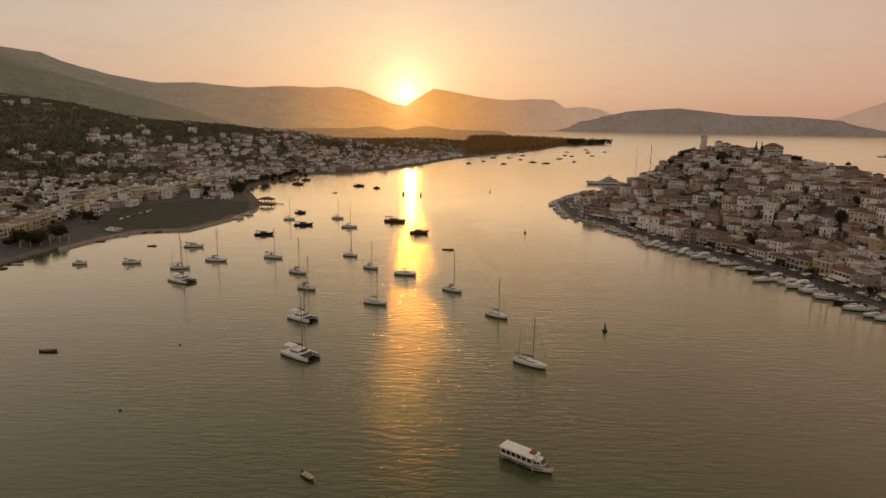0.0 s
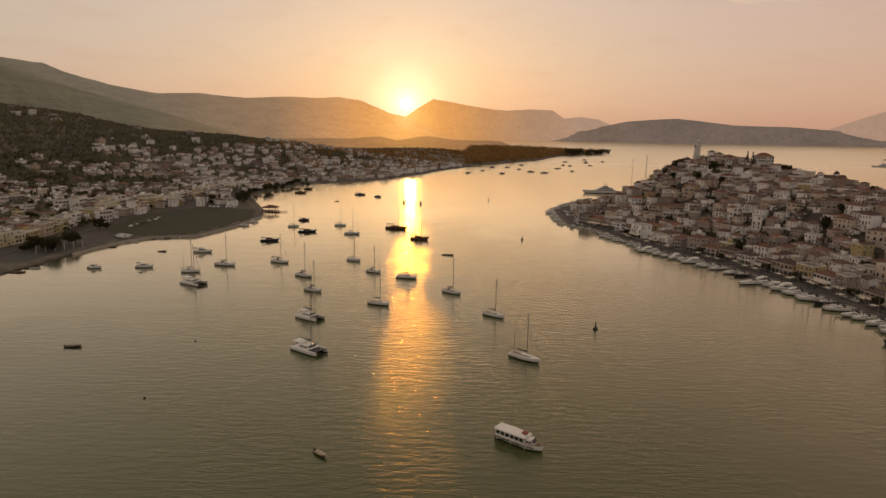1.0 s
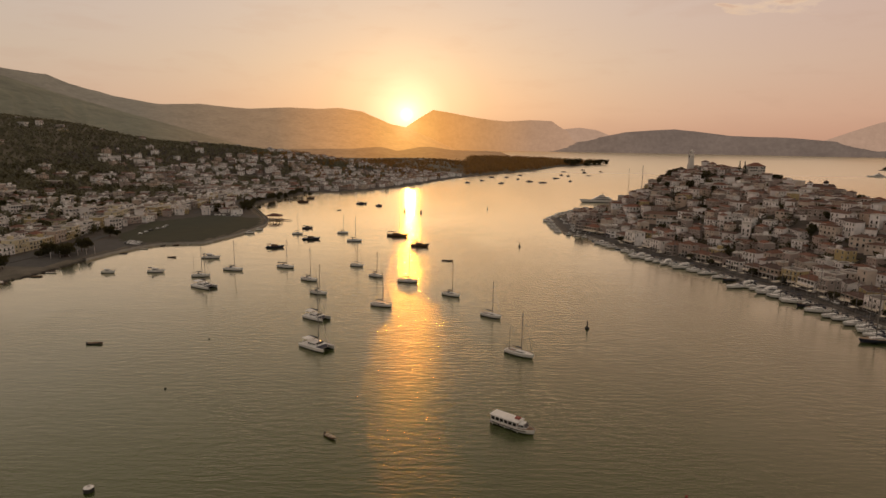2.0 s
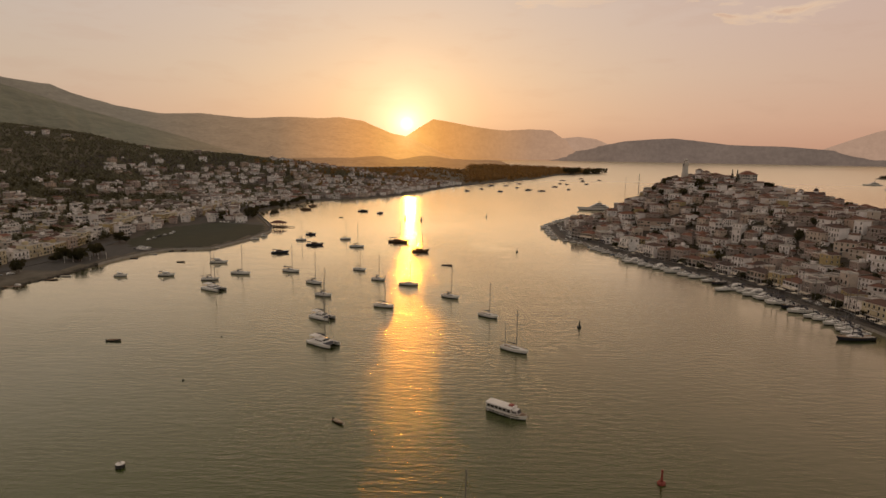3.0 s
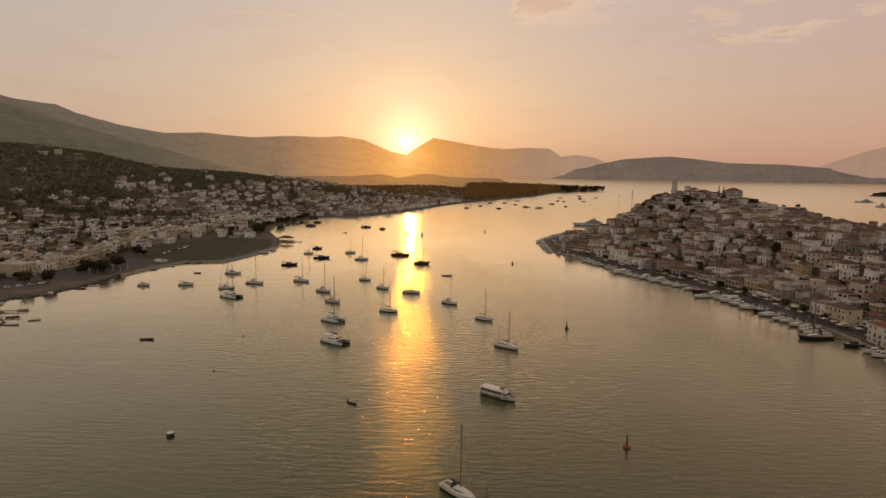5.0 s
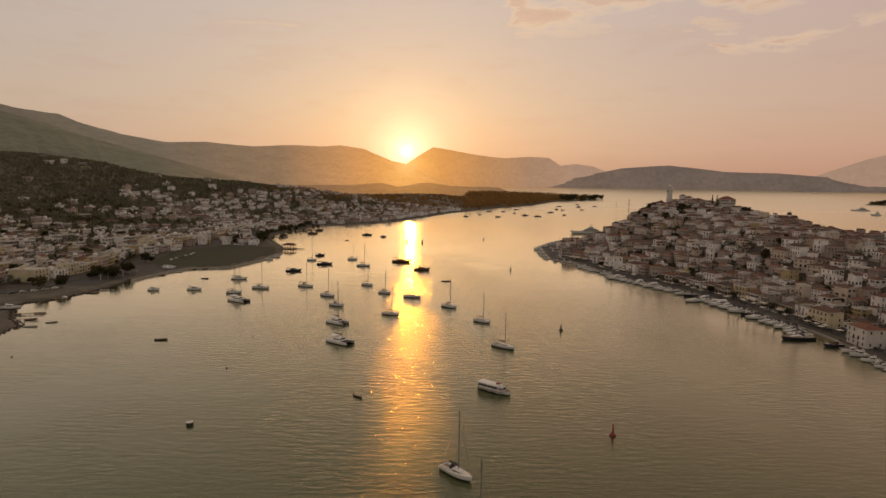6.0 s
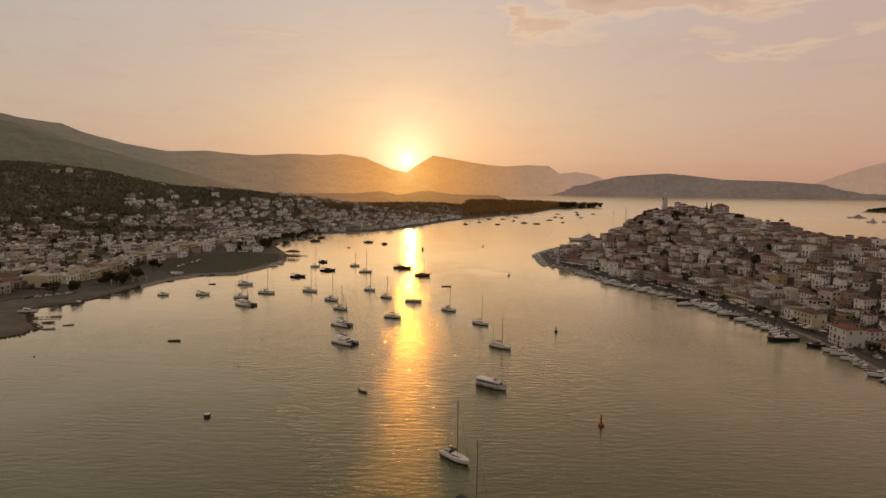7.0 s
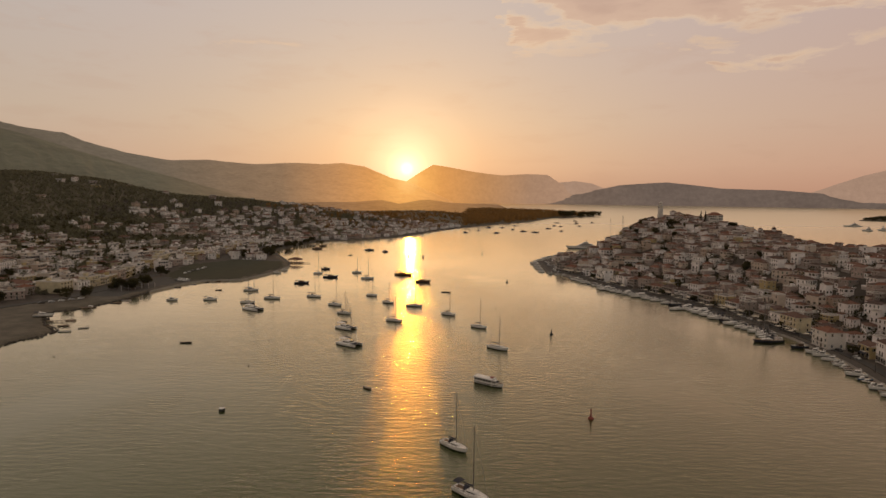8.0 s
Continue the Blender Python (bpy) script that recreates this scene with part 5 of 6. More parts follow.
WIN = [window_mesh(0.95, 1.45, 0), window_mesh(0.95, 1.45, 1), window_mesh(0.95, 1.45, 2), window_mesh(1.5, 1.3, 0), window_mesh(1.15, 2.0, 0)]
door_s = Shape()
door_s.box((0, -0.03, 1.1), (1.3, 0.14, 2.3), 0).box((0, -0.1, 1.05), (1.0, 0.06, 2.1), 1)
DOOR = door_s.mesh("door", [TRIM, SHUTTER])
shop_s = Shape()
shop_s.box((0, -0.03, 1.3), (2.7, 0.12, 2.7), 0).box((0, -0.09, 1.2), (2.3, 0.06, 2.3), 1).box((0, -0.13, 1.2), (0.1, 0.06, 2.3), 0)
SHOP = shop_s.mesh("shopfront", [TRIM, GLASS])


def house(w, d, floors, roof, wall=None, balcony=0, shop=False, chimney=False, awning=None, label="", group="houses on the island hill", side=True, solar=False, annex=0, terrace=False, pitch=0.2):
    fh = 2.95
    H = floors * fh
    wall = wall or WALLS
    o = thing("house", label, "house", group)
    s = Shape().box((0, 0, H / 2 - 1.5), (w, d, H + 3.0))
    s.box((0, -d / 2 - 0.03, fh * 1.0), (w + 0.08, 0.1, 0.14)) if floors > 1 else None
    part("wall", s, wall, o)
    r = Shape()
    if roof == "hip":
        e, rh = 0.4, min(w, d) * pitch
        hx, hy = w / 2 + e, d / 2 + e
        rx, ry = max(0.0, hx - hy), max(0.0, hy - hx)
        for z0, z1 in ((H, H + 0.16),):
            r.box((0, 0, (z0 + z1) / 2), (2 * hx, 2 * hy, z1 - z0), 1)
        z = H + 0.16
        c = [(-hx, -hy, z), (hx, -hy, z), (hx, hy, z), (-hx, hy, z)]
        a, b = ((-rx, 0, z + rh), (rx, 0, z + rh)) if rx >= ry else ((0, -ry, z + rh), (0, ry, z + rh))
        if rx >= ry:
            r.face([c[0], c[1], b, a]), r.face([c[1], c[2], b]), r.face([c[2], c[3], a, b]), r.face([c[3], c[0], a])
        else:
            r.face([c[1], c[2], b, a]), r.face([c[0], c[1], a]), r.face([c[3], c[0], a, b]), r.face([c[2], c[3], b])
        r.tube(Vector(a) + Vector((0, 0, 0.02)), Vector(b) + Vector((0.01, 0.01, 0.02)), 0.13, 0.13, 6)
        for p, q in ((c[0], a), (c[1], b if rx >= ry else a), (c[2], b), (c[3], a if rx >= ry else b)):
            r.tube(p, q, 0.1, 0.1, 5)
        part("roof", r, [TILES, TRIM], o, "hipped roof of terracotta tiles")
    elif roof == "gable":
        e, rh = 0.35, d * 0.16
        hx, hy = w / 2 + e, d / 2 + e
        z = H
        for sg in (1, -1):
            q = [(-hx, sg * hy, z), (hx, sg * hy, z), (hx, 0, z + rh), (-hx, 0, z + rh)]
            q2 = [(x, y, zz + 0.18) for x, y, zz in q]
            r.face(q if sg < 0 else q[::-1], 1)
            r.face(q2 if sg < 0 else q2[::-1], 0)
            for i in range(4):
                j = (i + 1) % 4
                r.face([q[i], q[j], q2[j], q2[i]], 1)
        for sg in (1, -1):
            r.face([(sg * w / 2, -d / 2, z), (sg * w / 2, d / 2, z), (sg * w / 2, 0, z + rh)], 1)
        r.tube((-hx, 0, z + rh + 0.18), (hx, 0, z + rh + 0.18), 0.13, 0.13, 6)
        part("roof", r, [TILES, TRIM], o, "gabled roof of terracotta tiles")
    else:
        r.box((0, 0, H + 0.06), (w - 0.3, d - 0.3, 0.12), 0)
        for sx, sy, cx, cy in ((w + 0.1, 0.25, 0, -d / 2), (w + 0.1, 0.25, 0, d / 2), (0.25, d - 0.25, -w / 2, 0), (0.25, d - 0.25, w / 2, 0)):
            r.box((cx, cy, H + 0.3), (sx, sy, 0.7), 1)
        part("roof", r, [FLATROOF, TRIM], o, "flat roof with a low parapet")
        if rnd.random() < 0.6:
            part("stair_head", Shape().box((w * rnd.uniform(-0.25, 0.25), d * 0.2, H + 1.2), (3.0, 2.6, 2.4)).box((0, d * 0.2, H + 2.45), (0.2, 0.2, 0.1)), wall, o)
        if solar:
            t = Shape().box((w * 0.25, -d * 0.2, H + 0.8), (2.0, 1.3, 0.08)).tube((w * 0.25 - 0.8, d * 0.0 - 0.1, H + 1.2), (w * 0.25 + 0.8, -0.1, H + 1.2), 0.28, 0.28, 8)
            t.box((w * 0.25, -d * 0.1, H + 0.5), (1.6, 0.1, 0.8))
            part("water_heater", t, ALLOY, o, "rooftop solar water heater")
    # openings
    kind = rnd.randrange(3)
    n = max(2, int(w / 2.7))
    for f in range(floors):
        for i in range(n):
            x = (i + 0.5) * w / n - w / 2
            if f == 0:
                if shop:
                    if i % 1 == 0 and w / n > 2.6:
                        p = part("shopfront", SHOP, None, o)
                        p.location = (x, -d / 2, 0.1)
                        continue
                if i == n // 2:
                    p = part("door", DOOR, None, o)
                    p.location = (x, -d / 2, 0)
                    continue
            if rnd.random() < 0.14:
                continue
            tall = balcony and f == 1 and abs(i - (n - 1) / 2) < 1
            p = part("window", WIN[4 if tall else kind], None, o)
            p.location = (x, -d / 2, f * fh + (1.15 if tall else 1.65))
    if side:
        ns = max(1, int(d / 3.6))
        for sg in (-1, 1):
            for f in range(floors):
                for i in range(ns):
                    if rnd.random() < 0.42:
                        continue
                    p = part("window", WIN[kind], None, o)
                    p.location = (sg * w / 2, (i + 0.5) * d / ns - d / 2, f * fh + 1.65)
                    p.rotation_euler = (0, 0, radians(90 * sg))
    for k in range(balcony):
        f = 1 + k
        if f >= floors:
            break
        b = Shape().box((0, -d / 2 - 0.55, f * fh), (w * 0.55, 1.1, 0.16), 0)
        for i in range(int(w * 0.55 / 0.5) + 1):
            b.box((-w * 0.275 + i * 0.5, -d / 2 - 1.05, f * fh + 0.5), (0.05, 0.05, 0.9), 1)
        b.box((0, -d / 2 - 1.05, f * fh + 0.98), (w * 0.55, 0.07, 0.07), 1)
        part("balcony", b, [TRIM, SHUTTER], o)
    if awning is not None:
        a = Shape()
        q = [(-w / 2 + 0.3, -d / 2, 3.0), (w / 2 - 0.3, -d / 2, 3.0), (w / 2 - 0.3, -d / 2 - 2.6, 2.4), (-w / 2 + 0.3, -d / 2 - 2.6, 2.4)]
        a.face(q[::-1]), a.face([(x, y, z - 0.05) for x, y, z in q])
        a.box((0, -d / 2 - 2.6, 2.3), (w - 0.6, 0.04, 0.3))
        for sg in (1, -1):
            a.tube((sg * (w / 2 - 0.4), -d / 2 - 2.55, 0), (sg * (w / 2 - 0.4), -d / 2 - 2.55, 2.4), 0.05, 0.05, 5)
        part("awning", a, awning, o)
    if annex:
        ax, aw, ad, ah = annex * (w / 2 + 1.7), 3.6, d * 0.62, 2.7
        an = part("annex", Shape().box((ax, -d * 0.12, ah / 2 - 1.5), (aw, ad, ah + 3.0)), wall, o)
        lean = Shape()
        q = [(ax - annex * 1.75, -d * 0.12 - ad / 2 - 0.3, ah + 0.9), (ax + annex * 2.1, -d * 0.12 - ad / 2 - 0.3, ah), (ax + annex * 2.1, -d * 0.12 + ad / 2 + 0.3, ah), (ax - annex * 1.75, -d * 0.12 + ad / 2 + 0.3, ah + 0.9)]
        q = q if annex > 0 else q[::-1]
        lean.face([(x, y, z + 0.14) for x, y, z in q])
        lean.face(q[::-1])
        for i in range(4):
            j = (i + 1) % 4
            lean.face([q[i], q[j], (*q[j][:2], q[j][2] + 0.14), (*q[i][:2], q[i][2] + 0.14)])
        part("lean_to_roof", lean, TILES, o)
        p = part("window", WIN[kind], None, o)
        p.location = (ax, -d * 0.12 - ad / 2, 1.5)
    if terrace:
        t = Shape()
        t.box((0, -d / 2 - 2.0, -1.3), (w * 0.9, 4.0, 2.5), 0)
        for sx, sy, cx, cy in ((w * 0.9, 0.25, 0, -d / 2 - 4.0), (0.25, 4.0, -w * 0.45, -d / 2 - 2.0), (0.25, 4.0, w * 0.45, -d / 2 - 2.0)):
            t.box((cx, cy, 0.25), (sx, sy, 0.9), 1)
        part("terrace", t, [CONCRETE, wall], o)
    if chimney:
        part("chimney", Shape().box((w * 0.28, d * 0.1, H + 1.0), (0.7, 0.6, 2.0)).box((w * 0.28, d * 0.1, H + 2.05), (0.9, 0.8, 0.12)), wall, o)
    return o


def grad(chart, x, y):
    e = 4.0
    return math.degrees(math.atan2(chart(x, y + e) - chart(x, y - e), chart(x + e, y) - chart(x - e, y)))     # inland bearing


def ground_z(fn, x, y):
    return float(fn(np.float64(x), np.float64(y))[0])


# kinds of island house: width, depth, floors, roof and extras
ISLE_KINDS = [(11.0, 8.5, 2, "hip", dict(terrace=True, balcony=1)), (9.0, 8.0, 2, "hip", dict(chimney=True, annex=1)), (12.5, 8.5, 2, "gable", dict(annex=-1)), (8.5, 8.0, 2, "hip", dict(chimney=True, terrace=True)), (9.5, 8.5, 2, "flat", dict(annex=1, balcony=1)),
              (11.5, 8.5, 3, "hip", dict(balcony=1, annex=-1)), (9.0, 8.5, 2, "hip", dict(terrace=True)), (9.5, 7.5, 1, "gable", dict(terrace=True)), (10.0, 8.5, 2, "flat", dict(terrace=True)), (13.0, 9.0, 2, "hip", dict(chimney=True)), (8.0, 8.0, 3, "gable", dict(annex=1, terrace=True)), (14.0, 9.5, 2, "hip", dict(balcony=1)), (7.0, 7.0, 3, "flat", dict(terrace=True, balcony=1))]
FRONT_KINDS = [(12.0, 10.0, 3, "hip", dict(shop=True, balcony=1)), (10.5, 9.5, 3, "hip", dict(shop=True, balcony=2)), (13.5, 10.0, 2, "hip", dict(shop=True, awning=CREAM)), (9.5, 9.0, 2, "gable", dict(shop=True, awning=CANVAS, balcony=1)),
               (11.0, 9.5, 3, "flat", dict(shop=True, balcony=2, awning=CREAM)), (15.0, 10.5, 2, "hip", dict(shop=True, balcony=1, chimney=True)), (8.0, 9.0, 2, "flat", dict(shop=True, awning=CANVAS))]
TOWN_KINDS = [(12.0, 10.0, 2, "flat", dict(solar=True)), (11.0, 9.5, 3, "flat", dict(balcony=2)), (10.0, 9.0, 2, "hip", {}), (13.0, 10.0, 2, "flat", dict(balcony=1, solar=True)), (9.0, 8.5, 1, "hip", {}), (12.5, 10.0, 3, "flat", dict(balcony=2, solar=True)), (9.5, 9.0, 2, "gable", {})]
made = {}


def colour_word(kind):
    return {"hip": "white-walled house with a hipped terracotta roof", "gable": "plastered house with a gabled tile roof", "flat": "pale flat-roofed house with shuttered windows"}[kind]


def sized():
    return Matrix.Diagonal((rnd.choice((-1, 1)) * rnd.uniform(0.58, 1.22), rnd.uniform(0.66, 1.08), rnd.uniform(0.72, 1.14), 1))


def place_house(kinds, k, x, y, z, turn, group, wall=None, where="", snug=False):
    w, d, fl, roof, extra = kinds[k]
    key = (id(kinds), k, wall.name if wall else "", group)
    if key not in made:
        made[key] = house(w, d, fl, roof, wall, label=("two-storey " if fl == 2 else "three-storey " if fl == 3 else "low ") + colour_word(roof) + where, group=group, **extra)
        made[key].matrix_basis = pose(x, y, z, 0, 0, turn)
        return made[key]
    fit = Matrix.Diagonal((rnd.choice((-1, 1)), rnd.uniform(0.9, 1.1), rnd.uniform(0.9, 1.12), 1)) if snug else sized()
    return copy_thing(made[key], pose(x, y, z, 0, 0, turn) @ fit)


class Quarter:
    """Houses too many to pick apart: like the single ones, but joined into one object."""

    def __init__(self, mats):
        self.v, self.f, self.m, self.mats, self.n = [], [], [], mats, 0
        self.slot = {m.name: i for i, m in enumerate(mats)}
        self.cache = {}

    def add(self, key, proto, m):
        if key not in self.cache:
            vv, ff, mm, n = [], [], [], 0
            for o in proto.children:
                me = o.data
                loc = np.array(o.matrix_basis)
                co = np.empty(len(me.vertices) * 3)
                me.vertices.foreach_get("co", co)
                co = co.reshape(-1, 3) @ loc[:3, :3].T + loc[:3, 3]
                vv.append(co)
                names = [SWAP.get(q.name, q.name) for q in me.materials]
                for p in me.polygons:
                    ff.append([i + n for i in p.vertices])
                    mm.append(self.slot[names[p.material_index]])
                n += len(co)
            self.cache[key] = (np.concatenate(vv), ff, mm)
        co, ff, mm = self.cache[key]
        t = np.array(m)
        self.v.append(co @ t[:3, :3].T + t[:3, 3])
        n = self.n
        self.f.extend([[i + n for i in q] for q in ff])
        self.m.extend(mm)
        self.n += len(co)

    def finish(self, name, label):
        me = bpy.data.meshes.new(name)
        me.from_pydata(np.concatenate(self.v).tolist(), [], self.f)
        for q in self.mats:
            me.materials.append(q)
        me.polygons.foreach_set("material_index", self.m)
        return tagged(new(name, me), label, "houses", kind="stuff")


SWAP = {WALLS.name: FARWALL.name, TILES.name: FARTILE.name, FLATROOF.name: FARFLAT.name}
JOINED = [CREAMWALL, FARWALL, FARTILE, TILES, WALLS, FLATROOF, FARFLAT, OCHRE, TRIM, GLASS, SHUTTER, CONCRETE, ALLOY, CREAM, CANVAS]


def join_house(quarter, kinds, k, x, y, z, turn, group, wall=None):
    key = (id(kinds), k, wall.name if wall else "", group)
    if key in made:
        quarter.add(key, made[key], pose(x, y, z, 0, 0, turn) @ sized())
        return True
    return False


taken = []


def free(x, y, r):
    return all((x - a) ** 2 + (y - b) ** 2 > ((r + c) * 0.5) ** 2 for a, b, c in taken)


# the clock tower on the summit
def clock_tower():
    o = thing("clock_tower", "white clock tower with a small open belfry on the summit", "tower")
    part("base", Shape().box((0, 0, -1.0), (4.4, 4.4, 5.0)).box((0, 0, 1.6), (4.7, 4.7, 0.25)), TRIM, o)
    part("shaft", Shape().box((0, 0, 6.0), (3.7, 3.7, 8.7)).box((0, 0, 10.5), (4.1, 4.1, 0.3)), TRIM, o)
    for a in range(4):
        f = part("clock_face", Shape().rings([[(math.cos(t) * 0.95, -1.86 - dy, 8.8 + math.sin(t) * 0.95) for t in (i * math.pi / 8 for i in range(16))] for dy in (0.0, 0.08)], 0), GLASS if a % 2 else CREAM, o)
        f.rotation_euler = (0, 0, a * math.pi / 2)
    bel = Shape()
    for sx in (-1, 1):
        for sy in (-1, 1):
            bel.box((sx * 1.2, sy * 1.2, 11.8), (0.6, 0.6, 2.4))
    bel.box((0, 0, 13.1), (3.3, 3.3, 0.35))
    part("belfry", bel, TRIM, o)
    part("cupola", Shape().rings([[(math.cos(t) * r, math.sin(t) * r, z) for t in (i * math.pi / 6 for i in range(12))] for r, z in ((1.4, 13.2), (1.25, 13.9), (0.7, 14.5), (0.12, 14.9))], 0), TRIM, o, smooth=True)
    return o


clock_tower().matrix_basis = pose(277.5, 689.0, 57.5, 0, 0, 8) @ Matrix.Scale(1.32, 4)
taken += [(277.5, 689, 22), (268, 676, 12), (286, 676, 12)]


def church():
    o = thing("church", "cream church with a terracotta roof, bell tower and small dome", "church")
    part("wall", Shape().box((0, 0, 3.0), (17, 9, 9.0)), WALLS, o)
    r = Shape()
    for sg in (1, -1):
        r.face([(-9, sg * 5, 7.4), (9, sg * 5, 7.4), (9, 0, 9.6), (-9, 0, 9.6)][::sg])
        r.face([(sg * 8.5, -4.5, 7.4), (sg * 8.5, 4.5, 7.4), (sg * 8.5, 0, 9.5)])
    r.tube((-9, 0, 9.6), (9, 0, 9.6), 0.15, 0.15, 6)
    part("roof", r, TILES, o)
    part("drum", Shape().tube((2, 0, 8), (2, 0, 10.6), 2.0, 2.0, 12), WALLS, o)
    part("dome", Shape().rings([[(2 + math.cos(t) * q, math.sin(t) * q, z) for t in (i * math.pi / 8 for i in range(16))] for q, z in ((2.3, 10.6), (2.1, 11.6), (1.4, 12.5), (0.3, 13.0))], 0), TILES, o, smooth=True)
    part("cross", Shape().box((2, 0, 13.7), (0.12, 0.12, 1.4)).box((2, 0, 13.9), (0.7, 0.1, 0.12)), ALLOY, o)
    tw = part("bell_tower", Shape().box((-11, 0, 4.5), (3.6, 3.6, 12)).box((-11, 0, 10.6), (4.0, 4.0, 0.3)), WALLS, o)
    op = Shape()
    for sx, sy in ((0, -1), (1, 0), (-1, 0), (0, 1)):
        op.box((-11 + sx * 1.82, sy * 1.82, 8.8), (1.1 if sx == 0 else 0.08, 1.1 if sy == 0 else 0.08, 1.9))
    part("opening", op, GLASS, tw)
    part("tower_roof", Shape().box((-11, 0, 11.4), (3.8, 3.8, 1.4), 0, 0, 0.15), TILES, o)
    for i in range(5):
        p = part("window", WIN[4], None, o)
        p.location = (-6.5 + i * 3.2, -4.5, 4.4)
    p = part("door", DOOR, None, o)
    p.location = (5, -4.5, 0)
    return o


church().matrix_basis = pose(371, 585, 34.6, 0, 0, -8) @ Matrix.Scale(1.12, 4)
taken += [(371, 585, 20), (358, 586, 13), (382, 584, 14)]

# the broad white house on the crest and its neighbours
crest = house(16.5, 11, 2, "hip", TRIM, label="broad white house with a low hipped tile roof on the crest", group="houses on the island hill", pitch=0.34)
put(crest, 323, 629, 4, 54.8)
put(house(13, 9, 1, "hip", label="low white house with a hipped tile roof below the crest", group="houses on the island hill"), 339, 620, -6, ground_z(island_height, 339, 620) - 0.4)
put(house(24, 11, 2, "flat", CONCRETE, label="long grey concrete building above the point", group="houses on the island hill"), 203, 668, 6, ground_z(island_height, 203, 668) - 0.5)
put(house(15, 11, 2, "hip", label="large cream house with a hipped roof on the waterfront", group="houses along the island quay", balcony=1, shop=True), 184.5, 420, -62, 1.6)
taken += [(323, 631, 19), (339, 620, 14), (309, 631, 9), (197, 667, 16), (209, 669, 16), (184.5, 420, 17)]

put(house(34, 12, 2, "hip", label="long house under a broad red-brown tile roof near the point", group="houses on the island hill"), 190, 517, -21, ground_z(island_height, 190, 517) - 1.0)
put(house(17, 9, 2, "flat", TRIM, label="plain white block with a flat roof behind the quay", group="houses on the island hill", side=False), 187, 498, -24, ground_z(island_height, 187, 498) - 1.0)
put(house(14, 9, 2, "hip", TRIM, label="white house with a low tile roof behind the point", group="houses on the island hill", awning=CREAM), 158, 490, -40, ground_z(island_height, 158, 490) - 0.3)
put(house(9, 8, 3, "flat", TRIM, label="tall narrow white house on the slope", group="houses on the island hill", balcony=2), 257, 566, -16, ground_z(island_height, 257, 566) - 0.5)
taken += [(180, 521, 14), (190, 517, 16), (200, 513, 14), (183, 500, 12), (191, 496, 12), (158, 490, 15), (257, 566, 11)]

put(house(13, 10, 3, "hip", TRIM, label="tall white house with narrow windows on the waterfront", group="houses along the island quay", balcony=1), 206.0, 207.0, -88, 1.5)
put(house(14, 10, 3, "hip", CREAMWALL, label="cream three-storey house with a balcony on the waterfront", group="houses along the island quay", balcony=2, shop=True), 210.5, 247.0, -80, 1.5)
taken += [(207.0, 203, 13), (207.0, 211, 13), (210, 251, 13), (211, 243, 13)]

# the big cream house by the mainland spit and the white one at the shore
put(house(13, 21, 3, "flat", CREAMWALL, label="large cream three-storey house with a blank flank", group="houses of the mainland town", balcony=2, side=False), -313, 349, 84, ground_z(mainland_height, -313, 349))
put(house(13, 10, 2, "flat", label="white flat-roofed house with a balcony by the shore", group="houses of the mainland town", balcony=1), -323, 318, 40, ground_z(mainland_height, -323, 318))
taken += [(-313, 344, 20), (-313, 354, 20), (-323, 318, 15)]
# villas on the mainland hill
for hx, hy, hw, hf, wm in ((-704, 1060, 18, 1, OCHRE), (-716, 1072, 14, 2, None), (-760, 1040, 14, 2, None), (-572, 985, 20, 3, None), (-592, 992, 16, 2, None), (-593, 842, 13, 2, None), (-640, 800, 13, 1, None), (-547, 810, 12, 2, None), (-515, 742, 16, 2, None)):
    put(house(hw, 10, hf, "flat", wm, label="pale villa standing alone on the wooded hill", group="villas on the mainland hill", balcony=1), hx, hy, rnd.uniform(-15, 30), ground_z(mainland_height, hx, hy) - 0.3)
    taken.append((hx, hy, 16))


# the pavilion on its jetty
def pavilion():
    o = thing("pavilion", "open wooden pavilion with a hipped roof on a jetty", "pavilion")
    part("deck", Shape().box((0, 0, 0.9), (17, 10, 0.35)).box((12, -1, 0.8), (12, 3, 0.3)), TEAK, o)
    for i in range(5):
        for sy in (-1, 1):
            part("post", Shape().tube((-6.4 + i * 3.2, sy * 3.8, 1.0), (-6.4 + i * 3.2, sy * 3.8, 4.6), 0.22, 0.2, 8), VARNISH, o)
            part("pile", Shape().tube((-7.0 + i * 3.5, sy * 4.2, -1.5), (-7.0 + i * 3.5, sy * 4.2, 0.8), 0.25, 0.25, 8), VARNISH, o)
    part("roof", Shape().box((0, 0, 4.75), (16, 10.5, 0.35)).box((0, 0, 5.9), (15.6, 10, 2.0), 0, 0, 0.3), TILES, o)
    part("eaves_beam", Shape().box((0, -3.8, 4.5), (14.5, 0.3, 0.35)).box((0, 3.8, 4.5), (14.5, 0.3, 0.35)), VARNISH, o)
    return o


put(pavilion(), -184, 586, -3)


# the row of houses along the island quay
FRONT = along(offset(ISLE_QUAY[1:15], 18.5), 1.0)
s, i = 2.0, 0
while s < len(FRONT) - 8:
    k = rnd.randrange(len(FRONT_KINDS))
    w = FRONT_KINDS[k][0]
    x, y, h = FRONT[min(len(FRONT) - 1, int(s + w / 2))]
    if free(x, y, 8.0):
        turn = math.degrees(h)
        place_house(FRONT_KINDS, k, x, y, 1.45, turn, "houses along the island quay", OCHRE if rnd.random() < 0.08 else None, " on the waterfront")
        taken.append((x, y, 12.5))
    s += w + rnd.choice([0.0, 0.3, 0.6, 2.5])

def z_top(x, y):
    """Near the summit, where the houses stay low."""
    return y > 590 and ISLE_D(x, y) > 95


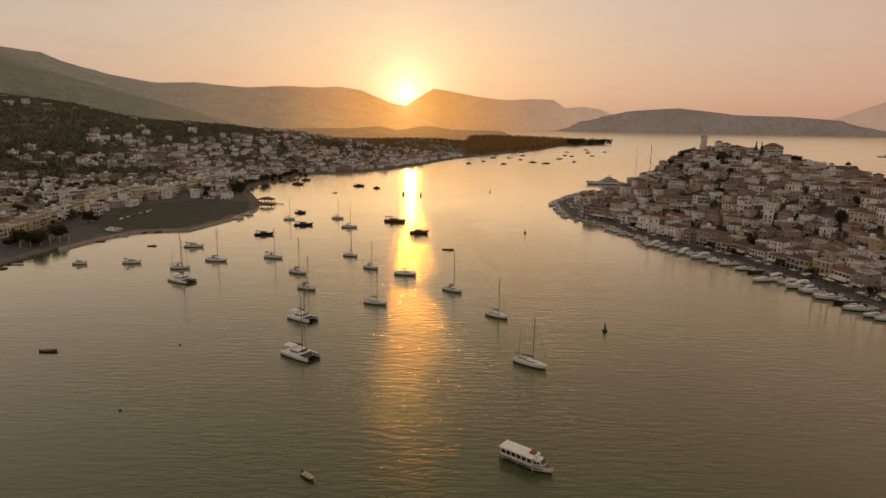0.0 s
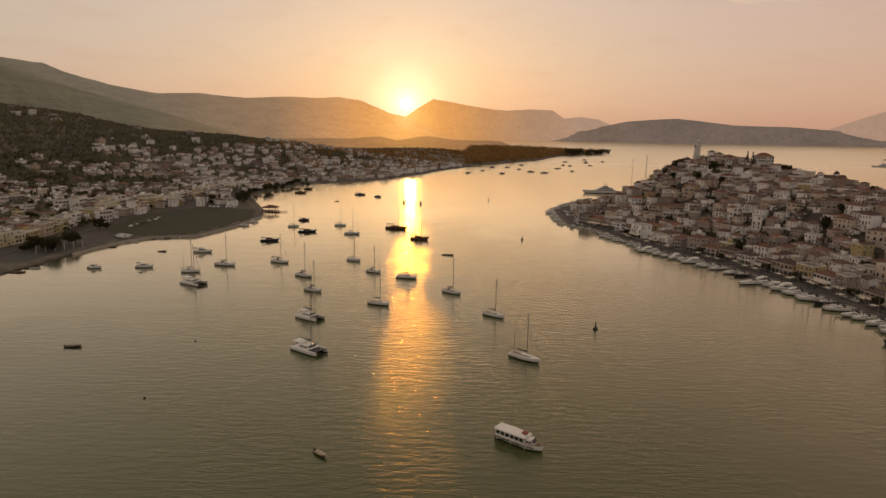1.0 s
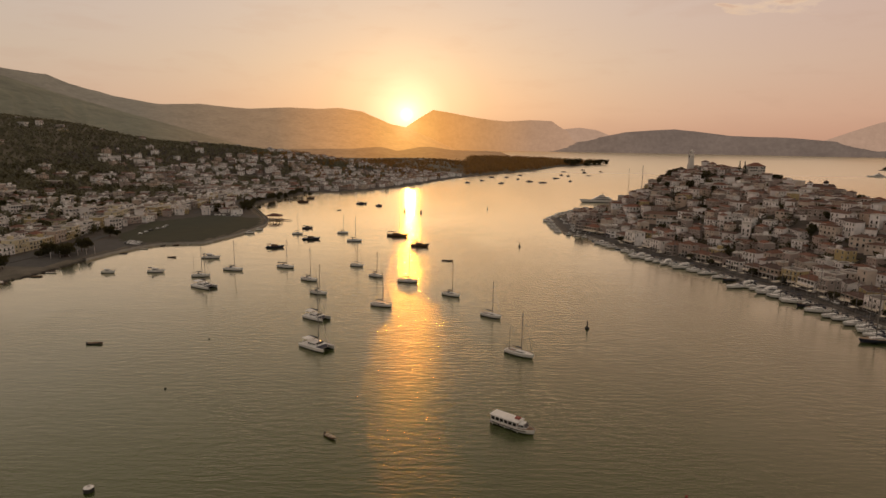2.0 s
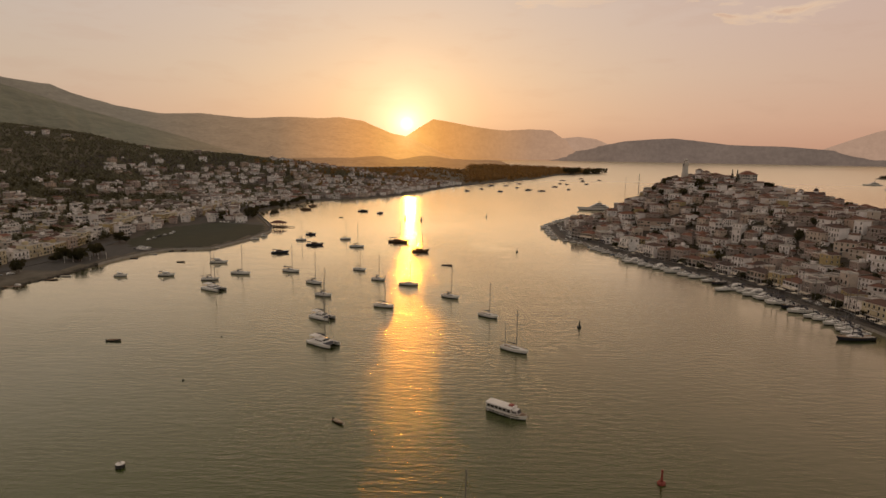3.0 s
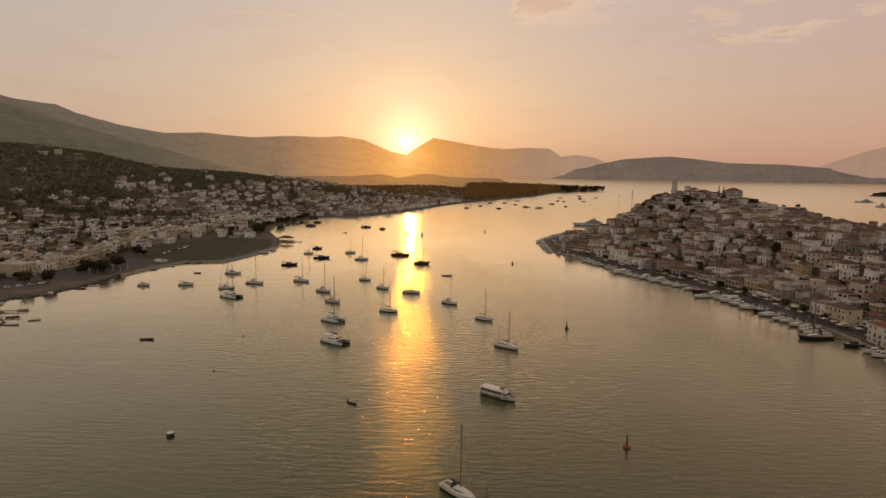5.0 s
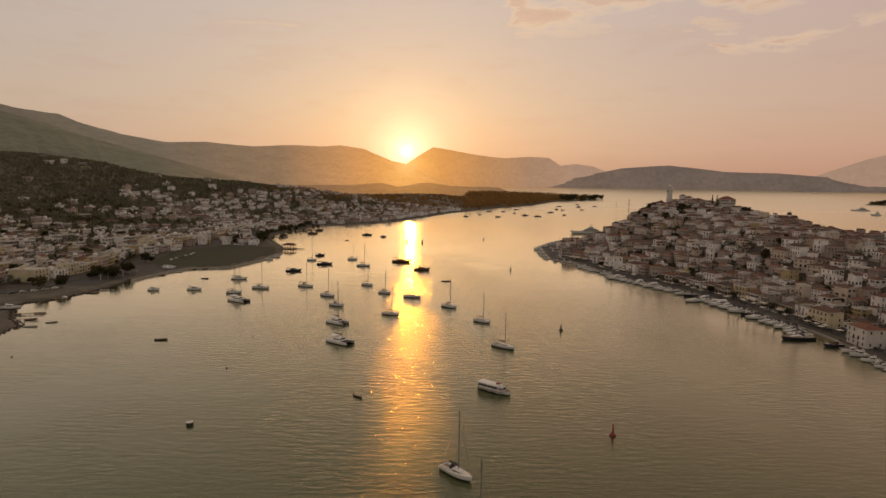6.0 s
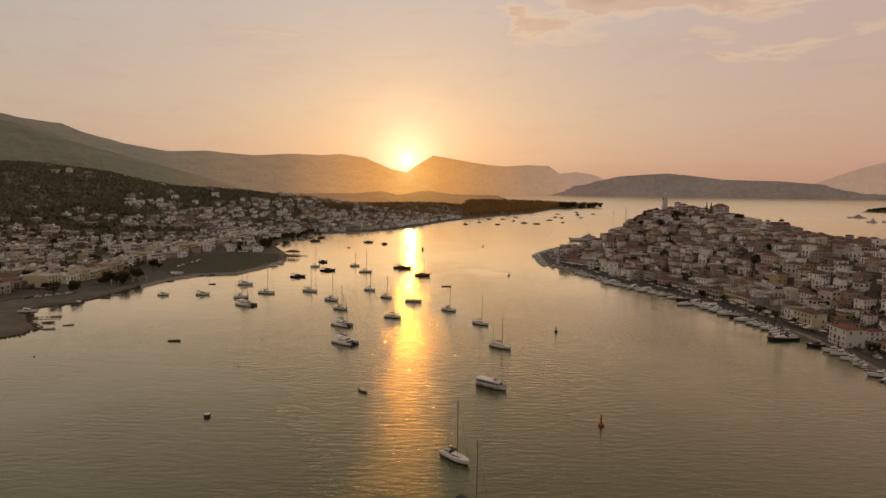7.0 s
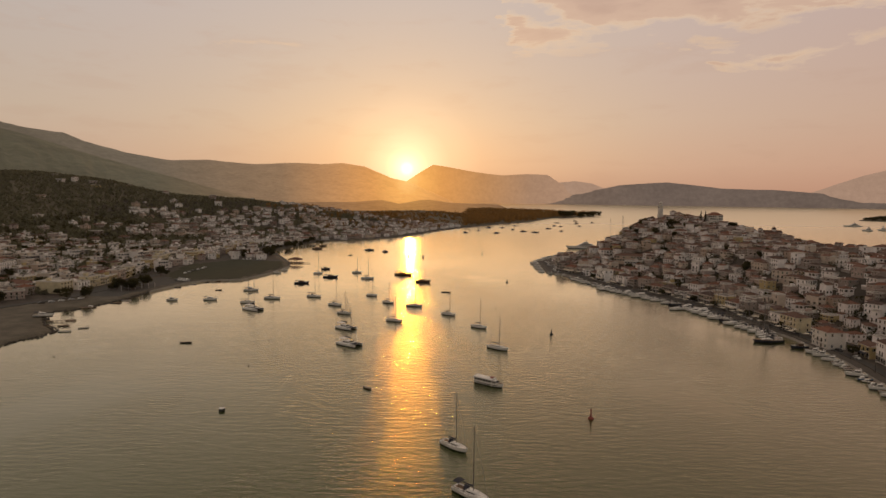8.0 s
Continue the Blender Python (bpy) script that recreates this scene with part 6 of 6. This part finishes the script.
# houses up the island hill: the nearer ones singly, the rest joined
count = 0
hill_houses = Quarter(JOINED)
for tries in range(24000):
    x, y = rnd.uniform(112, 470), rnd.uniform(95, 800)
    d = float(ISLE_D(x, y))
    if d < (28.5 if y < 560 else 17.5 if y < 700 else 24):
        continue
    crest_x = np.interp(y, [95, 300, 480, 610, 690, 800], [420, 400, 372, 360, 320, 300])
    if x > crest_x or not free(x, y, 10.1):
        continue
    if rnd.random() < 0.03 and d > 50:
        taken.append((x, y, 8.0))
        continue
    k = rnd.randrange(len(ISLE_KINDS))
    if z_top(x, y) and (ISLE_KINDS[k][2] > 2 or ISLE_KINDS[k][3] == "flat"):
        k = rnd.choice((3, 6, 7))
    z = ground_z(island_height, x, y) - 0.4
    turn = grad(ISLE_D, x, y) - 90 + rnd.choice([0, 0, 0, 25, -20, 90]) + rnd.uniform(-8, 8)
    wall = OCHRE if rnd.random() < 0.03 else None
    near = x * 0.5 + y < 520 or y < 330
    if not (not near or count > 92) or not join_house(hill_houses, ISLE_KINDS, k, x, y, z, turn, "houses on the island hill", wall):
        place_house(ISLE_KINDS, k, x, y, z, turn, "houses on the island hill", wall, " on the island hillside")
        count += 1
    taken.append((x, y, 10.1))

# mainland front rows
town_houses = Quarter(JOINED)
rows_line = [(-352, 262), (-318, 300), (-300, 345), (-296, 390), (-297, 430), (-304, 480), (-308, 540), (-298, 600), (-296, 680), (-301, 740), (-285, 840)]
for depth, gap in ((8.0, 1.0), (22.0, 2.5), (37.0, 3.0)):
    line = along(offset(rows_line, depth), 1.0)
    s = 0.0
    while s < len(line) - 8:
        k = rnd.choice((0, 1, 3, 5, 5, 1)) if depth < 10 else rnd.randrange(len(TOWN_KINDS))
        w = TOWN_KINDS[k][0]
        x, y, h = line[min(len(line) - 1, int(s + w / 2))]
        z = ground_z(mainland_height, x, y)
        if rnd.random() < 0.9 and free(x, y, 8.5):
            wall, turn = rnd.choice((OCHRE, CREAMWALL)) if rnd.random() < (0.42 if depth < 10 else 0.15) else None, math.degrees(h) + rnd.uniform(-4, 4)
            if depth < 30 or not join_house(town_houses, TOWN_KINDS, k, x, y, z, turn, "houses of the mainland town", wall):
                place_house(TOWN_KINDS, k, x, y, z, turn, "houses of the mainland town", wall, " in the mainland town", depth < 10)
            taken.append((x, y, 12.5))
        s += w + (rnd.choice((0.1, 0.2, 0.4, 2.5)) if depth < 10 else rnd.uniform(0.2, gap * 2))
for tries in range(400):
    x, y = rnd.uniform(-285, -215), rnd.uniform(612, 900)
    if MAIN_D(x, y) > 24 and free(x, y, 12.0) and not -289 < x < -272:
        join_house(town_houses, TOWN_KINDS, rnd.randrange(len(TOWN_KINDS)), x, y, ground_z(mainland_height, x, y) - 0.2, grad(MAIN_D, x, y) - 90 + rnd.uniform(-15, 15), "houses of the mainland town")
        taken.append((x, y, 12.0))
count = 0
for tries in range(9000):
    x, y = rnd.uniform(-560, -290), rnd.uniform(270, 640)
    d = float(MAIN_D(x, y))
    if d < 78 or x < -310 - (y - 270) * 1.1 or not free(x, y, 13.5):
        continue
    k = rnd.randrange(len(TOWN_KINDS))
    z = ground_z(mainland_height, x, y) - 0.4
    turn = grad(MAIN_D, x, y) - 90 + rnd.uniform(-15, 15)
    wall = OCHRE if rnd.random() < 0.08 else None
    if not join_house(town_houses, TOWN_KINDS, k, x, y, z, turn, "houses of the mainland town", wall):
        place_house(TOWN_KINDS, k, x, y, z, turn, "houses of the mainland town", wall, " in the mainland town")
    taken.append((x, y, 13.5))
hill_houses.finish("hillside_houses", "dense white houses with terracotta roofs climbing the island hill")
town_houses.finish("town_houses", "pale flat-roofed houses behind the mainland waterfront")

# the farther town: joined, too far off to pick apart
far, farpane = Shape(), Shape()
ALONE = 110
spots = []
for tries in range(16000):
    x, y = rnd.uniform(-1150, 20), rnd.uniform(330, 1480)
    d = float(MAIN_D(x, y))
    if d < 22 or len(spots) > 860:
        continue
    z = ground_z(mainland_height, x, y)
    patch = rolling(np.float64(x + 40), np.float64(y), 55.0)
    keep = 0.6 if d < 150 else (0.62 if z < (27 if y < 960 else 48) + patch * 9 and patch > -0.5 else 0.02)
    if math.degrees(math.atan2(x, y + 90)) < -29.5 and y > 560:
        keep *= 0.16
    if rnd.random() > keep or (y < 640 and x > -560 and x > -310 - (y - 270) * 1.1 and y < 640) or not free(x, y, 12.5):
        continue
    if any((x - a) ** 2 + (y - b) ** 2 < 170 for a, b in spots):
        continue
    spots.append((x, y))
    w, dp, fl = rnd.uniform(8, 14), rnd.uniform(8, 11), rnd.choice([1, 2, 2, 2, 3])
    H = fl * 3.1
    turn = math.radians(grad(MAIN_D, x, y) - 90 + rnd.uniform(-25, 25))
    ca, sa = math.cos(turn), math.sin(turn)
    alone = y < 880 and ALONE > 0
    walls, tops, glass = (Shape(), Shape(), Shape()) if alone else (far, far, farpane)
    tiled = rnd.random() < 0.35
    walls.box((x, y, z + H / 2 - 1), (w, dp, H + 2), 0, turn)
    if tiled:
        tops.box((x, y, z + H + 0.1), (w + 0.7, dp + 0.7, 0.2), 1, turn)
        tops.box((x, y, z + H + 0.9), (w + 0.6, dp + 0.6, 1.4), 1, turn, 0.3)
    else:
        tops.box((x, y, z + H + 0.3), (w + 0.3, dp + 0.3, 0.6), 1, turn)
        if rnd.random() < 0.6:
            walls.box((x + 2 * ca, y + 2 * sa, z + H + 1.3), (3.2, 2.8, 2.4), 0, turn)
    for f in range(fl):
        n = int(w / 3)
        for i in range(n):
            lx, ly = (i + 0.5) * w / n - w / 2, -dp / 2 - 0.04
            glass.box((x + lx * ca - ly * sa, y + lx * sa + ly * ca, z + f * 3.1 + 1.6), (1.2, 0.1, 1.5), 0, turn)
        for sg in (1, -1):
            lx = sg * (w / 2 + 0.04)
            glass.box((x + lx * ca, y + lx * sa, z + f * 3.1 + 1.6), (0.1, 1.2, 1.5), 0, turn)
        if f and rnd.random() < 0.5:
            ly = -dp / 2 - 0.6
            walls.box((x - ly * sa, y + ly * ca, z + f * 3.1), (w * 0.7, 1.2, 0.9), 0, turn)
    if alone:
        ALONE -= 1
        o = thing("house", ("pale house with a low tiled roof" if tiled else "pale flat-roofed house") + " on the mainland slope", "house", "houses on the mainland slope")
        body = part("wall", walls, WALLS, o)
        part("roof", tops, [FLATROOF, TILES if tiled else FLATROOF], o)
        tagged(part("window_panes", glass, GLASS, body), "small dark window panes", kind="stuff")
town = tagged(part("distant_houses", far, [FARWALL, FARROOF]), "pale houses of the mainland town climbing the hillside", "houses", kind="stuff")
part("panes", farpane, GLASS, town)


# ---------------------------------------------------------------- trees
def leaf_cloud(blobs, size):
    """blobs: rows of x, y, z, rx, ry, rz, how many. Small leaf sprays of four corners, thickest near the skin of each blob."""
    b = np.asarray(blobs, float)
    rep = np.repeat(b, b[:, 6].astype(int), axis=0)
    n = len(rep)
    u = rng.normal(size=(n, 3))
    u /= np.linalg.norm(u, axis=1, keepdims=True)
    r = rng.uniform(0.35, 1.08, (n, 1)) ** 0.6
    c = rep[:, :3] + u * r * rep[:, 3:6]
    t = rng.normal(size=(n, 3))
    t /= np.linalg.norm(t, axis=1, keepdims=True)
    k = np.cross(t, rng.normal(size=(n, 3)))
    k /= np.linalg.norm(k, axis=1, keepdims=True)
    sz = rng.uniform(0.55, 1.25, (n, 1)) * size
    v = np.stack([c + t * sz, c + k * sz * 0.7, c - t * sz, c - k * sz * 0.7], 1).reshape(-1, 3)
    return v, np.arange(n * 4).reshape(-1, 4)


def leaf_object(name, blobs, size, mat, parent=None):
    v, f = leaf_cloud(blobs, size)
    me = bpy.data.meshes.new(name)
    me.from_pydata(v.tolist(), [], f.tolist())
    me.materials.append(mat)
    ob = new(name, me)
    ob.parent = parent
    return ob


def broad_tree(h, spread, label, group="trees among the houses"):
    t = thing("tree", label, "tree", group)
    s = Shape().tube((0, 0, -0.8), (0.15, 0.05, h * 0.4), 0.24, 0.17, 8)
    blobs = [(0, 0, h * 0.68, spread * 0.42, spread * 0.42, h * 0.3, 150)]
    for i in range(6):
        a = i * 1.05 + rnd.uniform(-0.3, 0.3)
        p = (math.cos(a) * spread * 0.32, math.sin(a) * spread * 0.32, h * rnd.uniform(0.42, 0.85))
        s.tube((0.12, 0.04, h * 0.36), p, 0.11, 0.04, 6)
        blobs.append((*p, spread * 0.3, spread * 0.3, h * 0.2, 90))
    part("trunk", s, BARK, t)
    leaf_object("crown", blobs, 0.5, LEAF, t)
    return t


def cypress(h, label, group="cypress trees"):
    t = thing("cypress_tree", label, "tree", group)
    part("trunk", Shape().tube((0, 0, -0.6), (0, 0, h * 0.8), 0.2, 0.05, 7), BARK, t)
    blobs = []
    for i in range(9):
        k = i / 8
        r = 0.45 + 1.75 * math.sin(min(1, k * 1.15 + 0.22) * math.pi) ** 0.8
        blobs.append((rnd.uniform(-0.1, 0.1), rnd.uniform(-0.1, 0.1), h * (0.08 + 0.9 * k), r, r, h * 0.085, 80))
    leaf_object("crown", blobs, 0.36, CYPRESS, t)
    return t


trees = [broad_tree(7.0, 6.0, "dark evergreen tree between the houses"), broad_tree(9.0, 8.0, "tall dark pine standing among the houses"), broad_tree(5.0, 4.6, "small dark garden tree beside the houses")]
fresh = [True] * 3


def plant(k, x, y, z):
    if fresh[k]:
        fresh[k] = False
        trees[k].matrix_basis = pose(x, y, z, 0, 0, 20)
    else:
        copy_thing(trees[k], pose(x, y, z, 0, 0, rnd.uniform(0, 360)))


for x, y, k in ((262, 688, 0), (256, 678, 0), (250, 668, 0), (268, 692, 0), (240, 655, 0), (246, 662, 1), (228, 560, 1), (236, 552, 0), (246, 560, 1), (215, 585, 0), (232, 644, 0), (224, 634, 0), (330, 600, 0), (338, 606, 0), (345, 602, 2), (262, 606, 1), (255, 600, 0), (268, 602, 0), (300, 560, 2), (292, 640, 2), (210, 606, 2)):
    plant(k, x, y, ground_z(island_height, x, y) + 0.3)
for i in range(70):
    for tries in range(60):
        x, y = rnd.uniform(150, 400), rnd.uniform(100, 780)
        if ISLE_D(x, y) > 34 and free(x, y, 3.0):
            plant(rnd.choice([0, 2, 2]), x, y, ground_z(island_height, x, y))
            taken.append((x, y, 3.0))
            break
for x, y in along(offset(ISLE_QUAY[3:15], 11.0), 19.0) and [(p[0], p[1]) for p in along(offset(ISLE_QUAY[3:15], 11.0), 19.0)]:
    if rnd.random() < 0.6:
        plant(2, x + rnd.uniform(-1, 1), y + rnd.uniform(-4, 4), 1.4)
GROVE = [(-268 + rnd.uniform(-9, 9), 372 + rnd.uniform(-26, 24)) for _ in range(16)] + [(-276 + rnd.uniform(-3, 3), 440 + rnd.uniform(-20, 20)) for _ in range(3)] + [(-262 + rnd.uniform(-8, 12), 640 + rnd.uniform(-26, 40)) for _ in range(5)] + [(x + 9 + rnd.uniform(-3, 9), y) for x, y, _ in along([(-246, 650), (-264, 700), (-266, 750), (-255, 840), (-240, 905)], 6.0)] + [(-276 + rnd.uniform(-8, 8), 320 + rnd.uniform(-8, 8)) for _ in range(3)]
for x, y in GROVE:
    plant(rnd.choice([0, 1, 2]), x, y, ground_z(mainland_height, x, y))
for i in range(60):
    for tries in range(60):
        x, y = rnd.uniform(-560, -300), rnd.uniform(300, 640)
        if x > -310 - (y - 270) * 1.1 and free(x, y, 4.0):
            plant(rnd.choice([0, 0, 2]), x, y, ground_z(mainland_height, x, y))
            break
cy = cypress(12.0, "tall dark cypress on the island summit")
cy.matrix_basis = pose(308, 632, 53.6)
copy_thing(cy, pose(312.5, 630, 53.2))
for x, y in ((384, 578), (387, 580), (230, 560), (-150, 1210), (-130, 1190)):
    f = island_height if x > 0 else mainland_height
    copy_thing(cy, pose(x, y, ground_z(f, x, y) - 3))


def woods(name, label, n, box, accept, fn, low, high, per, size, mat):
    x, y = rng.uniform(box[0], box[1], n), rng.uniform(box[2], box[3], n)
    z, d = fn(x, y)
    ok = accept(x, y, z, d)
    x, y, z = x[ok], y[ok], z[ok]
    h = rng.uniform(low, high, len(x))
    r = h * rng.uniform(0.3, 0.5, len(x))
    blobs = np.stack([x, y, z + h * 0.55, r, r, h * 0.45, np.full(len(x), per)], 1)
    return tagged(leaf_object(name, blobs, size, mat), label, "trees", kind="stuff")


spot_arr = np.array(spots + [(a, b) for a, b, c in taken if a < 0])


def clear_of_houses(x, y, r):
    ok = np.ones(x.shape, bool)
    for a, b in spot_arr:
        ok &= (x - a) ** 2 + (y - b) ** 2 > r * r
    return ok


def clear_of_all(x, y, share):
    ok = np.ones(x.shape, bool)
    for a, b, c in taken:
        ok &= (x - a) ** 2 + (y - b) ** 2 > (c * share) ** 2
    return ok


woods("island_gardens", "dark garden trees and shrubs between the island houses", 9000, (110, 460, 90, 800),
      lambda x, y, z, d: (d > 30) & clear_of_all(x, y, 0.40) & (rolling(x, y, 13.0) > -0.1), island_height, 2.5, 6.5, 26, 0.62, LEAF)
woods("town_gardens", "dark garden trees and shrubs between the mainland houses", 5200, (-620, -240, 260, 900),
      lambda x, y, z, d: (x < -296) & (d > np.where(y < 420, 66, 46)) & clear_of_all(x, y, 0.5) & clear_of_houses(x, y, 6.5) & (rolling(x, y, 17.0) > -0.2), mainland_height, 3.0, 8.0, 24, 0.8, LEAF)
woods("hillside_scrub", "dark scrub and olive trees covering the mainland hill", 52000, (-1500, -150, 330, 1650),
      lambda x, y, z, d: (d > 40) & ~((x > -305) & (y > 330) & (y < 660)) & clear_of_houses(x, y, 5.4) & ((d > 260) | (rolling(x, y, 34.0) > -0.45)), mainland_height, 3.0, 7.0, 13, 1.5, HILL_LEAF)
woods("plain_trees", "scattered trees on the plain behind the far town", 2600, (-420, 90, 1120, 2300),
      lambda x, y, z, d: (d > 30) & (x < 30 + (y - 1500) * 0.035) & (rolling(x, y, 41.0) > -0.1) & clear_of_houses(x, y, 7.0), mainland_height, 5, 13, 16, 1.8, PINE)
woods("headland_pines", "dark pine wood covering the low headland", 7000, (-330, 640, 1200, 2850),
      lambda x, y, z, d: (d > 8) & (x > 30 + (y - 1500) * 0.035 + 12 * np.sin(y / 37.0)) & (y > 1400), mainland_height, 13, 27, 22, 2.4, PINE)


# ---------------------------------------------------------------- smaller things
def car(label):
    c = thing("car", label, "car", "parked cars")
    side = [(-2.1, 0.35), (-2.15, 0.8), (-1.7, 0.95), (-1.1, 1.42), (0.5, 1.45), (1.1, 0.98), (1.95, 0.85), (2.1, 0.5), (2.05, 0.3)]
    part("body", Shape().rings([[(x, yy, z) for x, z in side] for yy in (-0.85, -0.8, 0.8, 0.85)], 0), CARPAINT, c)
    for sg in (1, -1):
        part("side_window", Shape().box((-0.3, sg * 0.83, 1.18), (1.9, 0.07, 0.34), 0, 0, 0.8), GLASS, c)
        for wx in (-1.3, 1.3):
            part("wheel", Shape().tube((wx, sg * 0.7, 0.32), (wx, sg * 0.9, 0.32), 0.32, 0.32, 12), RUBBER, c)
    screen = Shape()
    screen.face([(0.54, -0.7, 1.47), (0.54, 0.7, 1.47), (1.14, 0.76, 1.0), (1.14, -0.76, 1.0)][::-1])
    part("windscreen", screen, GLASS, c)
    return c


first = car("small parked car beside the waterfront road")
lot = [(-250 + (i % 6) * 3.0, 424 + (i // 6) * 6.5 - (i % 6) * 1.6, 60) for i in range(10)] + [(-290 + i * 4.0, 300 + i * 5.0, 50) for i in range(5)]
lot += [(-262 + rnd.uniform(-3, 3), 470 + i * 9.0, 85) for i in range(6)]
lot += [(-257 + i * 4.4, 606 - i * 0.4, 85) for i in range(8)]
lot += [(p[0] + rnd.uniform(-3, 7), p[1] + rnd.uniform(-3, 3), math.degrees(p[2]) + rnd.choice([90, 70, 0])) for p in along(offset(ISLAND[:3], 8.0), 9.0)]
for p in along(offset(ISLE_QUAY[8:15], 8.2), 7.5):
    if rnd.random() < 0.55:
        lot.append((p[0], p[1], math.degrees(p[2])))
for i, (x, y, a) in enumerate(lot):
    z = (ground_z(island_height, x, y) if x > 0 else ground_z(mainland_height, x, y)) + 0.05
    if i == 0:
        first.matrix_basis = pose(x, y, z, 0, 0, a)
    else:
        copy_thing(first, pose(x, y, z, 0, 0, a))


def sunshade():
    o = thing("sunshade", "square canvas cafe sunshade on the quay", "umbrella", "cafe sunshades")
    part("pole", Shape().tube((0, 0, 0), (0, 0, 2.7), 0.04, 0.04, 6), ALLOY, o)
    part("canopy", Shape().box((0, 0, 2.55), (3.2, 3.2, 0.5), 0, 0, 0.1), CREAM, o)
    return o


shade, used = sunshade(), False
for p in along(offset(ISLE_QUAY[3:12], 4.6), 4.2):
    if rnd.random() < 0.4:
        m = pose(p[0] + rnd.uniform(-1.5, 5.5), p[1] + rnd.uniform(-1.5, 1.5), 1.5, 0, 0, math.degrees(p[2]))
        if used:
            copy_thing(shade, m)
        else:
            shade.matrix_basis, used = m, True


def street_lamp():
    o = thing("street_lamp", "dark iron lamp post on the quay", "street lamp", "quay lamp posts")
    part("post", Shape().tube((0, 0, 0), (0, 0, 5.2), 0.09, 0.06, 8), RUBBER, o)
    part("lantern", Shape().box((0, 0, 5.45), (0.4, 0.4, 0.5), 0, 0, 0.7), CREAM, o)
    return o


post, used = street_lamp(), False
for p in along(offset(ISLE_QUAY[2:15], 3.4), 24.0):
    m = pose(p[0], p[1], 1.45)
    if used:
        copy_thing(post, m)
    else:
        post.matrix_basis, used = m, True


def jetty(n):
    o = thing("jetty", "narrow weathered wooden jetty off the spit", "jetty", "wooden jetties")
    for i in range(n):
        part("plank", Shape().box((i * 0.5, 0, 0.75 + rnd.uniform(-0.02, 0.02)), (0.46, 1.6, 0.08), 0, rnd.uniform(-0.03, 0.03)), TEAK, o)
    for i in range(0, n, 6):
        for sg in (1, -1):
            part("pile", Shape().tube((i * 0.5, sg * 0.7, -1.5), (i * 0.5, sg * 0.7, 1.2), 0.11, 0.1, 7), VARNISH, o)
    return o


put(jetty(34), -250, 247, 8)
put(jetty(26), -240, 233, 14)
put(jetty(30), -262, 291, 4)

# rocks along the spit and the beach
rocks = Shape()
for p in along(MAINLAND[3:14], 0.8):
    for k in range(2):
        x, y = p[0] + rnd.uniform(-2.2, 2.2), p[1] + rnd.uniform(-2.2, 2.2)
        w = rnd.uniform(0.4, 1.5)
        rocks.box((x, y, rnd.uniform(0.0, 0.35)), (w, w * rnd.uniform(0.6, 1.2), w * 0.7), 0, rnd.uniform(0, 3), rnd.uniform(0.5, 0.8))
tagged(part("shore_rocks", rocks, STONE), "brown rocks and weed along the waterline", "rocks", kind="stuff")
put(motor_cruiser(11.0, label="white boat hauled out on the spit", group="boats off the mainland beach"), -258, 256, 10, 1.6)


# a low wooded islet out in the bay
def islet():
    o = thing("islet", "small dark wooded islet in the bay", "island")
    part("rock", Shape().rings([[(math.cos(a) * 90 * k * (1 + 0.15 * math.sin(3 * a)), math.sin(a) * 45 * k, z) for a in (i * math.pi / 12 for i in range(24))] for k, z in ((1.05, -3), (1.0, 1), (0.8, 7), (0.45, 13), (0.1, 15))], 0), SCRUB, o, smooth=True)
    blobs = []
    for i in range(260):
        a, q = rnd.uniform(0, 6.28), math.sqrt(rnd.random()) * 0.92
        blobs.append((math.cos(a) * 90 * q, math.sin(a) * 45 * q, 3 + 13 * (1 - q) + 4, 4, 4, 4, 12))
    leaf_object("trees", blobs, 2.2, LEAF, o)
    return o


put(islet(), 1740, 2330, 0)

# tall pines at the tip of the headland
for i in range(16):
    x = 440 + i * 13 + rnd.uniform(-8, 8)
    y = 2330 + (x - 470) * 1.25 + rnd.uniform(-20, 60)
    copy_thing(trees[1], pose(x, y, ground_z(mainland_height, x, y) - 0.5, 0, 0, rnd.uniform(0, 360)) @ Matrix.Scale(rnd.uniform(2.0, 3.4), 4))


# white posts on the mainland shore
def white_post():
    o = thing("flagpole", "short white flagpole on the shore path", "pole", "white poles on the shore")
    part("pole", Shape().tube((0, 0, -0.3), (0, 0, 4.2), 0.16, 0.12, 8), TRIM, o)
    part("finial", Shape().tube((0, 0, 4.2), (0, 0, 4.45), 0.18, 0.05, 8), TRIM, o)
    return o


pole = white_post()
pole.matrix_basis = pose(-266, 360, 1.5)
for i in range(1, 6):
    copy_thing(pole, pose(-266 + i * 3.4, 360 + i * 4.2, 1.5))
